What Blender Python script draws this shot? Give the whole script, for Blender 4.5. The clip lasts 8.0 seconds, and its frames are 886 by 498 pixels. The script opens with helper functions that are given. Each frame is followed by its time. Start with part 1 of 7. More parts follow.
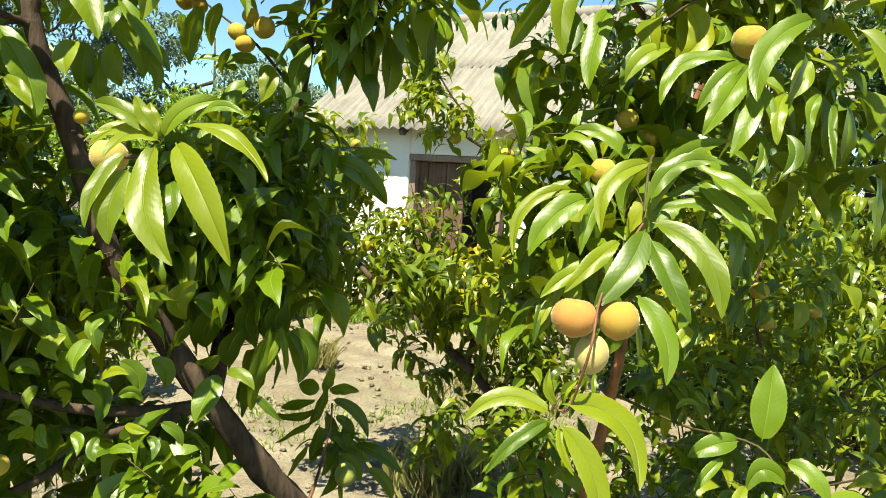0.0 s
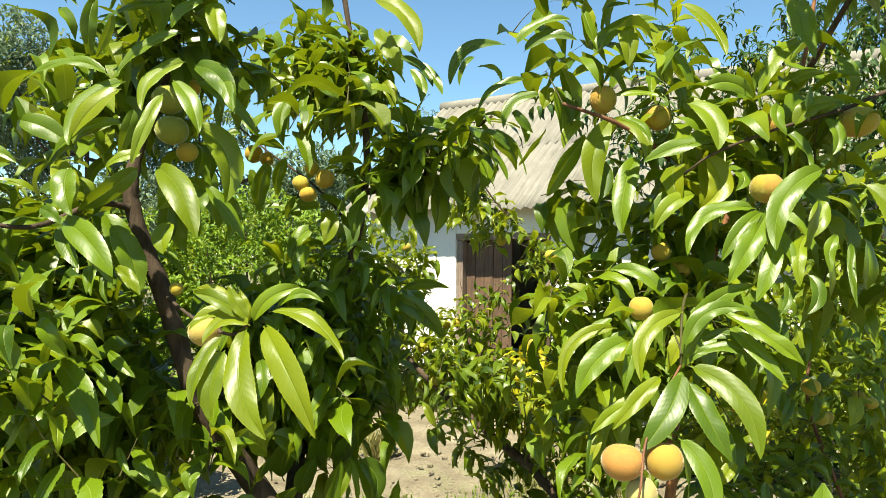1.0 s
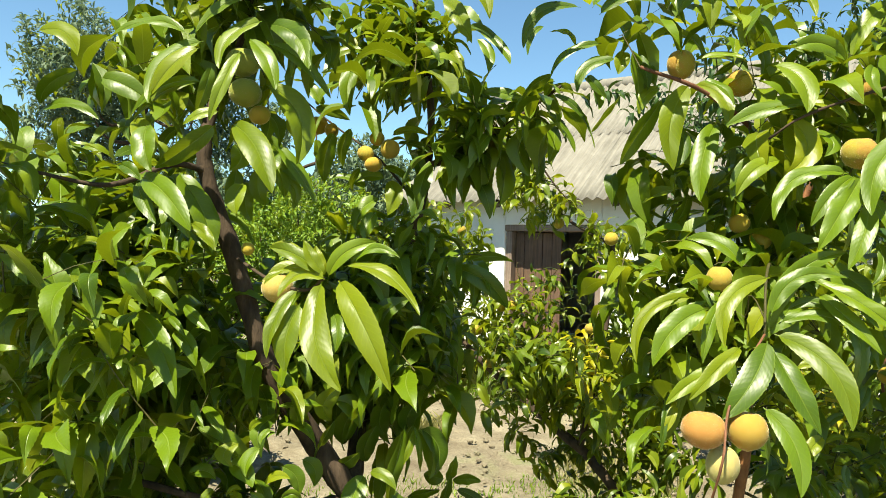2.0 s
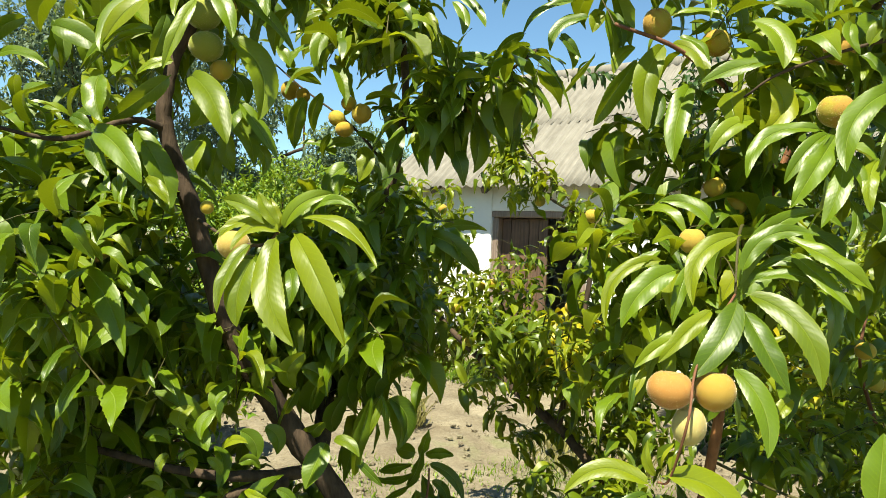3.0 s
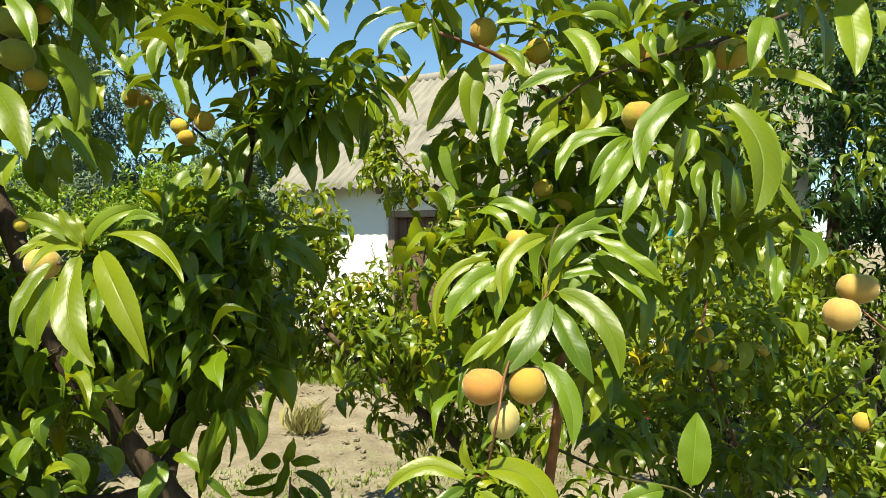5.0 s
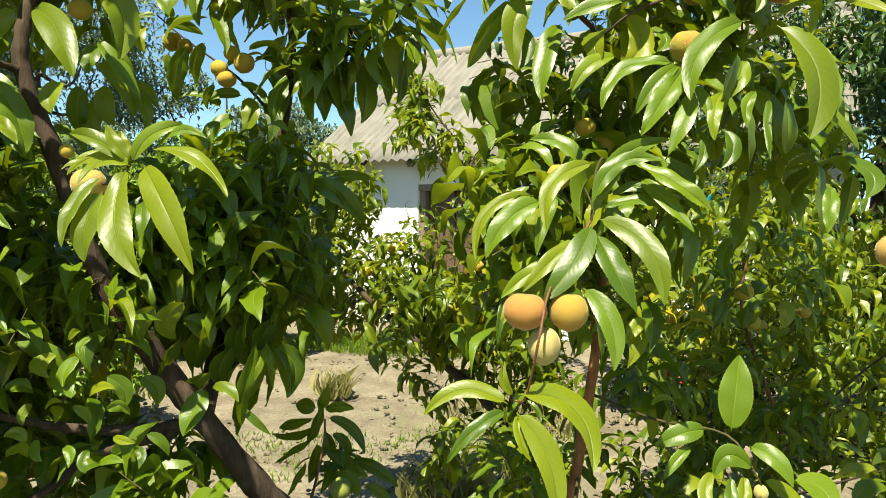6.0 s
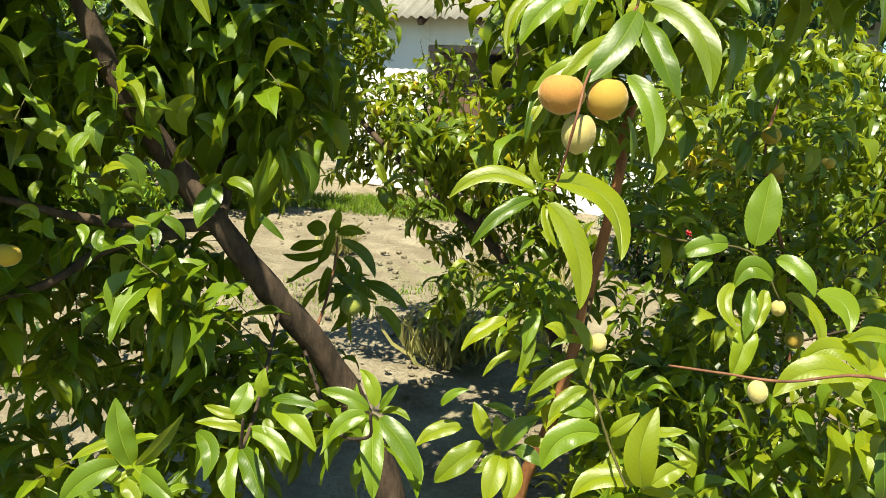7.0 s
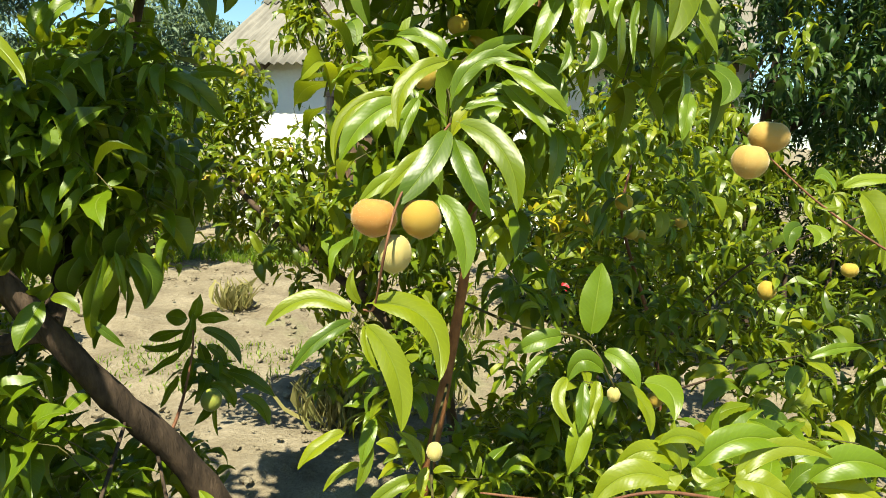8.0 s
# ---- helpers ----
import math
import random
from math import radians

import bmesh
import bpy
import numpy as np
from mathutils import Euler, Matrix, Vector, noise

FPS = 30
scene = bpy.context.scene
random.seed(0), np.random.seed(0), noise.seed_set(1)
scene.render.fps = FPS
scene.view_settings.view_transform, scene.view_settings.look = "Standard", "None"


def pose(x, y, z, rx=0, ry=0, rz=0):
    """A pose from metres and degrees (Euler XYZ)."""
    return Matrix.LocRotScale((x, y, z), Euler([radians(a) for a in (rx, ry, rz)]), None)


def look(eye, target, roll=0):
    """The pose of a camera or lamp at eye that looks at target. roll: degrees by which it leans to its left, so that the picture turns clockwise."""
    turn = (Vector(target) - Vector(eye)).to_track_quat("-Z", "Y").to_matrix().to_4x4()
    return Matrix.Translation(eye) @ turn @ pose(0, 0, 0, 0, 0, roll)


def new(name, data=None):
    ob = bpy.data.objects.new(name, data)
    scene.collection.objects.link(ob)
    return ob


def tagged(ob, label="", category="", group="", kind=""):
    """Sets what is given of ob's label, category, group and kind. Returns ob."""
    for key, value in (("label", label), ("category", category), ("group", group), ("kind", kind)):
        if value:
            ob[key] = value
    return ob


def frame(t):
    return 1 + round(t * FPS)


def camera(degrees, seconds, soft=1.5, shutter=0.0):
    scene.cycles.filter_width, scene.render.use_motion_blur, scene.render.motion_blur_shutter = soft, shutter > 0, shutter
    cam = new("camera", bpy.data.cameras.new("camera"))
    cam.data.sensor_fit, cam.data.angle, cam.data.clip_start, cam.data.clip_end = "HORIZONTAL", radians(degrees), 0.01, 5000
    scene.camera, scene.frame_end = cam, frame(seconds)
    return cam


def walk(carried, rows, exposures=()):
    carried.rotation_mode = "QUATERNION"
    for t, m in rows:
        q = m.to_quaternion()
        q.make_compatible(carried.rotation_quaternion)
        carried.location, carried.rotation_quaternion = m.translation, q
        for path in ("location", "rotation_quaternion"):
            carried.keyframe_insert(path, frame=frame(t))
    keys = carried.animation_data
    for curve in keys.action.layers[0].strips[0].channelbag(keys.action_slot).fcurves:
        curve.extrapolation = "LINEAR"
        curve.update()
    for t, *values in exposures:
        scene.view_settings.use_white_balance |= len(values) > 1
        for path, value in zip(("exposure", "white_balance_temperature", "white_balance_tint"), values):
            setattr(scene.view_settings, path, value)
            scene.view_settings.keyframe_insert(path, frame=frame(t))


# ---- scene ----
import functools

cam = camera(64.8, 8.0, soft=0.85)
PATH = [
    (0, (0.016, -0.007, 1.489), (0.006, 1.986, 1.326), 4.0),
    (0.5, (0.03, -0.097, 1.563), (-0.054, 1.899, 1.467), 1.5),
    (1, (0.008, -0.122, 1.625), (-0.149, 1.872, 1.653), 0.7),
    (1.5, (-0.013, -0.115, 1.612), (-0.228, 1.873, 1.654), 1.0),
    (1.7, (-0.037, -0.112, 1.594), (-0.297, 1.871, 1.623), 1.1),
    (2.8, (-0.025, -0.08, 1.531), (-0.321, 1.898, 1.515), 2.4),
    (3, (-0.001, -0.066, 1.523), (-0.255, 1.917, 1.502), 2.3),
    (3.5, (0.063, -0.061, 1.539), (-0.099, 1.933, 1.525), 1.8),
    (4, (0.102, -0.081, 1.54), (0.015, 1.917, 1.527), 0.8),
    (5.5, (0.125, -0.069, 1.531), (0.154, 1.931, 1.504), 0.2),
    (6, (0.107, -0.066, 1.458), (0.039, 1.931, 1.382), 1.0),
    (6.5, (0.051, -0.068, 1.357), (-0.056, 1.915, 1.125), 2.7),
    (7, (0.076, -0.037, 1.326), (0.018, 1.916, 0.898), 3.7),
    (7.5, (0.126, -0.023, 1.352), (0.14, 1.92, 0.878), 3.0),
    (8, (0.197, -0.017, 1.448), (0.378, 1.948, 1.125), 2.2),
]
walk(cam, [(t, look(eye, target, roll)) for t, eye, target, roll in PATH], [(0.0, 1.56), (0.5, 1.54), (1.7, 1.43), (3.0, 1.36), (5.5, 1.28), (7.0, 1.43), (8.0, 1.37)])

# ---------------------------------------------------------------- sky, sun
SUN_AZ, SUN_EL = radians(198), radians(61)
world = bpy.data.worlds.new("sky")
scene.world = world
world.use_nodes = True
wn = world.node_tree.nodes
sky = wn.new("ShaderNodeTexSky")
sky.sky_type, sky.sun_disc, sky.sun_elevation, sky.sun_rotation = "NISHITA", False, SUN_EL, SUN_AZ
sky.altitude, sky.dust_density, sky.ozone_density = 100, 0.0, 1.2
tint = wn.new("ShaderNodeMix")
tint.data_type, tint.blend_type = "RGBA", "MULTIPLY"
tint.inputs[0].default_value, tint.inputs[7].default_value = 1.0, (0.79, 1.0, 1.0, 1)
world.node_tree.links.new(sky.outputs[0], tint.inputs[6])
world.node_tree.links.new(tint.outputs[2], wn["Background"].inputs[0])
wn["Background"].inputs[1].default_value = 0.069
sun = new("sun", bpy.data.lights.new("sun", "SUN"))
sun.data.energy, sun.data.angle, sun.data.color = 5.0, radians(0.53), (1.0, 0.935, 0.73)
SUNWARD = Vector((math.sin(SUN_AZ) * math.cos(SUN_EL), math.cos(SUN_AZ) * math.cos(SUN_EL), math.sin(SUN_EL)))
sun.matrix_world = look(SUNWARD * 60, (0, 0, 0))


# ---------------------------------------------------------------- materials
class Nodes:
    """A small helper to write node materials in a few lines."""

    def __init__(self, name):
        self.mat = bpy.data.materials.new(name)
        self.mat.use_nodes = True
        self.tree = self.mat.node_tree
        self.bsdf = self.tree.nodes["Principled BSDF"]
        self.out = self.tree.nodes["Material Output"]

    def put(self, value, socket):
        if isinstance(value, bpy.types.NodeSocket):
            self.tree.links.new(value, socket)
        elif value is not None:
            socket.default_value = value

    def node(self, kind, out=0, ins=(), operation=None):
        n = self.tree.nodes.new(kind)
        if operation:
            n.operation = operation
        for i, v in (ins.items() if isinstance(ins, dict) else enumerate(ins)):
            self.put(v, n.inputs[i])
        return n.outputs[out]

    def math(self, op, a, b=0.0, c=0.0):
        return self.node("ShaderNodeMath", 0, (a, b, c), operation=op)

    def noise(self, scale, detail=4.0, coords=None, rough=0.55, out=0):
        return self.node("ShaderNodeTexNoise", out, {"Vector": coords, "Scale": scale, "Detail": detail, "Roughness": rough})

    def mix(self, f, a, b, blend="MIX"):
        n = self.tree.nodes.new("ShaderNodeMix")
        n.data_type, n.blend_type = "RGBA", blend
        for v, s in ((f, n.inputs[0]), (a, n.inputs[6]), (b, n.inputs[7])):
            self.put(v, s)
        return n.outputs[2]

    def ramp(self, f, stops):
        n = self.tree.nodes.new("ShaderNodeValToRGB")
        self.put(f, n.inputs[0])
        while len(n.color_ramp.elements) < len(stops):
            n.color_ramp.elements.new(0.5)
        for e, (p, c) in zip(n.color_ramp.elements, stops):
            e.position, e.color = p, (*c, 1) if len(c) == 3 else c
        return n.outputs[0]

    def coords(self, out="Object"):
        return self.tree.nodes.new("ShaderNodeTexCoord").outputs[out]

    def bump(self, height, strength=0.3, distance=0.01):
        self.put(self.node("ShaderNodeBump", 0, {"Strength": strength, "Distance": distance, "Height": height}), self.bsdf.inputs["Normal"])

    def set(self, **kw):
        for key, v in kw.items():
            self.put(v, self.bsdf.inputs[key.replace("_", " ")])
        return self.mat


def leaf_material(name, dark, light, young, glow, per_island, gloss=0.38, veins=True, through_light=0.26):
    n = Nodes(name)
    if per_island:
        rnd = n.node("ShaderNodeNewGeometry", 8)
    else:
        rnd = n.node("ShaderNodeObjectInfo", 5)
    tint = n.ramp(rnd, [(0.0, dark), (0.45, light), (0.82, light), (1.0, young)])
    blotch = n.noise(28.0, 3.0, n.coords("Object"))
    tint = n.mix(n.math("MULTIPLY", blotch, 0.35), tint, (*[c * 0.62 for c in dark], 1))
    colour = tint
    if veins:
        uv = n.node("ShaderNodeSeparateXYZ", 0, (n.coords("UV"),)).node
        u, v = uv.outputs[0], uv.outputs[1]
        side = n.math("ABSOLUTE", n.math("SUBTRACT", v, 0.5))
        rib = n.node("ShaderNodeMapRange", 0, {0: side, 1: 0.008, 2: 0.035, 3: 1.0, 4: 0.0})
        wave = n.math("SINE", n.math("MULTIPLY", n.math("SUBTRACT", u, n.math("MULTIPLY", side, 0.32)), 88.0))
        line = n.node("ShaderNodeMapRange", 0, {0: wave, 1: 0.8, 2: 1.0, 3: 0.0, 4: 1.0})
        pale = n.node("ShaderNodeMapRange", 0, {0: side, 1: 0.44, 2: 0.5, 3: 0.0, 4: 0.35})
        colour = n.mix(pale, colour, (*young, 1))
        colour = n.mix(n.math("MULTIPLY", n.noise(3.0, 3.0, n.coords("UV")), 0.5), colour, (*[c * 0.75 for c in light], 1))
        colour = n.mix(n.math("MULTIPLY", line, 0.13), colour, (*[min(1, c * 1.7) for c in light], 1))
        colour = n.mix(n.math("MULTIPLY", rib, 0.5), colour, (0.22, 0.29, 0.05, 1))
        height = n.math("ADD", n.math("MULTIPLY", wave, 0.06), n.math("MULTIPLY", n.noise(5.0, 2.0, n.coords("UV")), 1.0))
        height = n.math("SUBTRACT", height, n.math("MULTIPLY", rib, 1.4))
        n.bump(height, 0.36, 0.0013)
    n.set(Base_Color=colour, Roughness=gloss, Specular_IOR_Level=0.4)
    lit = n.node("ShaderNodeBsdfTranslucent", 0, (n.mix(0.55, colour, (*glow, 1)),))
    n.put(n.node("ShaderNodeMixShader", 0, (through_light, n.bsdf.outputs[0], lit)), n.out.inputs[0])
    return n.mat


def peach_leaf_pair(name, dark, light, young, glow, **kw):
    return leaf_material(name + "_single", dark, light, young, glow, False, **kw), leaf_material(name + "_mass", dark, light, young, glow, True, **kw)


LEAF = peach_leaf_pair("peach_leaf", (0.026, 0.066, 0.004), (0.120, 0.192, 0.004), (0.21, 0.265, 0.006), (0.38, 0.44, 0.008))
LEAF_YOUNG = peach_leaf_pair("young_peach_leaf", (0.10, 0.16, 0.005), (0.20, 0.25, 0.006), (0.29, 0.31, 0.007), (0.52, 0.56, 0.008), through_light=0.40)
LEAF_YELLOW = peach_leaf_pair("yellowing_leaf", (0.26, 0.26, 0.008), (0.42, 0.36, 0.010), (0.55, 0.42, 0.015), (0.7, 0.58, 0.01), veins=False)
LEAF_FAR = peach_leaf_pair("shrub_leaf", (0.022, 0.052, 0.005), (0.120, 0.180, 0.006), (0.27, 0.30, 0.010), (0.36, 0.42, 0.012), veins=False, through_light=0.32)
# for plants standing in shade: part of the shade is in these dark greens
LEAF_DARK = peach_leaf_pair("dark_shaded_leaf", (0.014, 0.040, 0.006), (0.032, 0.078, 0.010), (0.07, 0.13, 0.012), (0.10, 0.18, 0.012), veins=False, gloss=0.5, through_light=0.2)
LEAF_HEDGE = peach_leaf_pair("hedge_leaf", (0.060, 0.135, 0.007), (0.15, 0.25, 0.009), (0.26, 0.33, 0.014), (0.36, 0.44, 0.015), veins=False, gloss=0.5)
DRY = peach_leaf_pair("dry_weed", (0.16, 0.18, 0.05), (0.32, 0.29, 0.10), (0.44, 0.38, 0.17), (0.5, 0.46, 0.15), veins=False, gloss=0.7)
LEAF_GREY = peach_leaf_pair("far_leaf", (0.075, 0.12, 0.07), (0.12, 0.18, 0.10), (0.16, 0.22, 0.12), (0.2, 0.28, 0.12), veins=False, gloss=0.6)


def bark_material(name, dark, light, scale=1.0, rough=0.8):
    n = Nodes(name)
    c = n.coords("Object")
    streak = n.node("ShaderNodeMapping", 0, {0: c, 3: (1, 1, 0.25)})
    a = n.noise(26 * scale, 6, streak, 0.65)
    b = n.noise(7 * scale, 3, c)
    col = n.ramp(n.math("MULTIPLY_ADD", b, 0.5, n.math("MULTIPLY", a, 0.5)), [(0.33, dark), (0.6, light), (0.72, tuple(min(1, x * 1.6) for x in light))])
    n.bump(a, 0.9, 0.006)
    return n.set(Base_Color=col, Roughness=rough, Specular_IOR_Level=0.25)


BARK = bark_material("peach_bark", (0.017, 0.012, 0.008), (0.085, 0.058, 0.037), 2.2, 0.9)
GREEN_TWIG = bark_material("young_green_twig", (0.030, 0.030, 0.008), (0.085, 0.075, 0.022), 2.0, 0.6)
# red-brown twig bark made brighter: the stem's sunlight is put into its colour
STEM = bark_material("painted_sunlit_stem_bark", (0.085, 0.032, 0.012), (0.26, 0.115, 0.042), 3.0, 0.6)
TWIG = bark_material("red_brown_twig", (0.075, 0.030, 0.015), (0.19, 0.085, 0.042), 2.0, 0.6)


def peach_skin(name, blush, a=(0.46, 0.30, 0.022, 1), b=(0.50, 0.37, 0.05, 1)):
    n = Nodes(name)
    c = n.coords("Object")
    rnd = n.node("ShaderNodeObjectInfo", 5)
    base = n.mix(rnd, a, b)
    sides = n.node("ShaderNodeSeparateXYZ", 0, (c,)).node
    patch = n.math("ADD", n.noise(2.2, 2, c), n.math("MULTIPLY", sides.outputs[0], 0.28))
    red = n.node("ShaderNodeMapRange", 0, {0: patch, 1: 0.40, 2: 0.62, 3: 0.0, 4: blush})
    col = n.mix(red, base, (0.36, 0.125, 0.03, 1))
    col = n.mix(n.math("MULTIPLY", n.noise(9.0, 4, c, 0.7), 0.34), col, (0.44, 0.34, 0.13, 1))
    n.bump(n.noise(160.0, 2, c), 0.15, 0.02)
    return n.set(Base_Color=col, Roughness=0.85, Specular_IOR_Level=0.2, Sheen_Weight=0.4, Sheen_Roughness=0.3, Sheen_Tint=(1, 0.93, 0.75, 1), Subsurface_Weight=0.08, Subsurface_Radius=(0.02, 0.008, 0.003), Subsurface_Scale=0.3)


PEACH = peach_skin("peach_skin", 0.5, (0.30, 0.22, 0.010, 1), (0.28, 0.235, 0.014, 1))
PEACH_RIPE = peach_skin("ripening_peach_skin", 0.7, (0.34, 0.195, 0.018, 1), (0.33, 0.21, 0.02, 1))
PEACH_PALE = peach_skin("unripe_peach_skin", 0.25, (0.38, 0.27, 0.010, 1), (0.34, 0.29, 0.025, 1))
PEACH_CREAM = peach_skin("cream_peach_skin", 0.12, (0.40, 0.36, 0.12, 1), (0.44, 0.38, 0.14, 1))
PEACH_GREEN = peach_skin("green_peach_skin", 0.0, (0.14, 0.20, 0.02, 1), (0.20, 0.24, 0.03, 1))


def soil_material():
    n = Nodes("sandy_soil")
    c = n.coords("Object")
    big, mid, fine = n.noise(0.35, 4, c), n.noise(3.0, 5, c), n.noise(34.0, 5, c, 0.7)
    col = n.ramp(n.math("MULTIPLY_ADD", fine, 0.45, n.math("MULTIPLY", mid, 0.55)), [(0.3, (0.115, 0.088, 0.058)), (0.5, (0.21, 0.178, 0.118)), (0.68, (0.31, 0.27, 0.19))])
    green = n.node("ShaderNodeMapRange", 0, {0: n.math("MULTIPLY_ADD", big, 0.7, n.math("MULTIPLY", mid, 0.3)), 1: 0.54, 2: 0.64, 3: 0.0, 4: 0.75})
    col = n.mix(green, col, (0.10, 0.14, 0.03, 1))
    n.bump(n.math("MULTIPLY_ADD", mid, 1.0, n.math("MULTIPLY", fine, 0.5)), 0.9, 0.05)
    return n.set(Base_Color=col, Roughness=0.95, Specular_IOR_Level=0.15)


def plaster_material():
    n = Nodes("whitewashed_plaster")
    c = n.coords("Object")
    a, b = n.noise(1.6, 5, c), n.noise(14, 4, c)
    stain = n.node("ShaderNodeMapRange", 0, {0: a, 1: 0.52, 2: 0.75, 3: 0.0, 4: 0.5})
    col = n.mix(stain, (0.72, 0.71, 0.66, 1), (0.48, 0.44, 0.37, 1))
    col = n.mix(n.math("MULTIPLY", b, 0.18), col, (0.60, 0.58, 0.54, 1))
    n.bump(n.math("ADD", b, n.math("MULTIPLY", a, 2.0)), 0.5, 0.012)
    return n.set(Base_Color=col, Roughness=0.9, Specular_IOR_Level=0.2)


def sheet_material():
    n = Nodes("weathered_fibre_cement")
    c = n.coords("Object")
    rnd = n.node("ShaderNodeObjectInfo", 5)
    streak = n.noise(5.0, 5, n.node("ShaderNodeMapping", 0, {0: c, 3: (7, 0.35, 1)}), 0.6)
    blot = n.noise(2.3, 5, c, 0.65)
    col = n.ramp(n.math("MULTIPLY_ADD", streak, 0.45, n.math("MULTIPLY", blot, 0.55)), [(0.3, (0.095, 0.087, 0.070)), (0.5, (0.180, 0.169, 0.140)), (0.7, (0.262, 0.247, 0.208))])
    col = n.mix(n.math("MULTIPLY", rnd, 0.3), col, (0.26, 0.24, 0.20, 1))
    lichen = n.node("ShaderNodeMapRange", 0, {0: n.noise(19.0, 4, c, 0.7), 1: 0.62, 2: 0.7, 3: 0.0, 4: 0.4})
    col = n.mix(lichen, col, (0.13, 0.115, 0.08, 1))
    n.bump(n.noise(70.0, 3, c), 0.3, 0.004)
    return n.set(Base_Color=col, Roughness=0.92, Specular_IOR_Level=0.2)


def wood_material(name, dark, light, rough=0.75):
    n = Nodes(name)
    c = n.coords("Object")
    rnd = n.node("ShaderNodeObjectInfo", 5)
    grain = n.noise(18, 5, n.node("ShaderNodeMapping", 0, {0: c, 3: (2.5, 2.5, 0.12)}), 0.6)
    worn = n.noise(5, 4, c)
    col = n.ramp(n.math("MULTIPLY_ADD", grain, 0.6, n.math("MULTIPLY", worn, 0.4)), [(0.32, dark), (0.6, light)])
    col = n.mix(n.math("MULTIPLY", rnd, 0.25), col, (*[x * 0.55 for x in dark], 1))
    n.bump(grain, 0.5, 0.004)
    return n.set(Base_Color=col, Roughness=rough)


SOIL, PLASTER, SHEET = soil_material(), plaster_material(), sheet_material()
DOOR_WOOD = wood_material("red_brown_boards", (0.052, 0.030, 0.018), (0.16, 0.092, 0.052))
FRAME_WOOD = wood_material("grey_brown_frame", (0.12, 0.085, 0.065), (0.28, 0.21, 0.16))
RAFTER_WOOD = wood_material("dark_rafter_wood", (0.05, 0.035, 0.025), (0.13, 0.095, 0.07))


def plain(name, colour, rough=0.6, scale=12.0):
    n = Nodes(name)
    c = n.coords("Object")
    col = n.mix(n.math("MULTIPLY", n.noise(scale, 4, c), 0.5), (*colour, 1), (*[x * 0.6 for x in colour], 1))
    return n.set(Base_Color=col, Roughness=rough)


PEACH_TAN = peach_skin("tan_peach_skin", 0.3, (0.38, 0.28, 0.06, 1), (0.40, 0.29, 0.08, 1))
DOWN = plain("pale_fruit_down", (0.62, 0.50, 0.25), 1.0)


# ---------------------------------------------------------------- mesh helpers
def mesh_of(name, verts, faces, mat, smooth=True, uvs=None):
    me = bpy.data.meshes.new(name)
    me.from_pydata([tuple(v) for v in verts], [], [tuple(f) for f in faces])
    if uvs is not None:
        layer = me.uv_layers.new(name="UVMap")
        idx = np.empty(len(me.loops), dtype=np.int32)
        me.loops.foreach_get("vertex_index", idx)
        layer.data.foreach_set("uv", np.asarray(uvs, dtype=np.float32)[idx].ravel())
    me.polygons.foreach_set("use_smooth", [smooth] * len(me.polygons))
    me.materials.append(mat)
    return me


def part(name, me, parent, label="", m=None):
    ob = new(name, me)
    ob.parent = parent
    if m is not None:
        ob.matrix_basis = m
    return tagged(ob, label)


def thing(name, at, label, category, group="", kind=""):
    ob = new(name)
    ob.empty_display_size = 0.1
    ob.matrix_basis = at if isinstance(at, Matrix) else Matrix.Translation(at)
    return tagged(ob, label, category, group, kind)


def bm_mesh(name, bm, mat, smooth=False):
    me = bpy.data.meshes.new(name)
    bm.to_mesh(me)
    bm.free()
    me.polygons.foreach_set("use_smooth", [smooth] * len(me.polygons))
    me.materials.append(mat)
    return me


def box_bm(x0, x1, y0, y1, z0, z1, bevel=0.006, rough=0.0):
    bm = bmesh.new()
    bmesh.ops.create_cube(bm, size=1, matrix=Matrix.Translation(((x0 + x1) / 2, (y0 + y1) / 2, (z0 + z1) / 2)) @ Matrix.Diagonal((x1 - x0, y1 - y0, z1 - z0, 1)))
    if bevel:
        bmesh.ops.bevel(bm, geom=bm.edges[:], offset=bevel, segments=1, affect="EDGES")
    if rough:
        for v in bm.verts:
            v.co += Vector([random.uniform(-rough, rough) for _ in range(3)])
    return bm


def smooth_path(pts, steps=5):
    """A Catmull-Rom curve through the points."""
    p = [Vector(q) for q in pts]
    p = [2 * p[0] - p[1]] + p + [2 * p[-1] - p[-2]]
    res = []
    for i in range(1, len(p) - 2):
        for k in range(steps):
            t = k / steps
            a, b, c, d = p[i - 1], p[i], p[i + 1], p[i + 2]
            res.append(0.5 * ((2 * b) + (c - a) * t + (2 * a - 5 * b + 4 * c - d) * t * t + (3 * b - a - 3 * c + d) * t ** 3))
    return res + [p[-2]]


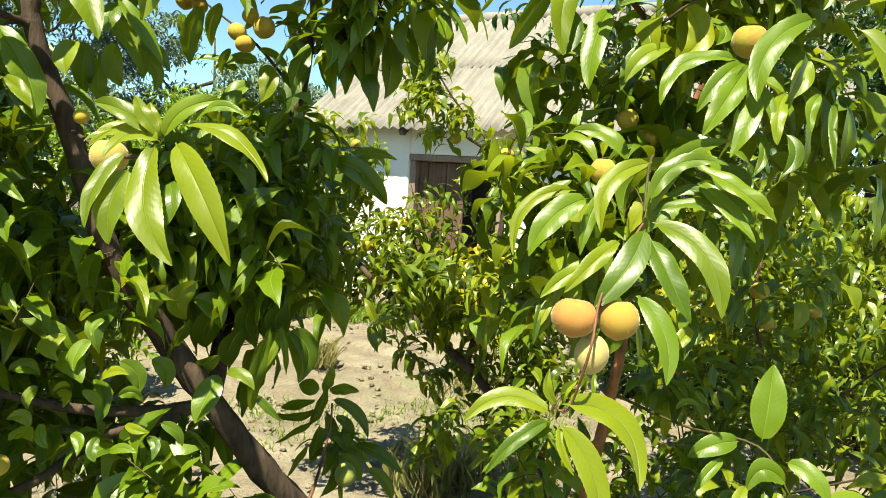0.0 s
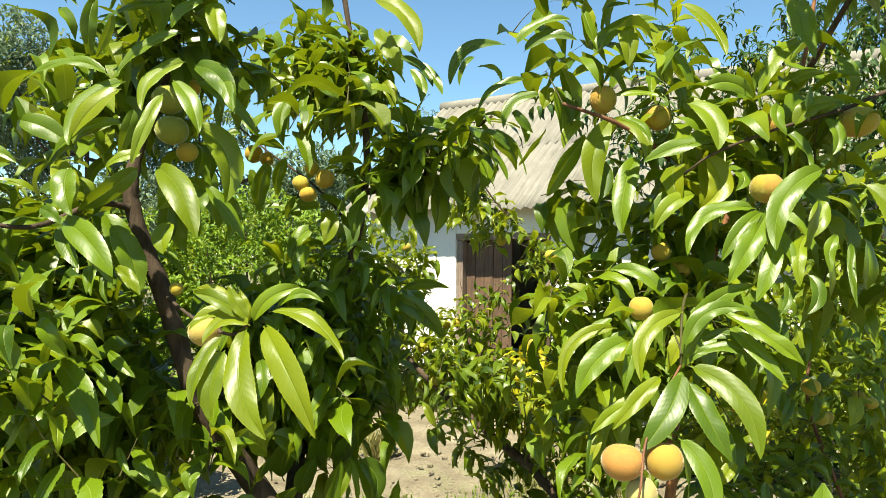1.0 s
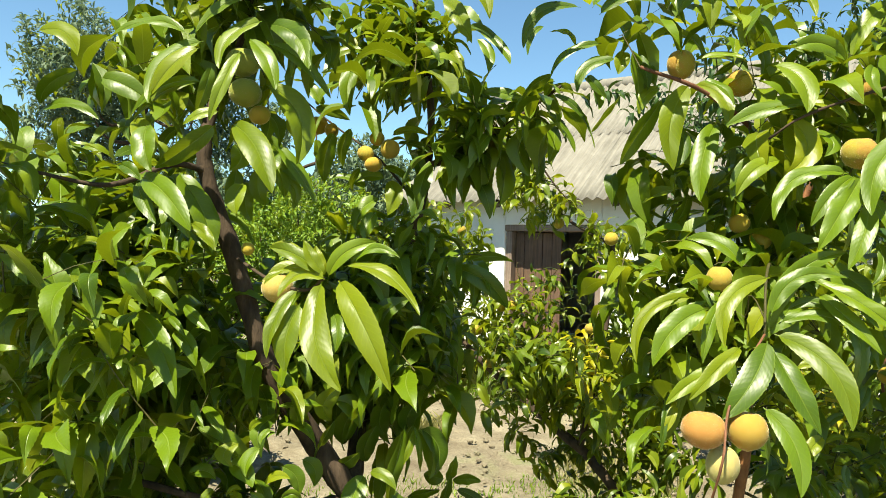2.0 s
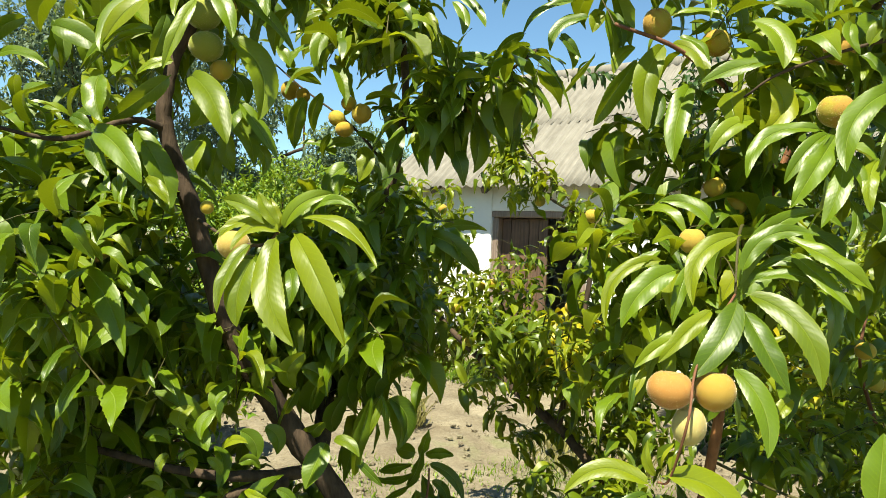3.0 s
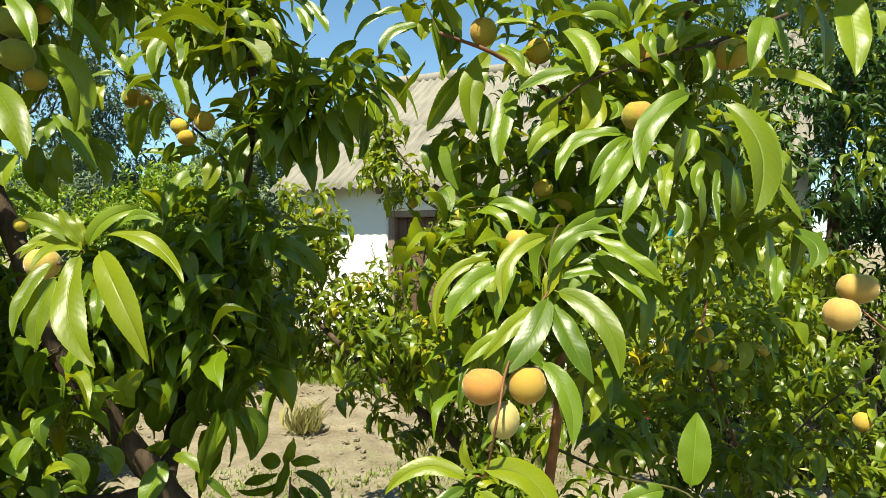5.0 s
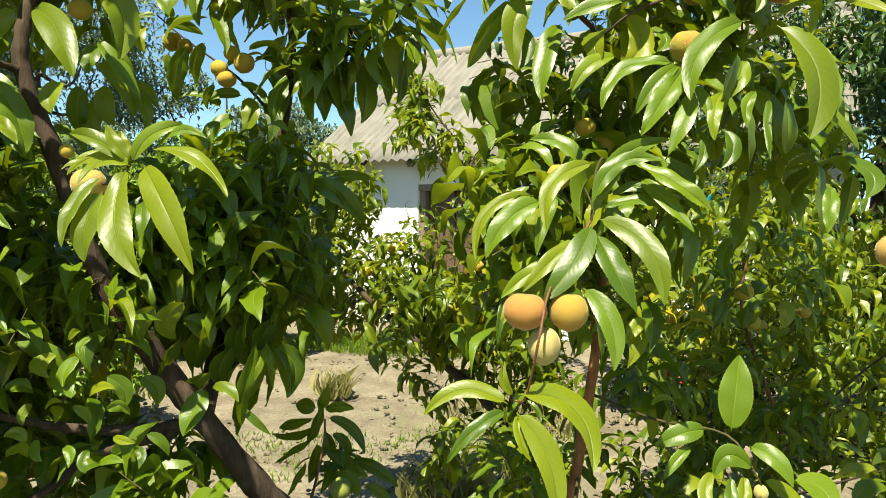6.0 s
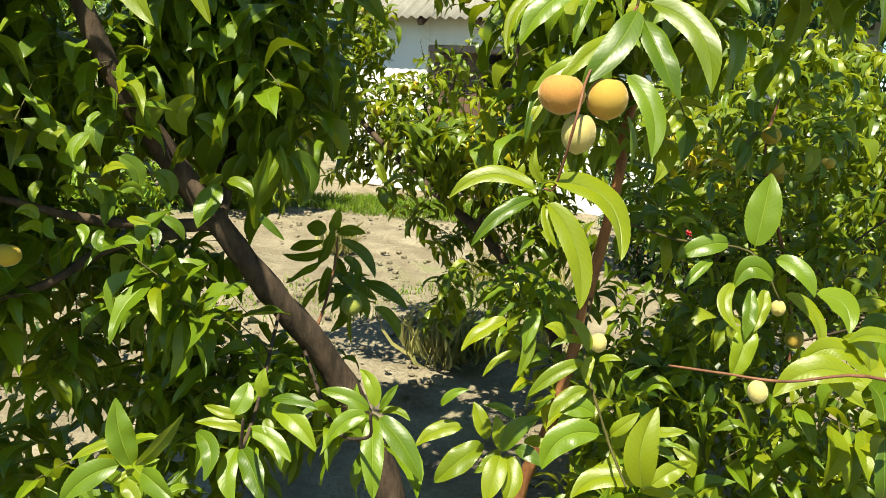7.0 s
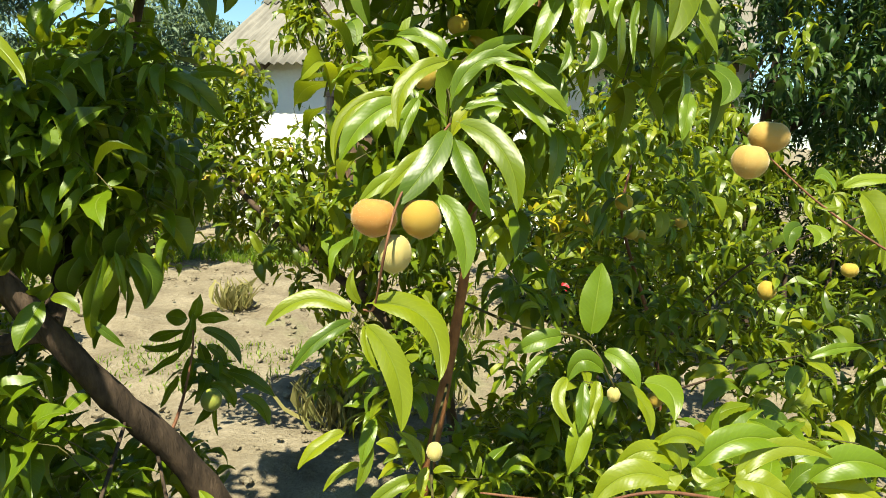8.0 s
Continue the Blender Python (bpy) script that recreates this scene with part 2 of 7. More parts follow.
def tube(name, pts, r0, r1, mat, sides=9, steps=5, knobbly=0.12, rng=None):
    rng = rng or random
    path = smooth_path(pts, steps)
    verts, faces = [], []
    n = len(path)
    for i, c in enumerate(path):
        d = (path[min(i + 1, n - 1)] - path[max(i - 1, 0)]).normalized()
        x = d.orthogonal().normalized() if i == 0 else (x - d * x.dot(d)).normalized()
        y = d.cross(x)
        r = r0 + (r1 - r0) * (i / (n - 1)) ** 0.9
        r *= 1 + rng.uniform(-knobbly, knobbly)
        for k in range(sides):
            a = 2 * math.pi * k / sides
            rr = r * (1 + rng.uniform(-knobbly, knobbly) * 0.5)
            verts.append(c + x * math.cos(a) * rr + y * math.sin(a) * rr)
    for i in range(n - 1):
        for k in range(sides):
            a, b = i * sides + k, i * sides + (k + 1) % sides
            faces.append((a, b, b + sides, a + sides))
    faces.append(tuple(range(sides))[::-1])
    faces.append(tuple(range((n - 1) * sides, n * sides)))
    return mesh_of(name, verts, faces, mat)


# ---------------------------------------------------------------- leaves
def leaf_shape(rng, stations=21, inner=True, arch=0.24, fold=0.58, wave=0.03):
    """A lance-shaped leaf of length 1 along y and width 1 along x, creased along its rib, with finely toothed edges; it arches towards z. Vertices, faces, uvs."""
    ts = np.linspace(0, 1, stations) ** 0.92
    w = np.power(ts, 0.80) * np.power(1 - ts, 0.95 + 0.35 * rng.random())
    w = 0.5 * w / w.max() + 0.012
    w[-1] = 0.003
    arch *= rng.uniform(0.35, 1.5)
    skew = rng.uniform(0.65, 1.35)
    z = arch * np.sin(np.pi * ts ** skew)
    sway = rng.uniform(-0.45, 0.45) * np.sin(np.pi * ts ** rng.uniform(0.8, 1.4))
    twist = rng.uniform(-1.3, 1.3) * ts
    f = fold * rng.uniform(0.3, 1.5)
    cup = rng.uniform(-0.25, 0.5)
    ph, fr = rng.uniform(0, 6), rng.uniform(8, 14)
    columns = ((-1, 1), (-1, 0.55), (-1, 0), (1, 0), (1, 0.55), (1, 1)) if inner else ((-1, 1), (-1, 0), (1, 0), (1, 1))
    verts, uvs = [], []
    for i, t in enumerate(ts):
        for s, edge in columns:
            x = s * w[i] * edge
            jag = 1 + (0.055 if i % 2 else -0.05) * (edge == 1)
            lift = 0.3 * (f * abs(x) - cup * x * x * 2.2) + wave * edge * edge * math.sin(fr * t + ph + s) * (0.3 + t)
            lift += 0.3 * twist[i] * x
            verts.append((sway[i] + x * jag, t, z[i] + lift))
            uvs.append((t, 0.5 + 0.5 * s * edge))
    n, half = len(columns), len(columns) // 2
    faces = []
    for i in range(stations - 1):
        for c in range(n - 1):
            if c != half - 1:
                a, b = i * n + c, (i + 1) * n + c
                faces.append((a, a + 1, b + 1, b))
    return np.array(verts), np.array(faces), np.array(uvs)


shape_rng = random.Random(11)
LEAF_SHAPES = [leaf_shape(shape_rng) for _ in range(20)]
MASS_SHAPES = [leaf_shape(shape_rng, 8, False) for _ in range(20)]
SIMPLE_SHAPES = [leaf_shape(shape_rng, 5, False) for _ in range(8)]
LEAF_MESHES = {}


def leaf_mesh(mat, i):
    key = (mat.name, i)
    if key not in LEAF_MESHES:
        v, f, uv = LEAF_SHAPES[i]
        LEAF_MESHES[key] = mesh_of("leaf", v, f, mat, True, uv)
    return LEAF_MESHES[key]


def leaf_matrix(base, tip, width, facing):
    """Columns of a leaf's pose: length along the chord from base to tip, upper side towards facing."""
    base, tip = Vector(base), Vector(tip)
    d = tip - base
    length = d.length
    d = d / length
    x = d.cross(facing)
    x = x.normalized() if x.length > 1e-4 else d.orthogonal().normalized()
    z = x.cross(d)
    m = np.eye(4)
    m[:3, 0], m[:3, 1], m[:3, 2], m[:3, 3] = x * width, d * length, z * length, base
    return m

def blade_shape(rng, bow, ratio, stations=37, inner=True):
    """A leaf of length 1 along y whose spine bows sideways towards x; narrow base, long fine tip, toothed rim, creased rib."""
    ts = np.linspace(0, 1, stations) ** 0.95
    w = np.power(ts, rng.uniform(0.62, 0.78)) * np.power(1 - ts, rng.uniform(0.82, 1.0))
    w = 0.5 * ratio * w / w.max() + 0.006
    w[:2] = 0.007
    w[-1] = 0.0015
    arch, skew = rng.uniform(0.05, 0.13), rng.uniform(0.7, 1.1)
    fold = rng.uniform(0.45, 0.95)
    twist = rng.uniform(-0.7, 0.7)
    ph, fr, wave = rng.uniform(0, 6), rng.uniform(9, 17), rng.uniform(0.006, 0.02)
    columns = ((-1, 1), (-1, 0.55), (-1, 0), (1, 0), (1, 0.55), (1, 1)) if inner else ((-1, 1), (-1, 0), (1, 0), (1, 1))
    verts, uvs = [], []
    for i, t in enumerate(ts):
        slope = 4 * bow * (1 - 2 * t)
        k = 1 / math.hypot(1, slope)
        for s, edge in columns:
            x = s * w[i] * edge * (1 + (0.017 if i % 2 else -0.017) * (edge == 1))
            lift = fold * abs(x) - 1.6 * fold * x * x / ratio + wave * edge * math.sin(fr * t + ph + 1.3 * s) * min(1, 5 * w[i] / ratio) + twist * (t - 0.3) * x
            verts.append((4 * bow * t * (1 - t) + x * k, t - x * slope * k, arch * math.sin(math.pi * t ** skew) + lift))
            uvs.append((t, 0.5 + 0.5 * s * edge))
    n, half = len(columns), len(columns) // 2
    faces = [(i * n + c, i * n + c + 1, (i + 1) * n + c + 1, (i + 1) * n + c) for i in range(stations - 1) for c in range(n - 1) if c != half - 1]
    return np.array(verts), np.array(faces), np.array(uvs)


BLADE_RATIOS = (0.17, 0.24, 0.32, 0.44)
BLADES = {}


def leaf_of(data, mat):
    v, f, uv = data
    return mesh_of("leaf", v, f, mat, True, uv)


def blade_mesh(mat, bow, ratio, turn):
    """A leaf mesh of the nearest bow and slimness, shared by alike leaves."""
    step = max(-6, min(6, round(bow / 0.06)))
    slim = min(BLADE_RATIOS, key=lambda r: abs(r - ratio))
    key = (mat.name, step, slim, turn)
    if key not in BLADES:
        BLADES[key] = leaf_of(blade_data(step, slim, turn), mat)
    return BLADES[key], slim


@functools.lru_cache(None)
def blade_data(step, slim, turn):
    return blade_shape(random.Random(1000 * turn + 50 * step + int(100 * slim)), step * 0.06, slim)


def blade_matrix(base, tip, scale, facing):
    """Pose of a leaf whose breadth and length are both of unit scale."""
    m = leaf_matrix(base, tip, 1.0, facing)
    m[:3, 0] *= np.linalg.norm(m[:3, 1]) * scale
    return m


class Plant:
    """A woody plant: limbs, twigs and fruit as parts, its nearest leaves as single parts and the rest as one mass."""

    def __init__(self, name, base, label, category, mats, group="", seed=1, singles=300, shapes=LEAF_SHAPES):
        self.root = thing(name, base, label, category, group)
        self.base = Vector(base)
        self.mats, self.rng, self.singles, self.shapes = mats, random.Random(seed), singles, shapes
        self.leaves, self.set_leaves, self.twigs, self.wood, self.young = [], [], [], [], 0.06

    def limb(self, name, pts, r0, r1, mat=None, sides=9, label=""):
        self.wood += smooth_path(pts, 4)[1:]
        pts = [Vector(p) - self.base for p in pts]
        return part(name, tube(name, pts, r0, r1, mat or BARK, sides, rng=self.rng), self.root, label)

    def facing(self, spread=0.5):
        g = self.rng.gauss
        return Vector((SUNWARD.x * 0.4 + g(0, spread), SUNWARD.y * 0.7 + g(0, spread), 0.75 + g(0, spread * 0.6))).normalized()

    def leaf(self, base, tip, width, facing=None):
        self.leaves.append((leaf_matrix(base, tip, width, facing or self.facing()), self.rng.randrange(len(self.shapes)), 2 if self.young > 1 else int(self.rng.random() < self.young)))

    def sprig(self, rows):
        """Leaves set one by one: base, tip, breadth, sideways bow and how the blade lies to the sun."""
        g = self.rng.gauss
        for base, tip, width, bow, lie in rows:
            width *= 0.9
            length = (Vector(tip) - Vector(base)).length
            x, y, z = {"w": (-0.13, -0.85, 0.51), "g": (0.12, -0.75, 0.62), "y": (0.05, -0.7, 0.7), "d": (0.72, -0.62, -0.2)}[lie]
            facing = Vector((x + g(0, 0.1), y + g(0, 0.1), z + g(0, 0.1))).normalized()
            mats = LEAF_YOUNG if lie == "y" or (lie in "wg" and self.rng.random() < 0.14) else self.mats if self.mats is LEAF else LEAF
            mesh, slim = blade_mesh(mats[0], bow, width / length, self.rng.randrange(3))
            self.set_leaves.append((blade_matrix(base, tip, width / length / slim, facing), mesh))

    def shoot(self, at, n=11, size=0.12, length=0.16, droop=0.75, lean=None, twig=0.0014):
        """A leafy shoot that ends at a place: leaves in a spiral, hanging, the youngest at the tip."""
        r = self.rng
        at = Vector(at)
        axis = Vector(lean) if lean else Vector((r.uniform(-1, 1), r.uniform(-1, 0.6), r.uniform(-0.1, 1.0)))
        axis.normalize()
        side = axis.orthogonal().normalized()
        other = axis.cross(side)
        start = at - axis * length
        turn = r.uniform(0, 6.28)
        for i in range(n):
            t = (i + r.random()) / n
            turn += 2.4 + r.uniform(-0.3, 0.3)
            out = side * math.cos(turn) + other * math.sin(turn)
            b = start + axis * length * t + Vector((0, 0, -0.02)) * (1 - t) * (1 - t)
            d = out * r.uniform(0.6, 1.0) + axis * (0.15 + 0.75 * t * t) + Vector((0, 0, -droop * r.uniform(0.4, 1.25)))
            size_i = size * r.uniform(0.7, 1.12) * (1 - 0.35 * t * t)
            self.leaf(b, b + d.normalized() * size_i, size_i * r.uniform(0.25, 0.35), (Vector((0, 0, 0.8)) + out * 0.5 + self.facing(0.3) * 0.7).normalized())
        if twig:
            self.twigs.append((start, at, twig))

    def shoots(self, places, each=2, jitter=0.05, young=0.06, **kw):
        self.young = young
        g = self.rng.gauss
        for p in places:
            for k in range(each):
                self.shoot(Vector(p) + Vector((g(0, jitter), g(0, jitter), g(0, jitter))) * min(k, 1), **kw)

    def shade_canopy(self, box, count, **kw):
        """Leafy shoots strewn through an unseen part of the crown, added to cast shade."""
        x0, x1, y0, y1, z0, z1 = box
        r = random.Random(int(1000 * (x0 + y1 + 5)))
        self.shoots([(r.uniform(x0, x1), r.uniform(y0, y1), r.uniform(z0, z1)) for _ in range(count)], each=1, **kw)

    def grow_twigs(self, mat):
        """All thin twigs that carry the shoots, in one mesh."""
        verts, faces = [], []
        for b, c, r in self.twigs:
            a = min(self.wood or [Vector((99, 0, 0))], key=lambda w: (w - b).length + 0.5 * max(0, w.z - b.z))
            bow = Vector([self.rng.gauss(0, 0.012) for _ in range(3)]) + Vector((0, 0, 0.012))
            pts = [b, b.lerp(c, 0.35) + bow, b.lerp(c, 0.7) + bow, c]
            if (a - b).length < 0.15:
                sag = Vector((0, 0, 0.12 * (a - b).length)) + Vector([self.rng.gauss(0, 0.012) for _ in range(3)])
                pts = [a, a.lerp(b, 0.35) + sag * 0.8, a.lerp(b, 0.7) + sag] + pts
            pts = smooth_path(pts, 2)
            k0 = len(verts)
            for j, p in enumerate(pts):
                rr = r * (1.2 - 1.0 * j / (len(pts) - 1))
                for k in range(4):
                    ang = math.pi / 2 * k
                    verts.append(p - self.base + Vector((math.cos(ang) * rr, math.sin(ang) * rr * 0.7, math.sin(ang) * rr * 0.7)))
            for j in range(len(pts) - 1):
                for k in range(4):
                    q, s = k0 + j * 4 + k, k0 + j * 4 + (k + 1) % 4
                    faces.append((q, s, s + 4, q + 4))
        if verts:
            tagged(part("twig_growth", mesh_of("twig_growth", verts, faces, mat), self.root), kind="stuff")

    def fruit(self, rows, mat, name="peach", label="", down=False):
        for x, y, z, d, *flat in rows:
            r = self.rng
            if flat:
                m = Matrix.LocRotScale(Vector((x, y, z)) - self.base, Euler((r.uniform(-0.15, 0.15), r.uniform(-0.1, 0.1), r.uniform(0, 6.28))), Vector((d / 2, d / 2, d / 2 * flat[0])))
                shape = r.choice(PEACH_MESHES[mat.name])
                part("down", down_mesh(shape, random.Random(17)), part(name, shape, self.root, label, m), "short pale downy hairs")
                continue
            m = Matrix.LocRotScale(Vector((x, y, z)) - self.base, Euler((r.uniform(-0.4, 0.4), r.uniform(-0.4, 0.4), r.uniform(0, 6.28))), Vector((d / 2, d / 2, d / 2 * r.uniform(0.88, 1.06))))
            part(name, r.choice(PEACH_MESHES[mat.name]), self.root, label, m)

    def finish(self, near=(0.1, -0.1, 1.4)):
        """The leaves that stand nearest to the path become single parts, all others one mass."""
        rows = sorted(self.leaves, key=lambda r: float(np.linalg.norm(r[0][:3, 3] - np.array(near))))
        for m, mesh in self.set_leaves:
            m = m.copy()
            m[:3, 3] -= np.array(self.base)
            part("leaf", mesh, self.root, m=Matrix(m.tolist()))
        single = max(0, self.singles - len(self.set_leaves))
        for m, i, young in rows[:single]:
            m = m.copy()
            m[:3, 3] -= np.array(self.base)
            part("leaf", leaf_mesh((self.mats, LEAF_YOUNG, LEAF_YELLOW)[young][0], i), self.root, m=Matrix(m.tolist()))
        rest = rows[single:]
        for young, mat in ((0, self.mats[1]), (1, LEAF_YOUNG[1]), (2, LEAF_YELLOW[1])):
            some = [r for r in rest if r[2] == young]
            if some:
                join_leaves("foliage", some, MASS_SHAPES if self.shapes is LEAF_SHAPES else self.shapes, mat, self.root, self.base)


def join_leaves(name, rows, shapes, mat, parent, base):
    vs, fs, us, k = [], [], [], 0
    for m, i, _ in rows:
        v, f, u = shapes[i]
        vs.append(v @ m[:3, :3].T + m[:3, 3] - np.array(base))
        fs.append(f + k)
        us.append(u)
        k += len(v)
    v, f, u = np.concatenate(vs), np.concatenate(fs), np.concatenate(us)
    me = bpy.data.meshes.new(name)
    me.vertices.add(len(v))
    me.vertices.foreach_set("co", v.astype(np.float32).ravel())
    me.loops.add(f.size)
    me.loops.foreach_set("vertex_index", f.astype(np.int32).ravel())
    me.polygons.add(len(f))
    me.polygons.foreach_set("loop_start", np.arange(0, f.size, 4, dtype=np.int32))
    me.polygons.foreach_set("use_smooth", np.ones(len(f), dtype=bool))
    layer = me.uv_layers.new(name="UVMap")
    layer.data.foreach_set("uv", u[f.ravel()].astype(np.float32).ravel())
    me.materials.append(mat)
    me.update(calc_edges=True)
    return tagged(part(name, me, parent), kind="stuff")


def peach_mesh(mat, rng):
    """A stone fruit of radius 1 with a seam, a dimple at its stalk and a small point."""
    bm = bmesh.new()
    bmesh.ops.create_uvsphere(bm, u_segments=28, v_segments=18, radius=1)
    tall = rng.uniform(0.95, 1.06)
    lop = rng.uniform(-0.06, 0.06)
    for v in bm.verts:
        a, z = math.atan2(v.co.y, v.co.x), v.co.z
        r = 1 - 0.07 * math.exp(-(a / 0.2) ** 2) * math.sqrt(max(0, 1 - z * z)) + 0.03 * math.exp(-((abs(a) - 0.5) / 0.4) ** 2) + lop * math.cos(a * 2)
        top = math.hypot(v.co.x, v.co.y)
        v.co.x *= r
        v.co.y *= r
        v.co.z = z * tall
        if z > 0:
            v.co.z -= 0.28 * math.exp(-(top / 0.28) ** 2)
        else:
            v.co.z -= 0.06 * math.exp(-(top / 0.16) ** 2)
    return bm_mesh("peach", bm, mat, True)


def down_mesh(shape, rng):
    """Short hairs that stand on a fruit's skin."""
    co = [v.co.copy() for v in shape.vertices]
    verts, faces = [], []
    for p in shape.polygons:
        for _ in range(int(rng.random() + p.area * 190)):
            c, u, w = [co[i] for i in p.vertices], rng.random(), rng.random()
            q = c[0].lerp(c[1], u).lerp(c[-1].lerp(c[2], u), w)
            side = p.normal.orthogonal().normalized() * 0.0045
            side.rotate(Euler((0, 0, rng.uniform(0, 6.28))))
            tip = q + (p.normal + Vector([rng.gauss(0, 0.5) for _ in range(3)])).normalized() * rng.uniform(0.03, 0.075)
            k = len(verts)
            verts += [q - side, q + side, tip]
            faces.append((k, k + 1, k + 2))
    return mesh_of("down", verts, faces, DOWN)


peach_rng = random.Random(5)
PEACH_MESHES = {m.name: [peach_mesh(m, peach_rng) for _ in range(4)] for m in (PEACH, PEACH_TAN, PEACH_RIPE, PEACH_PALE, PEACH_GREEN, PEACH_CREAM)}

# ---------------------------------------------------------------- ground
def ground():
    """One sheet: tilled clods between the trees and the shed, flat and coarser out to the horizon."""
    def axis(lo, hi, step, far):
        core = list(np.arange(lo, hi + 1e-6, step))
        g, a = [], step
        while a < far:
            a *= 1.6
            g.append(a)
        return [lo - x for x in reversed(g)] + core + [hi + x for x in g]

    xs, ys = axis(-5, 5, 0.06, 900), axis(1.5, 10.5, 0.06, 900)
    verts = []
    for y in ys:
        for x in xs:
            z = 0.0
            if -6 < x < 6 and 0.5 < y < 11.5:
                z = 0.035 * noise.noise((x * 1.3, y * 1.3, 0)) + 0.045 * noise.noise((x * 4, y * 4, 3)) + 0.04 * noise.noise((x * 11, y * 11, 7)) * (0.5 + noise.noise((x * 0.8, y * 0.8, 9)))
            verts.append((x, y, z))
    w = len(xs)
    faces = [(j * w + i, j * w + i + 1, (j + 1) * w + i + 1, (j + 1) * w + i) for j in range(len(ys) - 1) for i in range(w - 1)]
    ob = new("ground", mesh_of("ground", verts, faces, SOIL))
    return tagged(ob, "pale sandy tilled soil with clods and weeds", "ground", kind="structure")


ground()


def clods():
    """Crumbled lumps of earth lying on the tilled strip."""
    r = random.Random(77)
    shapes = []
    for _ in range(5):
        bm = bmesh.new()
        bmesh.ops.create_icosphere(bm, subdivisions=1, radius=1)
        for v in bm.verts:
            v.co *= r.uniform(0.65, 1.15)
            v.co.z *= 0.65
        bm.verts.ensure_lookup_table()
        shapes.append((np.array([v.co[:] for v in bm.verts]), np.array([[v.index for v in f.verts] for f in bm.faces])))
        bm.free()
    vs, fs, k = [], [], 0
    for _ in range(3000):
        x, y = r.uniform(-3.2, 1.6), 2.2 + 6.0 * r.random() ** 1.3
        if noise.noise((x * 0.9, y * 0.9, 2)) < -0.05 and r.random() < 0.75:
            continue
        v, f = shapes[r.randrange(5)]
        a, s = r.uniform(0, 6.28), 0.005 + 0.030 * r.random() ** 3.0
        m = np.array([[math.cos(a), -math.sin(a), 0], [math.sin(a), math.cos(a), 0], [0, 0, 1]]) * s
        vs.append(v @ m.T + (x, y, 0.01 + 0.3 * s))
        fs.append(f + k)
        k += len(v)
    ob = new("clods", mesh_of("clods", np.concatenate(vs), np.concatenate(fs).tolist(), SOIL, False))
    tagged(ob, "crumbled dry earth clods scattered on the soil", "soil clods", kind="stuff")


clods()


# ---------------------------------------------------------------- shed
def shed():
    a = radians(27)
    at = Matrix(((math.cos(a), math.sin(a), 0, -0.58), (-math.sin(a), math.cos(a), 0, 9.63), (0, 0, 1, 0), (0, 0, 0, 1)))
    house = thing("shed", at, "low whitewashed shed with a weathered corrugated roof", "shed")
    x0, x1, depth, top, thick = -1.50, 5.2, 4.6, 2.40, 0.32
    door_w, door_h = 1.42, 1.89

    def add(name, bm, mat, parent=house, label="", smooth=False):
        return part(name, bm_mesh(name, bm, mat, smooth), parent, label)

    # front wall in three pieces round the doorway, then the other walls
    bm = bmesh.new()
    for b in (box_bm(x0, 0, 0, thick, 0, top, 0.015), box_bm(door_w, x1, 0, thick, 0, top, 0.015), box_bm(0.002, door_w - 0.002, 0.003, thick, door_h + 0.09, top, 0.01)):
        me = bpy.data.meshes.new("piece")
        b.to_mesh(me)
        b.free()
        bm.from_mesh(me)
        bpy.data.meshes.remove(me)
    add("front_wall", bm, PLASTER, label="whitewashed plaster wall, grey under the eave")
    add("side_wall", box_bm(x0, x0 + thick, thick + 0.002, depth, 0, top, 0.015), PLASTER)
    add("side_wall", box_bm(x1 - thick, x1, thick + 0.002, depth, 0, top, 0.015), PLASTER)
    add("back_wall", box_bm(x0 + 0.002, x1 - 0.002, depth + 0.002, depth + thick, 0, top, 0.015), PLASTER)
    add("floor_slab", box_bm(x0 + thick + 0.01, x1 - thick - 0.01, thick + 0.01, depth - 0.01, -0.1, 0.05, 0), SOIL)
    # doorway: frame, one shut leaf of boards, the other half open to the dark
    frame_ob = thing("door", Matrix.Translation((0, 0.10, 0)), "", "")
    frame_ob.parent = house
    for name, b in (("jamb", box_bm(0.0, 0.09, -0.06, 0.12, 0, door_h, 0.008)), ("jamb", box_bm(door_w - 0.09, door_w, -0.06, 0.12, 0, door_h, 0.008)), ("lintel", box_bm(-0.06, door_w + 0.06, -0.09, 0.12, door_h + 0.002, door_h + 0.088, 0.01)), ("threshold", box_bm(0.09, door_w - 0.09, -0.05, 0.14, 0.0, 0.10, 0.01))):
        add(name, b, FRAME_WOOD, frame_ob)
    x = 0.10
    for i in range(5):
        wd = (0.135, 0.15, 0.13, 0.145, 0.14)[i]
        add("board", box_bm(x + 0.003, x + wd - 0.003, 0.04 + 0.006 * (i % 2), 0.075, 0.11, door_h - 0.012, 0.004, 0.0015), DOOR_WOOD, frame_ob)
        x += wd
    for z in (0.45, 1.45):
        add("batten", box_bm(0.12, 0.78, 0.076, 0.10, z, z + 0.10, 0.005), DOOR_WOOD, frame_ob)
    # roof: rows of corrugated sheets on two slopes, rafters under the eave, a ridge cap
    slope, eave_y, eave_z, run = radians(36), -0.35, 2.28, 2.98
    sheet_w, pitch = 1.0, 1.0 / 7
    left = -1.82

    def sheet(length):
        n, m = 56, 5
        verts, faces = [], []
        for side in (0, 1):
            for j in range(m + 1):
                for i in range(n + 1):
                    xx = (sheet_w + 0.06) * i / n
                    zz = 0.022 * math.sin(2 * math.pi * xx / pitch) - 0.008 * side
                    verts.append((xx, length * j / m, zz))
        o = (m + 1) * (n + 1)
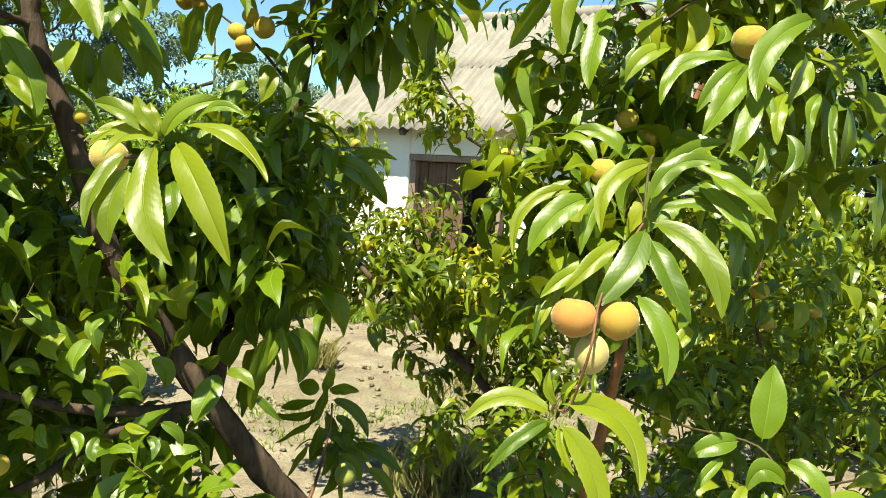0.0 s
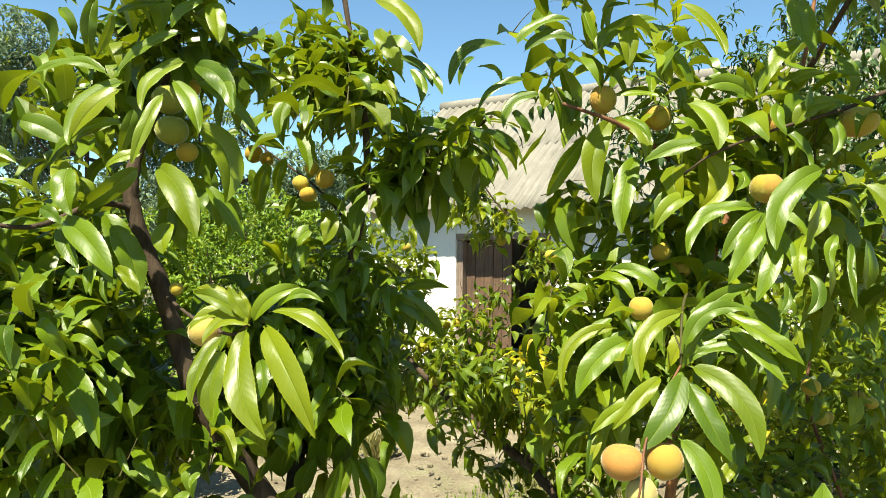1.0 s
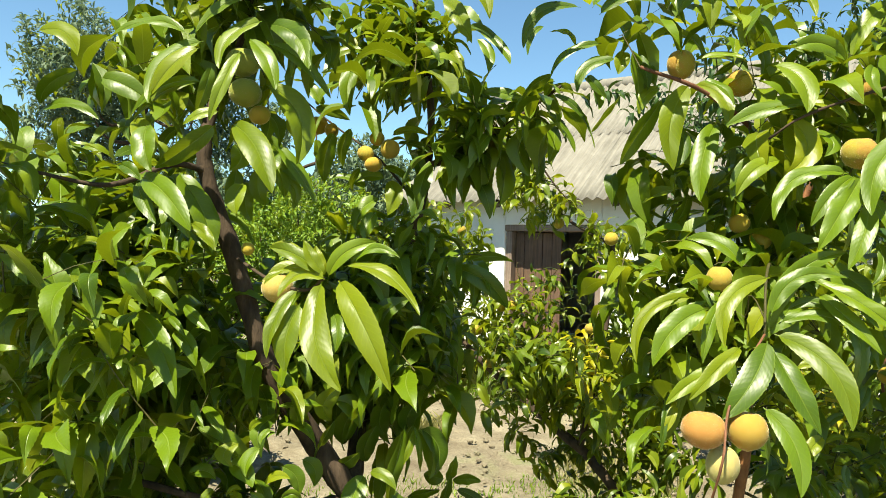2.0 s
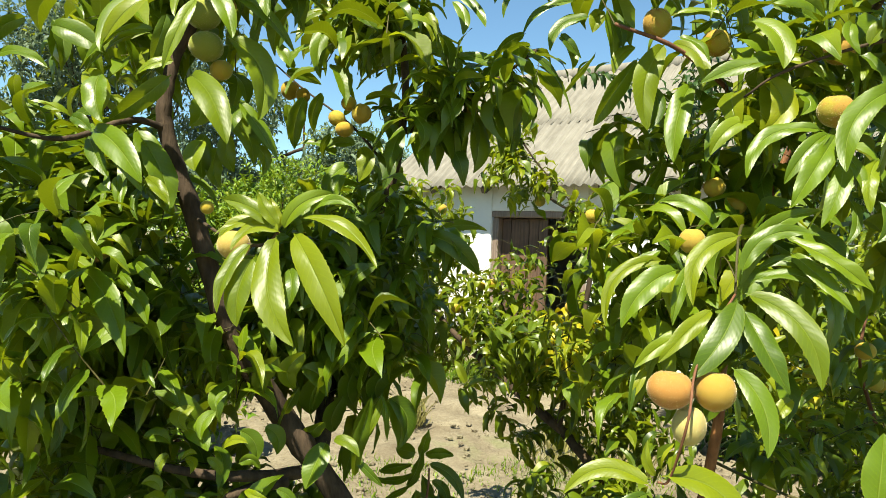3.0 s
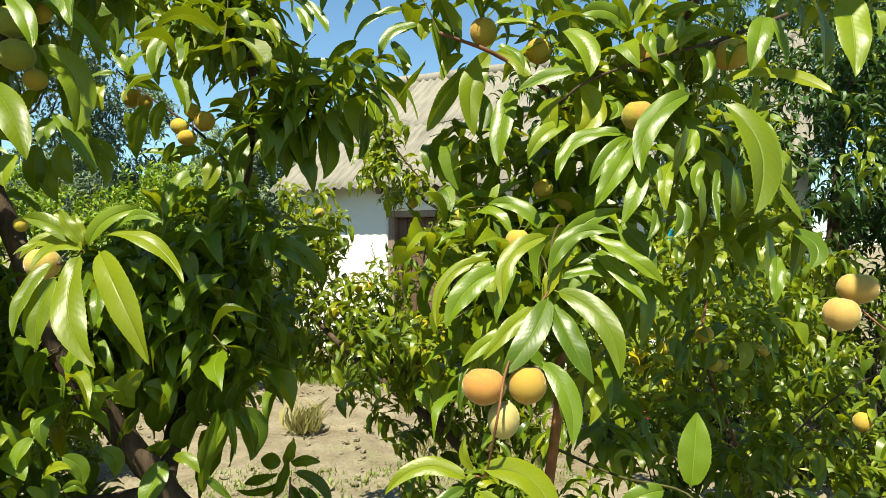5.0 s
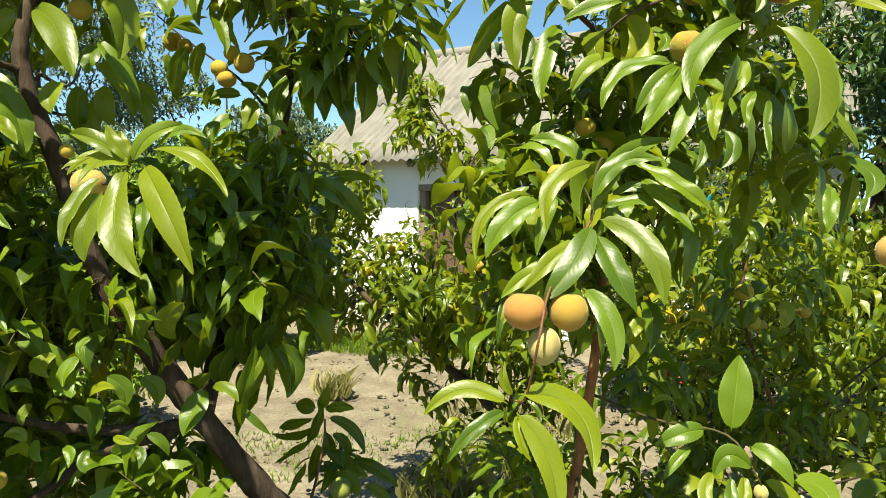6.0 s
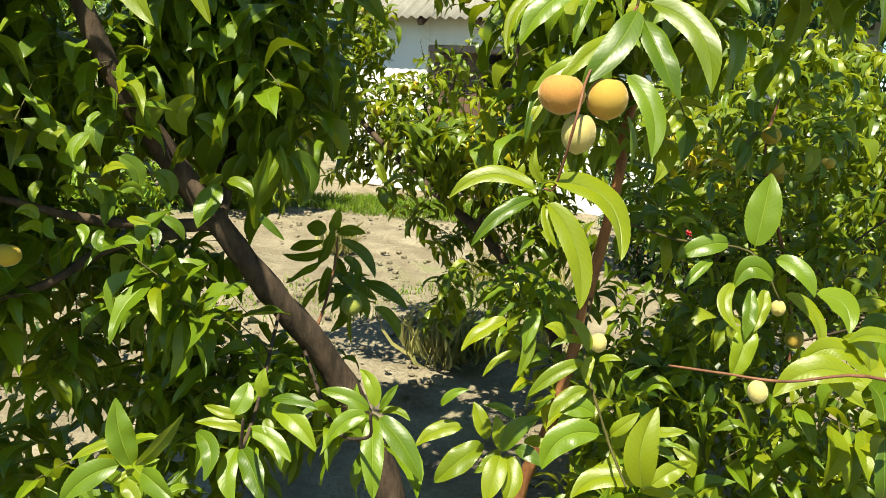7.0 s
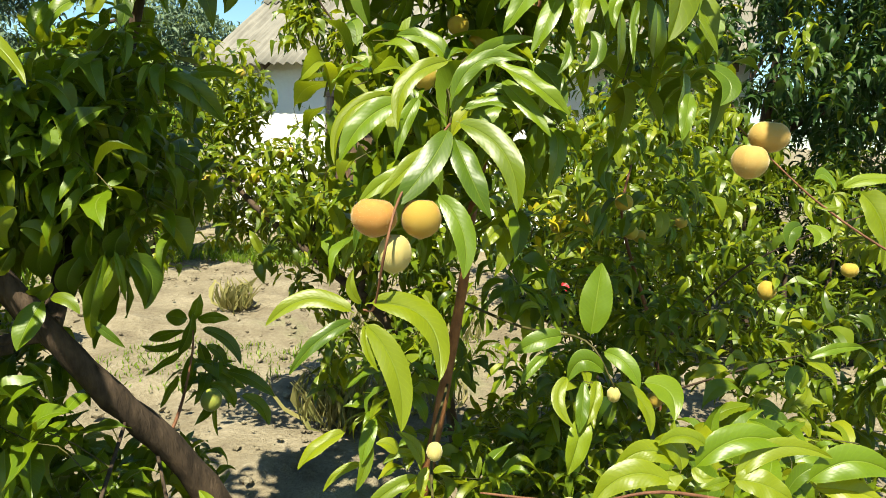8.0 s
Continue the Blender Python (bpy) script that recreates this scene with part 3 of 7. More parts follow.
        for j in range(m):
            for i in range(n):
                q = j * (n + 1) + i
                faces += [(q, q + 1, q + n + 2, q + n + 1), (o + q, o + q + n + 1, o + q + n + 2, o + q + 1)]
        for i in range(n):
            faces += [(i, o + i, o + i + 1, i + 1), (m * (n + 1) + i, m * (n + 1) + i + 1, o + m * (n + 1) + i + 1, o + m * (n + 1) + i)]
        for j in range(m):
            q = j * (n + 1)
            faces += [(q, q + n + 1, o + q + n + 1, o + q), (q + n, o + q + n, o + q + 2 * n + 1, q + 2 * n + 1)]
        return mesh_of("roof_sheet", verts, faces, SHEET)

    long = run / math.cos(slope)
    me = sheet(long / 2 + 0.1)
    for flip in (0, 1):
        for row in range(2):
            for k in range(7):
                tilt = Matrix.Rotation(slope + random.uniform(-0.006, 0.006), 4, "X")
                up = row * (long / 2 - 0.05)
                m = Matrix.Translation((left + k * sheet_w, eave_y + up * math.cos(slope), eave_z + up * math.sin(slope) + 0.012 * row + 0.007 * (k % 2) + random.uniform(-0.004, 0.004))) @ tilt @ Matrix.Rotation(random.uniform(-0.006, 0.006), 4, "Z")
                if flip:
                    m = Matrix.Translation((2 * left + 7.06, 2 * (eave_y + run), 0)) @ Matrix.Rotation(math.pi, 4, "Z") @ m
                part("roof_sheet", me, house, m=m)
    rz = eave_z + run * math.tan(slope)
    cap = tube("ridge_cap", [(left - 0.05, eave_y + run, rz - 0.02), (1.5, eave_y + run, rz), (left + 7.1, eave_y + run, rz - 0.02)], 0.11, 0.11, SHEET, 10, 6, 0.06)
    part("ridge_cap", cap, house, "mossy ridge cap")
    for k in range(9):
        xx = left + 0.15 + k * 0.84
        b = box_bm(-0.04, 0.04, 0.04, long - 0.2, -0.13, -0.035, 0.004)
        bmesh.ops.transform(b, matrix=Matrix.Translation((xx, eave_y, eave_z)) @ Matrix.Rotation(slope, 4, "X"), verts=b.verts)
        add("rafter", b, RAFTER_WOOD)
    # gable ends
    for gx in (x0, x1 - 0.12):
        verts = [(gx, 0.05, top + 0.002), (gx, depth + 0.2, top + 0.002), (gx, eave_y + run, rz - 0.12)]
        verts += [(v[0] + 0.12, v[1], v[2]) for v in verts]
        part("gable", mesh_of("gable", verts, [(0, 2, 1), (3, 4, 5), (0, 1, 4, 3), (1, 2, 5, 4), (2, 0, 3, 5)], PLASTER, False), house)
    return house


shed()

# ---------------------------------------------------------------- the peach tree with the dark leaning trunk
left_tree = Plant("peach_tree", (-0.06, 1.72, 0.0), "peach tree with a dark leaning trunk and drooping glossy leaves", "tree", LEAF, "peach trees", 21)
trunk = [(0.03, 1.53, -0.06), (-0.004, 1.532, 0.090), (-0.081, 1.537, 0.403), (-0.210, 1.456, 0.712), (-0.324, 1.353, 0.910), (-0.415, 1.300, 1.058), (-0.484, 1.270, 1.169), (-0.564, 1.192, 1.342), (-0.629, 1.169, 1.550), (-0.688, 1.165, 1.703), (-0.694, 1.166, 1.775), (-0.688, 1.187, 1.854), (-0.653, 1.191, 1.928), (-0.637, 1.223, 2.068), (-0.648, 1.275, 2.289)]
left_tree.limb("trunk", trunk, 0.040, 0.004, sides=12)
left_tree.limb("limb", [(-0.686, 1.165, 1.713), (-0.726, 1.102, 1.718), (-0.800, 1.026, 1.671), (-0.906, 0.968, 1.687)], 0.0075, 0.003)
left_tree.limb("limb", [(-0.422, 1.318, 1.049), (-0.447, 1.466, 1.165), (-0.475, 1.677, 1.388), (-0.405, 1.627, 1.472), (-0.349, 1.654, 1.713), (-0.335, 1.667, 1.928), (-0.382, 1.696, 2.177), (-0.444, 1.715, 2.518)], 0.021, 0.006)
left_tree.limb("limb", [(-0.345, 1.655, 1.791), (-0.250, 1.603, 1.812), (-0.111, 1.554, 1.893), (-0.009, 1.523, 1.964)], 0.009, 0.003)
left_tree.limb("limb", [(-0.355, 1.653, 1.685), (-0.475, 1.705, 1.810), (-0.621, 1.724, 1.913), (-0.710, 1.748, 1.984)], 0.004, 0.002)
left_tree.limb("limb", [(-0.405, 1.319, 1.050), (-0.488, 1.245, 1.053), (-0.606, 1.164, 1.073), (-0.786, 1.118, 1.120)], 0.016, 0.006)
left_tree.limb("limb", [(-0.463, 1.264, 1.040), (-0.568, 1.184, 1.018), (-0.640, 1.089, 0.965), (-0.758, 1.028, 0.938)], 0.013, 0.005)
left_tree.limb("limb", [(-0.629, 1.169, 1.550), (-0.492, 1.018, 1.514), (-0.393, 0.906, 1.507), (-0.349, 0.864, 1.528)], 0.0035, 0.002)
left_tree.limb("limb", [(-0.260, 1.413, 0.759), (-0.133, 1.106, 0.738), (-0.042, 0.875, 0.843), (-0.030, 0.809, 0.912)], 0.004, 0.002, BARK)
left_tree.limb("limb", [(-0.303, 1.362, 0.858), (-0.253, 1.067, 0.812), (-0.218, 0.865, 0.819), (-0.197, 0.801, 0.895)], 0.004, 0.002, BARK)
left_tree.shoots([(-1.188, 1.381, 1.461), (-1.067, 1.282, 1.469), (-1.148, 1.351, 1.500), (-1.068, 1.342, 1.510), (-0.976, 1.102, 1.547), (-0.916, 1.123, 1.557), (-0.858, 1.363, 1.559), (-0.736, 1.154, 1.556), (-0.857, 1.283, 1.568), (-0.966, 1.192, 1.628), (-0.846, 1.183, 1.627), (-1.006, 1.271, 1.649), (-0.996, 1.320, 1.769), (-1.106, 1.289, 1.779), (-0.715, 1.280, 2.027), (-0.744, 1.210, 2.037), (-0.784, 1.270, 2.058), (-0.825, 1.389, 2.059), (-0.604, 1.201, 2.096), (-0.704, 1.280, 2.107), (-0.553, 1.121, 2.125), (-0.593, 1.110, 2.165), (-0.844, 1.397, 2.319)], n=14, size=0.135)
left_tree.shoots([(-1.099, 1.374, 1.220), (-0.998, 1.175, 1.218), (-0.930, 1.395, 1.219), (-0.878, 1.256, 1.238), (-0.990, 1.455, 1.240), (-0.948, 1.205, 1.238), (-0.998, 1.255, 1.249), (-1.079, 1.324, 1.290), (-0.937, 1.075, 1.317), (-1.007, 1.164, 1.328), (-0.800, 1.466, 1.329), (-1.039, 1.334, 1.329), (-0.767, 1.126, 1.336), (-0.948, 1.254, 1.338), (-1.189, 1.422, 1.361), (-0.957, 1.194, 1.358), (-0.988, 1.334, 1.379), (-1.128, 1.262, 1.409), (-1.168, 1.382, 1.420), (-0.967, 1.153, 1.438), (-0.878, 1.374, 1.459), (-0.738, 1.325, 1.478), (-0.776, 1.084, 1.506)], n=14, each=2, jitter=0.07, size=0.13)
left_tree.shoots([(-0.412, 1.798, 1.350), (-0.380, 1.579, 1.358), (-0.440, 1.568, 1.398), (-0.390, 1.558, 1.438), (-0.490, 1.647, 1.489), (-0.440, 1.697, 1.519), (-0.410, 1.607, 1.529), (-0.449, 1.616, 1.609), (-0.188, 1.615, 1.968), (-0.366, 1.533, 2.098), (-0.458, 1.752, 2.150), (-0.367, 1.692, 2.169), (-0.417, 1.731, 2.190)], each=2, n=13, size=0.13, droop=0.75)
left_tree.shoots([(-0.883, 1.372, 0.419), (-1.054, 1.451, 0.480), (-0.474, 1.485, 0.498), (-0.882, 1.242, 0.528), (-0.683, 1.393, 0.558), (-0.873, 1.431, 0.559), (-0.683, 1.503, 0.579), (-0.383, 1.425, 0.587), (-0.312, 1.345, 0.616), (-0.393, 1.464, 0.637), (-0.823, 1.461, 0.669), (-0.612, 1.322, 0.677), (-0.250, 1.185, 0.694), (-0.383, 1.474, 0.717), (-1.072, 1.388, 0.780), (-0.849, 1.090, 0.786), (-0.522, 1.462, 0.798), (-0.629, 1.071, 0.795), (-0.821, 1.429, 0.909), (-1.172, 1.466, 0.931), (-0.592, 1.480, 0.938), (-0.518, 1.081, 0.945), (-0.808, 1.078, 0.976), (-0.910, 1.297, 0.998), (-0.458, 1.081, 1.014), (-0.649, 1.189, 1.016), (-0.870, 1.327, 1.099)], n=15, each=2, jitter=0.07, size=0.12)
left_tree.shoots([(-0.330, 0.966, 0.503), (-0.572, 1.204, 0.506), (-0.640, 1.024, 0.505), (-0.790, 0.992, 0.515), (-0.510, 1.104, 0.555), (-0.761, 1.132, 0.566), (-0.520, 1.004, 0.584), (-0.492, 1.274, 0.586), (-0.459, 1.023, 0.714)], n=12, size=0.115, droop=0.5)
left_tree.shoots([(-0.531, 1.618, 1.259), (-0.490, 1.508, 1.288), (-0.461, 1.588, 1.309), (-0.459, 1.368, 1.317), (-0.389, 1.449, 1.337), (-0.480, 1.508, 1.348), (-0.550, 1.577, 1.359), (-0.409, 1.378, 1.367), (-0.531, 1.637, 1.389), (-0.529, 1.447, 1.398), (-0.630, 1.636, 1.410), (-0.428, 1.328, 1.406), (-0.540, 1.537, 1.409), (-0.479, 1.517, 1.428), (-0.478, 1.347, 1.447), (-0.418, 1.368, 1.447), (-0.549, 1.466, 1.458), (-0.670, 1.615, 1.470), (-0.549, 1.516, 1.469), (-0.570, 1.596, 1.469), (-0.538, 1.326, 1.477), (-0.438, 1.317, 1.476), (-0.609, 1.506, 1.479), (-0.490, 1.557, 1.479), (-0.620, 1.566, 1.489), (-0.588, 1.426, 1.498), (-0.448, 1.427, 1.497), (-0.499, 1.466, 1.508), (-0.518, 1.376, 1.507), (-0.500, 1.596, 1.519), (-0.487, 1.306, 1.516)], n=15, size=0.13, droop=0.9)
left_tree.shoots([(-0.973, 1.627, 0.941), (-1.092, 1.497, 0.941), (-0.812, 1.589, 0.950), (-1.233, 1.665, 0.973), (-1.122, 1.576, 0.972), (-1.143, 1.686, 0.993), (-0.770, 1.358, 1.008), (-1.021, 1.486, 1.011), (-0.660, 1.339, 1.008), (-0.910, 1.297, 1.028), (-1.091, 1.466, 1.031), (-1.253, 1.704, 1.064), (-1.122, 1.625, 1.072), (-0.970, 1.366, 1.069), (-1.111, 1.505, 1.111), (-0.879, 1.317, 1.118), (-1.050, 1.435, 1.140), (-1.112, 1.605, 1.152), (-0.910, 1.436, 1.170), (-0.950, 1.396, 1.169), (-1.041, 1.545, 1.181), (-0.882, 1.736, 1.212), (-1.000, 1.505, 1.231), (-1.101, 1.654, 1.252), (-0.981, 1.615, 1.271), (-0.891, 1.615, 1.271), (-0.959, 1.375, 1.269), (-0.990, 1.514, 1.291), (-0.779, 1.406, 1.299), (-1.111, 1.693, 1.303), (-0.580, 1.577, 1.349)], n=15, size=0.12, droop=0.8)
left_tree.shoots([(-0.796, 1.223, 1.647), (-0.866, 1.252, 1.678), (-1.018, 1.541, 1.691), (-0.897, 1.322, 1.709), (-1.109, 1.600, 1.742), (-1.017, 1.549, 1.931), (-0.715, 1.251, 1.937), (-0.695, 1.351, 1.998), (-0.956, 1.459, 2.000), (-0.816, 1.390, 1.999)], each=2, n=12, size=0.13, droop=0.8)
left_tree.shoots([(-0.466, 1.542, 2.108), (-0.428, 1.822, 2.110), (-0.418, 1.702, 2.119), (-0.387, 1.722, 2.179), (-0.528, 1.761, 2.190), (-0.476, 1.651, 2.249), (-0.487, 1.720, 2.250), (-0.557, 1.720, 2.260)], each=2, n=13, size=0.125, droop=0.8)
left_tree.shoots([(-0.267, 1.456, 1.827), (-0.208, 1.626, 1.858), (-0.227, 1.536, 1.867), (-0.258, 1.665, 1.878), (-0.318, 1.625, 1.878), (-0.258, 1.575, 1.878), (-0.117, 1.466, 1.886), (-0.077, 1.547, 1.896), (-0.267, 1.515, 1.907), (-0.138, 1.626, 1.907), (-0.157, 1.516, 1.927), (-0.207, 1.525, 1.927), (-0.227, 1.585, 1.938), (-0.198, 1.625, 1.938), (-0.277, 1.575, 1.938), (-0.128, 1.616, 1.957), (-0.027, 1.476, 1.956), (-0.037, 1.536, 1.956), (-0.247, 1.565, 1.967), (-0.058, 1.656, 1.987)], each=1, n=6, size=0.125, length=0.09, droop=1.1)
left_tree.shoots([(x, y + 0.12, z) for x, y, z in [(-1.026, 0.875, 1.126), (-0.966, 0.846, 1.145), (-0.825, 0.836, 1.214), (-1.015, 0.894, 1.256), (-0.764, 0.696, 1.293), (-0.985, 0.894, 1.306), (-0.714, 0.736, 1.313), (-0.874, 0.745, 1.354), (-0.673, 0.706, 1.432), (-0.694, 0.795, 1.453), (-0.784, 0.845, 1.464), (-0.783, 0.714, 1.473), (-0.934, 0.823, 1.485), (-1.044, 0.922, 1.506), (-0.704, 0.885, 1.514), (-0.603, 0.705, 1.542), (-0.814, 0.924, 1.545), (-0.924, 0.893, 1.545), (-0.964, 0.842, 1.565), (-0.863, 0.783, 1.574), (-0.893, 0.853, 1.595), (-0.853, 0.793, 1.634)]], each=1, jitter=0.06, young=0.15, n=12, size=0.12)
# high crown shoots out of view, added to shade the foliage below
left_tree.shoots([(-1.065, 1.634, 2.482), (-0.031, 1.072, 2.542), (-0.161, 1.269, 2.735), (-0.229, 1.008, 2.753), (-0.890, 1.045, 2.516), (-1.172, 1.164, 2.379)], each=1, n=13, size=0.13)
left_tree.shoots([(-0.433, 1.494, 0.658), (-0.563, 1.533, 0.669), (-0.572, 1.462, 0.728), (-0.531, 1.302, 0.747), (-0.322, 1.384, 0.746), (-0.280, 1.224, 0.785), (-0.653, 1.581, 0.810), (-0.562, 1.472, 0.808), (-0.521, 1.382, 0.807), (-0.723, 1.620, 0.860), (-0.500, 1.292, 0.886), (-0.511, 1.471, 0.938), (-0.460, 1.311, 0.946)], each=2, n=12, size=0.11, droop=0.7)
left_tree.shoots([(-0.462, 1.719, 1.290), (-0.392, 1.749, 1.310), (-0.423, 1.889, 1.321), (-0.451, 1.728, 1.370), (-0.461, 1.767, 1.440), (-0.381, 1.748, 1.450), (-0.411, 1.747, 1.550), (-0.430, 1.766, 1.640)], each=2, n=12, size=0.125, droop=0.8)
left_tree.shoots([(-0.327, 1.886, 0.520), (-0.285, 1.666, 0.588), (-0.305, 1.765, 0.609), (-0.234, 1.774, 0.829)], each=2, n=10, size=0.1, length=0.1, droop=0.5)
left_tree.limb("limb", [(-0.275, 1.457, 0.722), (-0.243, 1.518, 0.812), (-0.223, 1.554, 0.928), (-0.222, 1.567, 0.986)], 0.005, 0.002, TWIG, 6)
# dark tuft on its twig
left_tree.sprig([
    ((-0.274, 1.748, 0.957), (-0.254, 1.763, 1.025), 0.049, -0.04, "d"),
    ((-0.282, 1.748, 0.964), (-0.340, 1.761, 0.968), 0.046, -0.02, "d"),
    ((-0.261, 1.758, 0.956), (-0.185, 1.769, 0.957), 0.036, -0.17, "d"),
    ((-0.251, 1.745, 0.938), (-0.153, 1.750, 0.843), 0.033, -0.17, "d"),
    ((-0.289, 1.748, 0.935), (-0.383, 1.760, 0.903), 0.036, 0.10, "d"),
    ((-0.286, 1.738, 0.916), (-0.401, 1.751, 0.890), 0.036, -0.04, "d"),
    ((-0.294, 1.742, 0.884), (-0.394, 1.752, 0.809), 0.033, 0.08, "d"),
    ((-0.243, 1.751, 0.893), (-0.195, 1.758, 0.822), 0.030, -0.18, "d"),
    ((-0.281, 1.755, 0.867), (-0.303, 1.760, 0.756), 0.050, 0.01, "d"),
    ((-0.250, 1.753, 0.854), (-0.144, 1.759, 0.778), 0.036, -0.03, "d"),
    ((-0.263, 1.747, 0.823), (-0.246, 1.753, 0.725), 0.040, -0.15, "d"),
])
# low leaves of the tuft
left_tree.sprig([
    ((-0.305, 1.731, 0.824), (-0.353, 1.738, 0.728), 0.033, 0.05, "d"),
    ((-0.263, 1.723, 0.988), (-0.305, 1.729, 0.871), 0.038, 0.00, "d"),
    ((-0.225, 1.712, 0.805), (-0.164, 1.719, 0.737), 0.036, -0.20, "d"),
    ((-0.182, 1.710, 0.839), (-0.054, 1.668, 0.788), 0.036, -0.04, "g"),
    ((-0.152, 1.731, 0.766), (-0.081, 1.737, 0.682), 0.036, -0.19, "d"),
    ((-0.212, 1.732, 0.761), (-0.200, 1.694, 0.673), 0.013, 0.05, "y"),
])
# rosette over the small hidden fruit
left_tree.sprig([
    ((-0.383, 0.854, 1.510), (-0.407, 0.802, 1.418), 0.025, 0.12, "w"),
    ((-0.379, 0.850, 1.491), (-0.385, 0.816, 1.399), 0.040, 0.06, "y"),
    ((-0.350, 0.858, 1.523), (-0.295, 0.783, 1.383), 0.044, 0.12, "w"),
    ((-0.324, 0.852, 1.526), (-0.227, 0.777, 1.388), 0.044, -0.07, "w"),
    ((-0.316, 0.850, 1.546), (-0.199, 0.815, 1.485), 0.028, -0.10, "y"),
    ((-0.341, 0.858, 1.530), (-0.273, 0.859, 1.582), 0.029, -0.15, "g"),
    ((-0.352, 0.870, 1.530), (-0.366, 0.873, 1.575), 0.022, -0.04, "y"),
    ((-0.355, 0.867, 1.534), (-0.437, 0.872, 1.570), 0.029, 0.08, "y"),
    ((-0.350, 0.866, 1.530), (-0.442, 0.860, 1.520), 0.015, 0.26, "y"),
    ((-0.344, 0.853, 1.526), (-0.412, 0.848, 1.499), 0.029, 0.29, "w"),
    ((-0.348, 0.861, 1.534), (-0.382, 0.866, 1.582), 0.022, -0.06, "y"),
])
# rosette over the small hidden fruit
left_tree.sprig([
    ((-0.331, 0.855, 1.477), (-0.319, 0.821, 1.425), 0.025, -0.14, "w"),
    ((-0.305, 0.852, 1.553), (-0.234, 0.840, 1.562), 0.015, -0.19, "g"),
])
# beside the trunk
left_tree.sprig([
    ((-0.546, 0.971, 1.769), (-0.445, 0.896, 1.651), 0.048, -0.05, "w"),
    ((-0.539, 0.973, 1.889), (-0.568, 0.931, 1.768), 0.025, -0.01, "g"),
    ((-0.531, 0.990, 1.915), (-0.467, 0.949, 1.820), 0.033, -0.04, "g"),
    ((-0.452, 0.988, 1.923), (-0.413, 0.950, 1.853), 0.025, -0.05, "w"),
    ((-0.611, 0.987, 1.843), (-0.730, 0.968, 1.774), 0.023, 0.12, "g"),
    ((-0.617, 0.987, 1.900), (-0.690, 0.962, 1.813), 0.043, 0.03, "y"),
    ((-0.588, 0.973, 1.865), (-0.617, 0.980, 1.788), 0.025, 0.01, "d"),
    ((-0.574, 0.975, 1.791), (-0.630, 0.963, 1.766), 0.023, 0.07, "g"),
    ((-0.583, 0.983, 1.771), (-0.694, 0.992, 1.698), 0.037, 0.00, "d"),
    ((-0.734, 0.986, 1.779), (-0.689, 0.953, 1.697), 0.043, -0.15, "y"),
    ((-0.720, 0.989, 1.687), (-0.585, 0.914, 1.580), 0.041, -0.07, "w"),
])
# beside the trunk
left_tree.sprig([
    ((-0.725, 0.989, 1.672), (-0.660, 0.944, 1.602), 0.030, -0.03, "w"),
])
# hanging beside the trunk
left_tree.sprig([
    ((-0.545, 1.090, 1.864), (-0.481, 1.092, 1.718), 0.062, -0.16, "d"),
    ((-0.543, 1.103, 1.940), (-0.426, 1.107, 1.842), 0.028, -0.08, "d"),
    ((-0.712, 1.104, 1.703), (-0.646, 1.106, 1.552), 0.054, 0.03, "d"),
    ((-0.585, 1.100, 1.685), (-0.581, 1.069, 1.627), 0.043, 0.05, "w"),
    ((-0.603, 1.092, 1.757), (-0.612, 1.101, 1.708), 0.047, -0.18, "d"),
    ((-0.521, 1.099, 1.745), (-0.524, 1.073, 1.693), 0.036, -0.02, "w"),
    ((-0.516, 1.090, 1.753), (-0.444, 1.095, 1.652), 0.032, -0.01, "d"),
    ((-0.695, 1.110, 1.605), (-0.683, 1.072, 1.538), 0.020, 0.10, "w"),
    ((-0.691, 1.109, 1.600), (-0.622, 1.074, 1.553), 0.020, 0.00, "w"),
    ((-0.637, 1.101, 1.593), (-0.619, 1.079, 1.549), 0.026, 0.17, "y"),
    ((-0.721, 1.095, 1.613), (-0.709, 1.061, 1.552), 0.017, -0.03, "w"),
])
# hanging beside the trunk
left_tree.sprig([
    ((-0.771, 1.110, 1.628), (-0.756, 1.063, 1.545), 0.015, -0.10, "w"),
])
# low by the trunk
left_tree.sprig([
    ((-0.689, 0.932, 1.456), (-0.568, 0.857, 1.342), 0.043, -0.09, "w"),
    ((-0.622, 0.939, 1.428), (-0.565, 0.909, 1.382), 0.028, -0.10, "g"),
    ((-0.604, 0.938, 1.472), (-0.543, 0.909, 1.437), 0.019, 0.01, "w"),
    ((-0.625, 0.930, 1.454), (-0.583, 0.908, 1.427), 0.013, -0.04, "w"),
    ((-0.578, 0.928, 1.326), (-0.545, 0.902, 1.289), 0.013, 0.04, "g"),
    ((-0.558, 0.932, 1.305), (-0.517, 0.910, 1.280), 0.011, -0.00, "g"),
    ((-0.649, 0.928, 1.293), (-0.624, 0.906, 1.256), 0.020, -0.02, "y"),
    ((-0.357, 1.162, 1.152), (-0.378, 1.113, 1.080), 0.049, -0.03, "w"),
    ((-0.346, 1.165, 1.155), (-0.291, 1.144, 1.134), 0.025, -0.15, "y"),
])
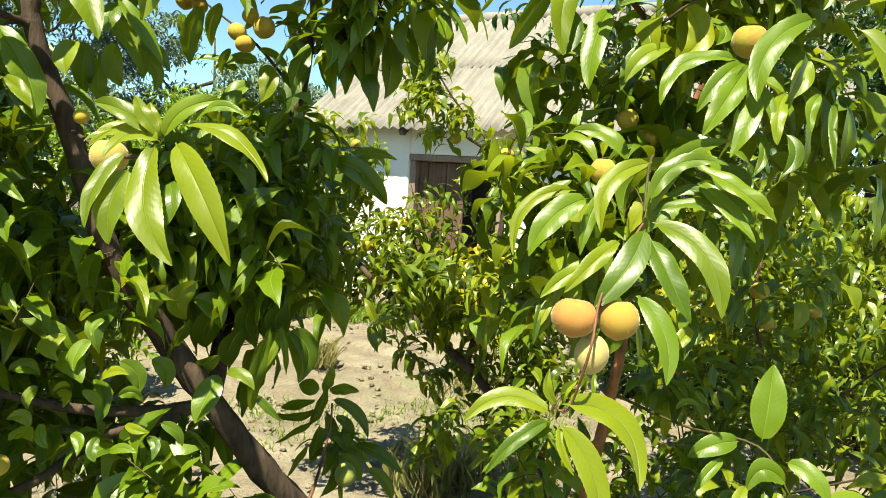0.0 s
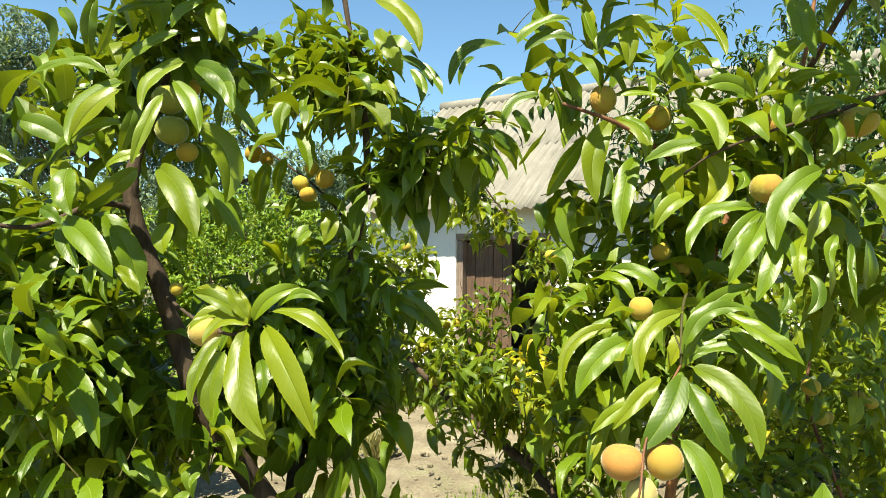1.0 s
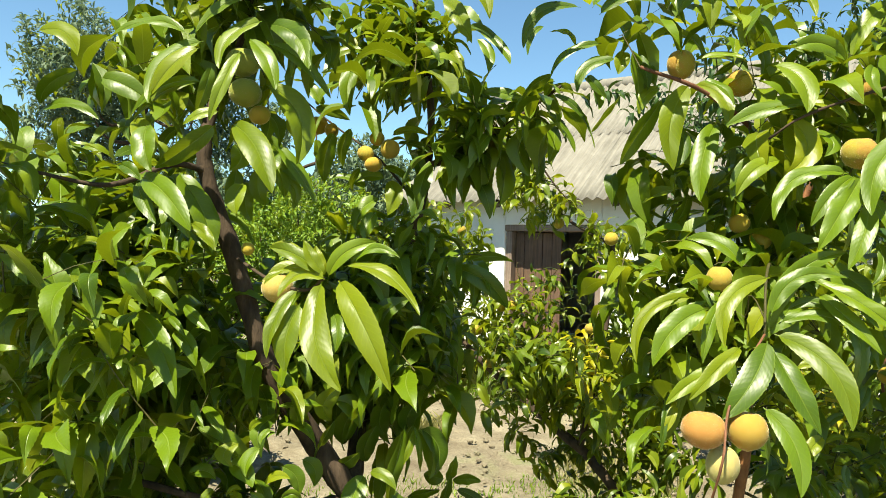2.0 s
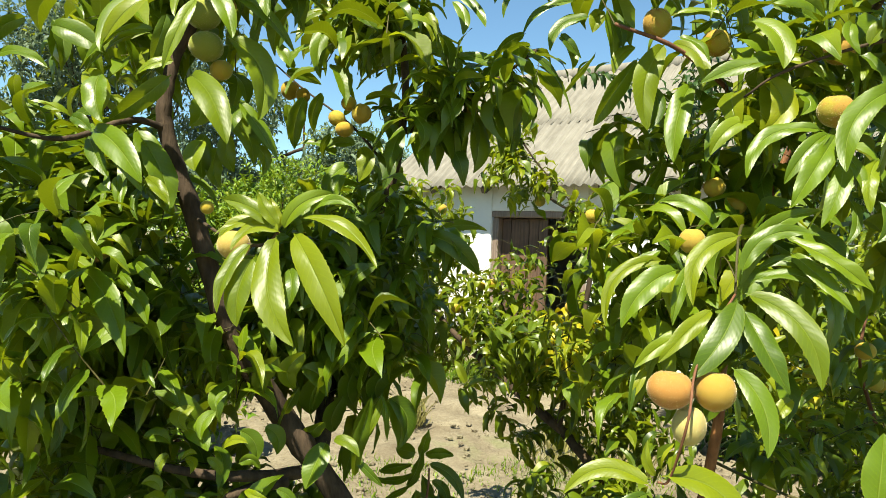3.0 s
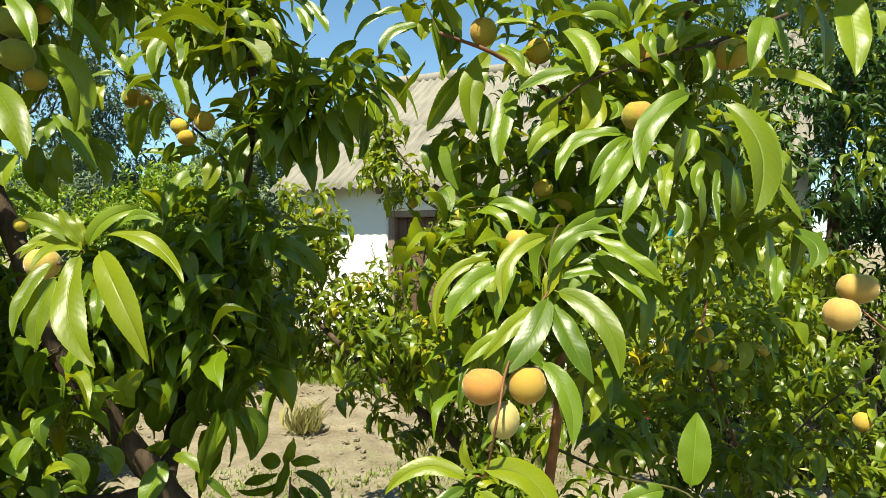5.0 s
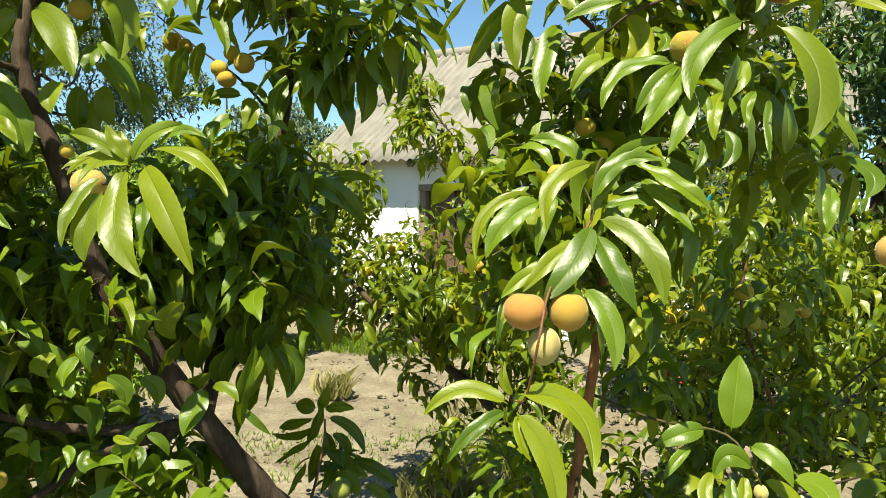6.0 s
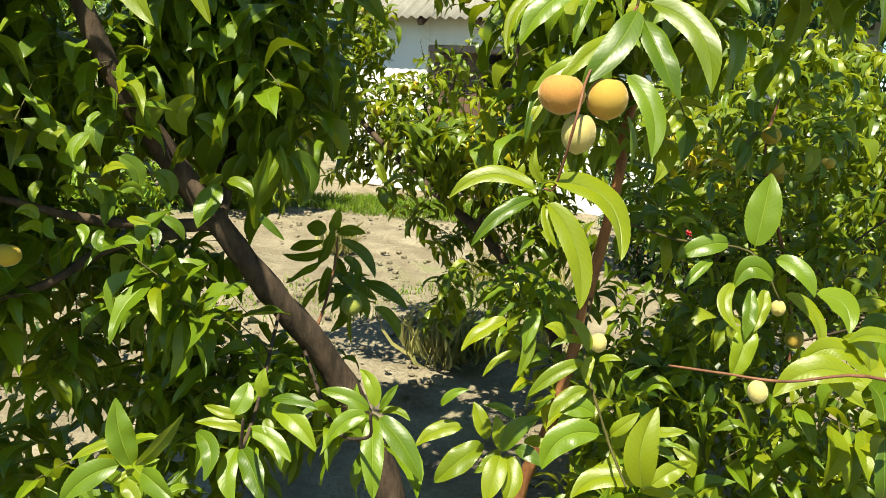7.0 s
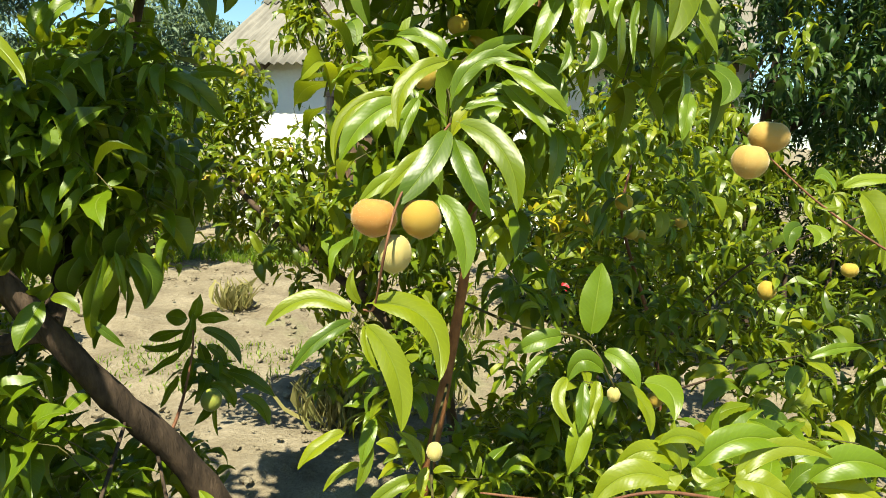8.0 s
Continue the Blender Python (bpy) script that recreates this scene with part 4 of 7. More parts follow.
# upper limb
left_tree.sprig([
    ((-0.491, 1.578, 2.069), (-0.582, 1.563, 2.023), 0.033, 0.12, "y"),
    ((-0.494, 1.559, 2.045), (-0.504, 1.504, 1.889), 0.041, 0.15, "g"),
    ((-0.460, 1.559, 2.066), (-0.457, 1.496, 1.939), 0.027, -0.00, "w"),
    ((-0.415, 1.573, 2.010), (-0.438, 1.532, 1.923), 0.024, 0.08, "w"),
    ((-0.212, 1.565, 2.088), (-0.179, 1.526, 1.997), 0.032, -0.12, "g"),
    ((-0.207, 1.571, 2.104), (-0.128, 1.530, 2.016), 0.029, -0.11, "g"),
    ((-0.279, 1.569, 2.056), (-0.251, 1.541, 1.985), 0.038, -0.13, "y"),
    ((-0.053, 1.566, 2.116), (-0.088, 1.537, 2.039), 0.017, 0.11, "g"),
])
# dark hanging leaves
left_tree.sprig([
    ((-0.263, 1.592, 1.848), (-0.238, 1.594, 1.691), 0.063, 0.03, "d"),
    ((-0.205, 1.573, 1.838), (-0.185, 1.575, 1.686), 0.079, 0.07, "d"),
    ((-0.159, 1.578, 1.827), (-0.148, 1.581, 1.687), 0.070, -0.07, "d"),
    ((-0.126, 1.573, 1.859), (-0.084, 1.576, 1.725), 0.050, -0.00, "d"),
    ((-0.087, 1.583, 1.862), (-0.065, 1.587, 1.735), 0.044, -0.10, "d"),
    ((-0.074, 1.575, 1.900), (-0.029, 1.581, 1.815), 0.038, -0.17, "d"),
    ((-0.048, 1.577, 1.914), (0.029, 1.582, 1.818), 0.029, -0.15, "d"),
    ((-0.009, 1.586, 1.944), (0.075, 1.590, 1.831), 0.019, -0.12, "d"),
    ((-0.023, 1.576, 1.987), (-0.089, 1.585, 1.935), 0.041, 0.31, "d"),
    ((-0.197, 1.581, 1.960), (-0.075, 1.589, 1.920), 0.032, -0.11, "d"),
    ((-0.281, 1.590, 1.989), (-0.177, 1.598, 1.950), 0.039, -0.08, "d"),
])
# dark hanging leaves
left_tree.sprig([
    ((-0.226, 1.570, 1.544), (-0.109, 1.581, 1.553), 0.029, -0.19, "d"),
])
# along the second limb
left_tree.sprig([
    ((-0.227, 1.389, 1.536), (-0.110, 1.395, 1.455), 0.047, -0.12, "d"),
    ((-0.382, 1.293, 1.649), (-0.391, 1.259, 1.585), 0.037, 0.06, "w"),
    ((-0.327, 1.406, 1.479), (-0.366, 1.362, 1.396), 0.027, 0.04, "w"),
    ((-0.308, 1.303, 1.212), (-0.338, 1.305, 1.044), 0.037, 0.10, "d"),
    ((-0.284, 1.344, 1.198), (-0.252, 1.349, 1.099), 0.051, -0.21, "d"),
    ((-0.337, 1.296, 1.083), (-0.279, 1.304, 1.027), 0.017, 0.02, "d"),
    ((-0.288, 1.292, 1.216), (-0.273, 1.298, 1.120), 0.017, 0.04, "d"),
    ((-0.284, 1.299, 1.209), (-0.302, 1.270, 1.142), 0.016, -0.06, "y"),
])
# against the sky
left_tree.sprig([
    ((-0.642, 0.989, 1.923), (-0.794, 0.989, 1.913), 0.025, 0.24, "g"),
    ((-0.522, 1.005, 1.997), (-0.623, 0.982, 1.924), 0.031, 0.10, "g"),
    ((-0.518, 1.010, 1.951), (-0.575, 0.973, 1.861), 0.038, 0.26, "w"),
    ((-0.504, 1.011, 1.944), (-0.410, 0.951, 1.850), 0.042, -0.09, "w"),
    ((-0.621, 1.006, 1.917), (-0.688, 0.956, 1.801), 0.036, 0.22, "w"),
    ((-0.637, 1.011, 1.846), (-0.735, 0.984, 1.768), 0.023, 0.13, "w"),
    ((-0.552, 0.988, 1.888), (-0.579, 0.951, 1.787), 0.025, -0.07, "g"),
    ((-0.465, 0.995, 2.045), (-0.441, 0.961, 1.966), 0.035, -0.01, "g"),
    ((-0.487, 1.011, 2.052), (-0.536, 0.992, 2.002), 0.025, 0.13, "g"),
    ((-0.676, 1.007, 2.064), (-0.687, 1.013, 1.963), 0.028, 0.13, "d"),
    ((-0.640, 0.998, 2.031), (-0.674, 1.006, 1.959), 0.017, -0.03, "d"),
])
# against the sky
left_tree.sprig([
    ((-0.552, 1.011, 2.053), (-0.661, 1.000, 2.017), 0.027, 0.03, "g"),
])
# left of the trunk
left_tree.sprig([
    ((-0.786, 0.973, 1.846), (-0.694, 0.981, 1.801), 0.042, -0.05, "d"),
    ((-0.915, 0.978, 1.925), (-0.815, 0.951, 1.879), 0.042, -0.18, "y"),
    ((-0.821, 0.965, 1.859), (-0.898, 0.975, 1.804), 0.031, 0.17, "d"),
    ((-0.898, 0.963, 1.783), (-0.764, 0.940, 1.770), 0.025, -0.10, "g"),
    ((-0.695, 0.969, 1.767), (-0.663, 0.931, 1.685), 0.047, 0.08, "g"),
    ((-0.698, 0.961, 1.678), (-0.574, 0.895, 1.591), 0.045, -0.08, "w"),
    ((-0.742, 0.967, 1.700), (-0.690, 0.945, 1.672), 0.023, -0.07, "w"),
    ((-0.676, 1.061, 1.680), (-0.622, 1.065, 1.555), 0.051, -0.04, "d"),
    ((-0.611, 0.966, 1.605), (-0.555, 0.941, 1.561), 0.024, -0.05, "y"),
    ((-0.841, 0.958, 1.541), (-0.767, 0.912, 1.479), 0.045, -0.08, "w"),
    ((-0.837, 0.959, 1.545), (-0.747, 0.954, 1.558), 0.019, -0.17, "w"),
])
# left of the trunk
left_tree.sprig([
    ((-0.657, 0.962, 1.605), (-0.640, 0.936, 1.563), 0.020, -0.11, "w"),
])
# top of the limb
left_tree.sprig([
    ((-0.283, 1.457, 2.217), (-0.169, 1.398, 2.079), 0.060, -0.09, "g"),
    ((-0.274, 1.447, 2.148), (-0.203, 1.373, 2.020), 0.043, -0.02, "w"),
    ((-0.220, 1.445, 2.081), (-0.139, 1.406, 2.004), 0.028, -0.10, "g"),
    ((-0.669, 0.890, 1.453), (-0.687, 0.836, 1.362), 0.032, -0.05, "w"),
    ((-0.834, 0.912, 1.400), (-0.671, 0.843, 1.335), 0.039, -0.15, "w"),
])
# tuft over the trunk foot
left_tree.sprig([
    ((-0.057, 1.018, 0.815), (-0.141, 1.025, 0.841), 0.027, 0.08, "g"),
    ((-0.049, 1.013, 0.824), (-0.080, 1.043, 0.876), 0.028, 0.11, "w"),
    ((-0.059, 1.009, 0.814), (-0.121, 0.984, 0.768), 0.032, 0.13, "w"),
    ((-0.051, 1.009, 0.808), (-0.036, 0.934, 0.708), 0.040, 0.03, "w"),
    ((-0.044, 1.012, 0.809), (0.036, 0.959, 0.730), 0.041, -0.05, "g"),
    ((-0.046, 1.024, 0.809), (0.010, 1.008, 0.807), 0.016, -0.16, "y"),
    ((-0.041, 1.012, 0.821), (-0.013, 1.015, 0.867), 0.015, -0.03, "g"),
])
# lower shoots
left_tree.sprig([
    ((-0.258, 0.939, 0.829), (-0.243, 0.969, 0.872), 0.036, 0.06, "w"),
    ((-0.211, 0.950, 0.858), (-0.213, 0.955, 0.903), 0.023, -0.10, "g"),
    ((-0.202, 0.944, 0.855), (-0.123, 0.925, 0.856), 0.019, -0.07, "g"),
    ((-0.205, 0.962, 0.835), (-0.122, 0.909, 0.795), 0.037, -0.15, "w"),
    ((-0.241, 0.941, 0.804), (-0.159, 0.909, 0.775), 0.027, -0.13, "g"),
    ((-0.250, 0.951, 0.771), (-0.196, 0.887, 0.716), 0.037, -0.07, "w"),
    ((-0.255, 0.957, 0.768), (-0.241, 0.896, 0.706), 0.033, 0.09, "w"),
    ((-0.241, 0.948, 0.798), (-0.320, 0.946, 0.808), 0.021, 0.05, "y"),
    ((-0.245, 0.962, 0.817), (-0.310, 0.960, 0.831), 0.018, -0.07, "y"),
    ((-0.210, 0.949, 0.823), (-0.195, 0.930, 0.800), 0.019, -0.03, "y"),
    ((-0.319, 0.944, 0.793), (-0.286, 0.892, 0.742), 0.033, -0.23, "w"),
])
# nearest low shoot
left_tree.sprig([
    ((-0.340, 0.758, 0.841), (-0.406, 0.732, 0.795), 0.037, 0.12, "w"),
    ((-0.321, 0.749, 0.845), (-0.349, 0.767, 0.928), 0.036, -0.06, "d"),
    ((-0.322, 0.758, 0.840), (-0.264, 0.774, 0.912), 0.029, -0.07, "d"),
    ((-0.313, 0.754, 0.835), (-0.255, 0.723, 0.816), 0.033, -0.08, "w"),
    ((-0.352, 0.769, 0.863), (-0.405, 0.755, 0.841), 0.016, 0.04, "y"),
    ((-0.327, 0.768, 0.830), (-0.354, 0.754, 0.815), 0.010, 0.00, "y"),
    ((-0.342, 0.760, 0.817), (-0.305, 0.737, 0.793), 0.022, -0.06, "y"),
    ((-0.300, 0.749, 0.828), (-0.293, 0.765, 0.849), 0.020, -0.11, "w"),
])
# leaves round the yellow fruit
left_tree.sprig([
    ((-0.595, 1.579, 1.926), (-0.659, 1.598, 2.004), 0.033, -0.01, "g"),
    ((-0.608, 1.576, 1.925), (-0.549, 1.581, 1.987), 0.030, -0.22, "g"),
    ((-0.621, 1.592, 1.923), (-0.532, 1.601, 1.897), 0.030, -0.09, "d"),
    ((-0.635, 1.573, 1.932), (-0.697, 1.562, 1.909), 0.022, 0.11, "g"),
    ((-0.662, 1.578, 1.912), (-0.650, 1.550, 1.839), 0.033, 0.12, "y"),
    ((-0.564, 1.573, 1.861), (-0.586, 1.577, 1.733), 0.052, 0.12, "d"),
    ((-0.522, 1.583, 1.873), (-0.543, 1.590, 1.778), 0.037, 0.17, "d"),
    ((-0.612, 1.575, 1.845), (-0.605, 1.581, 1.757), 0.033, -0.07, "d"),
    ((-0.497, 1.577, 2.044), (-0.512, 1.525, 1.899), 0.045, 0.15, "g"),
    ((-0.475, 1.586, 1.980), (-0.473, 1.592, 1.880), 0.033, 0.09, "d"),
    ((-0.416, 1.576, 1.853), (-0.321, 1.560, 1.851), 0.030, -0.15, "y"),
])
# leaves round the yellow fruit
left_tree.sprig([
    ((-0.404, 1.581, 1.834), (-0.312, 1.557, 1.807), 0.025, -0.14, "g"),
    ((-0.434, 1.590, 1.750), (-0.530, 1.580, 1.724), 0.037, 0.12, "g"),
    ((-0.422, 1.570, 1.741), (-0.413, 1.538, 1.655), 0.049, -0.19, "y"),
    ((-0.442, 1.569, 1.699), (-0.489, 1.529, 1.615), 0.049, 0.12, "w"),
    ((-0.479, 1.573, 1.719), (-0.589, 1.579, 1.739), 0.034, 0.16, "g"),
    ((-0.470, 1.586, 1.820), (-0.464, 1.589, 1.870), 0.022, 0.38, "y"),
    ((-0.429, 1.583, 1.834), (-0.381, 1.573, 1.843), 0.019, -0.18, "y"),
    ((-0.494, 1.574, 1.774), (-0.513, 1.582, 1.716), 0.025, 0.24, "d"),
    ((-0.436, 1.576, 1.776), (-0.359, 1.544, 1.723), 0.027, -0.11, "g"),
    ((-0.697, 1.572, 2.099), (-0.637, 1.576, 1.978), 0.050, -0.16, "d"),
    ((-0.758, 1.579, 2.098), (-0.653, 1.584, 2.010), 0.045, -0.09, "d"),
])
# leaves round the yellow fruit
left_tree.sprig([
    ((-0.784, 1.569, 1.816), (-0.688, 1.572, 1.694), 0.057, -0.16, "d"),
    ((-0.754, 1.585, 1.849), (-0.706, 1.592, 1.778), 0.042, -0.15, "d"),
    ((-0.720, 1.590, 1.778), (-0.638, 1.596, 1.715), 0.038, -0.15, "d"),
    ((-0.709, 1.591, 1.745), (-0.674, 1.598, 1.669), 0.035, -0.24, "d"),
    ((-0.755, 1.586, 1.771), (-0.744, 1.592, 1.675), 0.050, 0.17, "d"),
    ((-0.787, 1.591, 1.736), (-0.781, 1.597, 1.634), 0.046, 0.19, "d"),
    ((-0.812, 1.568, 1.767), (-0.817, 1.574, 1.654), 0.054, 0.13, "d"),
    ((-0.370, 1.575, 1.810), (-0.356, 1.581, 1.712), 0.041, -0.17, "d"),
    ((-0.382, 1.591, 1.734), (-0.357, 1.549, 1.637), 0.042, -0.17, "g"),
    ((-0.332, 1.587, 2.004), (-0.353, 1.592, 1.892), 0.042, 0.21, "d"),
    ((-0.398, 1.578, 2.011), (-0.406, 1.584, 1.907), 0.037, 0.18, "d"),
])
# young leaves over the hidden peach
left_tree.sprig([
    ((-0.374, 0.895, 1.531), (-0.449, 0.886, 1.514), 0.025, 0.27, "y"),
    ((-0.408, 0.930, 1.538), (-0.458, 0.933, 1.575), 0.024, 0.17, "y"),
])
# leaves about the low limbs
left_tree.sprig([
    ((-0.422, 1.394, 1.233), (-0.463, 1.401, 1.137), 0.068, 0.16, "d"),
    ((-0.387, 1.390, 1.188), (-0.409, 1.398, 1.104), 0.058, 0.19, "d"),
    ((-0.308, 1.398, 1.193), (-0.351, 1.403, 1.075), 0.065, 0.16, "d"),
    ((-0.297, 1.372, 1.189), (-0.265, 1.377, 1.083), 0.052, -0.16, "d"),
    ((-0.291, 1.410, 1.249), (-0.318, 1.418, 1.174), 0.063, 0.26, "d"),
    ((-0.400, 1.298, 1.152), (-0.446, 1.308, 1.112), 0.045, 0.11, "d"),
    ((-0.444, 1.260, 1.227), (-0.485, 1.268, 1.140), 0.044, 0.19, "d"),
    ((-0.462, 1.307, 1.253), (-0.407, 1.315, 1.197), 0.052, -0.19, "d"),
    ((-0.371, 1.426, 1.241), (-0.378, 1.433, 1.157), 0.059, 0.16, "d"),
    ((-0.427, 1.243, 1.299), (-0.449, 1.251, 1.224), 0.050, 0.27, "d"),
    ((-0.464, 1.201, 1.294), (-0.498, 1.209, 1.216), 0.045, 0.23, "d"),
])
# leaves about the low limbs
left_tree.sprig([
    ((-0.544, 0.995, 1.206), (-0.492, 0.970, 1.180), 0.035, -0.10, "g"),
    ((-0.490, 0.992, 1.238), (-0.503, 0.968, 1.197), 0.028, 0.17, "g"),
    ((-0.526, 0.991, 1.244), (-0.526, 0.969, 1.210), 0.034, 0.27, "g"),
    ((-0.489, 1.193, 1.162), (-0.465, 1.202, 1.107), 0.037, -0.18, "d"),
    ((-0.460, 1.010, 1.205), (-0.432, 1.019, 1.155), 0.031, -0.17, "d"),
    ((-0.624, 1.008, 1.180), (-0.565, 0.992, 1.179), 0.027, -0.17, "g"),
    ((-0.583, 1.007, 1.205), (-0.529, 0.997, 1.219), 0.022, -0.14, "g"),
    ((-0.550, 1.007, 1.152), (-0.530, 0.990, 1.134), 0.017, -0.29, "y"),
    ((-0.547, 0.993, 1.152), (-0.517, 0.985, 1.169), 0.014, -0.17, "y"),
    ((-0.614, 0.995, 1.077), (-0.569, 0.983, 1.082), 0.026, -0.26, "y"),
    ((-0.585, 1.003, 1.097), (-0.618, 0.998, 1.108), 0.022, 0.24, "y"),
])
# leaves about the low limbs
left_tree.sprig([
    ((-0.566, 1.006, 1.104), (-0.545, 0.982, 1.076), 0.020, 0.19, "g"),
    ((-0.486, 1.009, 1.171), (-0.439, 1.000, 1.188), 0.019, -0.16, "g"),
    ((-0.458, 1.009, 1.151), (-0.425, 1.020, 1.142), 0.021, -0.29, "d"),
    ((-0.471, 0.990, 1.269), (-0.484, 0.978, 1.247), 0.014, 0.22, "w"),
    ((-0.514, 1.003, 1.261), (-0.491, 0.996, 1.279), 0.015, -0.19, "y"),
    ((-0.511, 1.004, 1.158), (-0.488, 1.014, 1.128), 0.018, -0.19, "d"),
    ((-0.480, 1.000, 1.090), (-0.474, 0.978, 1.061), 0.019, 0.19, "g"),
    ((-0.517, 0.992, 1.097), (-0.497, 0.970, 1.071), 0.019, -0.20, "g"),
    ((-0.439, 0.999, 1.115), (-0.397, 0.982, 1.110), 0.015, 0.10, "g"),
    ((-0.406, 0.990, 1.099), (-0.387, 0.968, 1.074), 0.016, -0.25, "g"),
    ((-0.577, 1.010, 1.158), (-0.582, 0.992, 1.128), 0.020, 0.17, "y"),
])
# leaves about the low limbs
left_tree.sprig([
    ((-0.394, 1.009, 1.115), (-0.362, 1.018, 1.078), 0.019, -0.14, "d"),
    ((-0.465, 1.001, 1.067), (-0.418, 0.989, 1.075), 0.017, -0.14, "g"),
])
left_tree.fruit([(-0.611, 1.140, 1.918, 0.059, 0.95), (-0.599, 1.130, 1.858, 0.058, 0.95), (-0.262, 1.620, 1.860, 0.069), (-0.180, 1.550, 0.826, 0.051)], PEACH_GREEN, label="green unripe peach in the shade of the leaves")
left_tree.fruit([(-0.783, 1.100, 1.491, 0.062, 0.95), (-0.453, 0.950, 1.506, 0.049, 0.95)], PEACH_TAN, label="yellow ripening peach half hidden by leaves")
left_tree.fruit([(-0.599, 1.200, 1.953, 0.042), (-0.578, 1.150, 1.820, 0.041), (-0.562, 1.080, 1.566, 0.023), (-0.448, 1.525, 1.776, 0.043), (-0.409, 1.525, 1.814, 0.046), (-0.473, 1.545, 1.805, 0.040), (-0.451, 1.565, 1.845, 0.036), (-0.629, 1.650, 1.893, 0.048), (-0.588, 1.630, 1.876, 0.037), (-0.162, 1.590, 1.834, 0.032), (-0.623, 0.980, 1.045, 0.040)], PEACH_PALE, label="small yellow unripe peach")
left_tree.shoots([(-0.33, 1.38, 1.65), (-0.29, 1.42, 1.63), (-0.34, 1.46, 1.57), (-0.25, 1.40, 1.56), (-0.31, 1.44, 1.49), (-0.24, 1.38, 1.46), (-0.33, 1.42, 1.40), (-0.29, 1.46, 1.37), (-0.36, 1.40, 1.53), (-0.23, 1.44, 1.41), (-0.37, 1.38, 1.47), (-0.29, 1.42, 1.32)], each=1, n=9, size=0.12, length=0.1, droop=1.1)
left_tree.shoots([(-0.51, 1.12, 1.31), (-0.59, 1.16, 1.31), (-0.62, 1.08, 1.33), (-0.62, 1.12, 1.39)], each=1, n=9, size=0.125, length=0.1, droop=1.0)
# unseen shoots above and to the left, added to shade this tree's leaves
left_tree.shade_canopy((-0.58, -0.2, 0.82, 1.12, 2.3, 2.5), 26, n=13, size=0.13)
left_tree.shade_canopy((-1.15, -0.70, 0.65, 0.95, 0.85, 1.1), 22, n=13, size=0.12)
left_tree.shade_canopy((-1.5, -0.95, 0.55, 1.0, 1.6, 2.3), 44, n=13, size=0.13)
# unseen limb added to bear the shading shoots
left_tree.limb("limb", [(-0.643, 1.232, 2.061), (-0.8, 1.05, 2.25), (-1.0, 0.85, 2.2), (-1.2, 0.75, 2.0)], 0.008, 0.003)
left_tree.grow_twigs(GREEN_TWIG)
left_tree.finish()

# ---------------------------------------------------------------- the peach tree with the slim red-brown stem
right_tree = Plant("peach_tree", (0.19, 1.42, 0.0), "peach tree with a slim red-brown stem and ripening fruit", "tree", LEAF, "peach trees", 22)
stem = [(0.252, 1.412, 0.489), (0.298, 1.376, 0.669), (0.346, 1.372, 0.971), (0.370, 1.341, 1.203), (0.374, 1.366, 1.261), (0.417, 1.411, 1.452), (0.492, 1.450, 1.679), (0.572, 1.468, 1.862), (0.663, 1.476, 2.009), (0.722, 1.504, 2.272)]
right_tree.limb("trunk", [(0.185, 1.452, -0.045), (0.212, 1.432, 0.240)] + stem, 0.018, 0.004, STEM, 10, "smooth red-brown stem")
right_tree.limb("limb", [(0.492, 1.450, 1.679), (0.390, 1.332, 1.798), (0.248, 1.211, 1.874), (0.126, 1.192, 1.918)], 0.007, 0.003, TWIG)
right_tree.limb("limb", [(0.789, 1.256, 1.975), (0.626, 1.192, 1.904), (0.506, 1.141, 1.864), (0.381, 1.111, 1.814), (0.331, 1.127, 1.778)], 0.004, 0.002)
right_tree.limb("limb", [(0.417, 1.411, 1.452), (0.344, 1.146, 1.563), (0.308, 1.042, 1.543), (0.293, 0.991, 1.464)], 0.003, 0.002, GREEN_TWIG)
right_tree.limb("limb", [(0.350, 1.390, 0.938), (0.295, 1.106, 0.914), (0.285, 0.846, 0.897), (0.296, 0.749, 0.871)], 0.003, 0.0015, GREEN_TWIG)
right_tree.limb("limb", [(0.367, 1.405, 1.105), (0.470, 1.252, 1.093), (0.559, 1.134, 1.102), (0.606, 1.100, 1.030)], 0.003, 0.0015, GREEN_TWIG)
right_tree.limb("twig", [(0.293, 0.991, 1.464), (0.248, 0.946, 1.405), (0.220, 0.898, 1.361), (0.205, 0.857, 1.306), (0.192, 0.890, 1.220), (0.177, 0.891, 1.214)], 0.002, 0.0016, TWIG, 6)
right_tree.limb("twig", [(0.319, 0.725, 1.042), (0.376, 0.707, 1.044), (0.441, 0.699, 1.043), (0.522, 0.694, 1.058), (0.651, 0.730, 1.021)], 0.0014, 0.0022, TWIG, 6)
right_tree.limb("twig", [(0.779, 1.100, 1.479), (0.820, 1.045, 1.421), (0.874, 1.011, 1.366), (0.948, 0.964, 1.308), (1.066, 0.891, 1.236)], 0.0012, 0.0022, TWIG, 6)
right_tree.shoots([(0.684, 1.441, 2.022), (0.286, 1.188, 2.042), (0.405, 1.339, 2.062), (0.226, 1.247, 2.073), (0.284, 1.517, 2.124), (0.176, 1.336, 2.163), (0.964, 1.522, 2.181), (1.064, 1.613, 2.191), (0.177, 1.176, 2.212), (0.395, 1.458, 2.213), (0.985, 1.462, 2.211), (0.717, 1.270, 2.250), (0.207, 1.186, 2.262), (0.776, 1.369, 2.341), (0.826, 1.390, 2.371), (0.956, 1.431, 2.370)], each=1, young=0.25, n=11, size=0.135, droop=0.7)
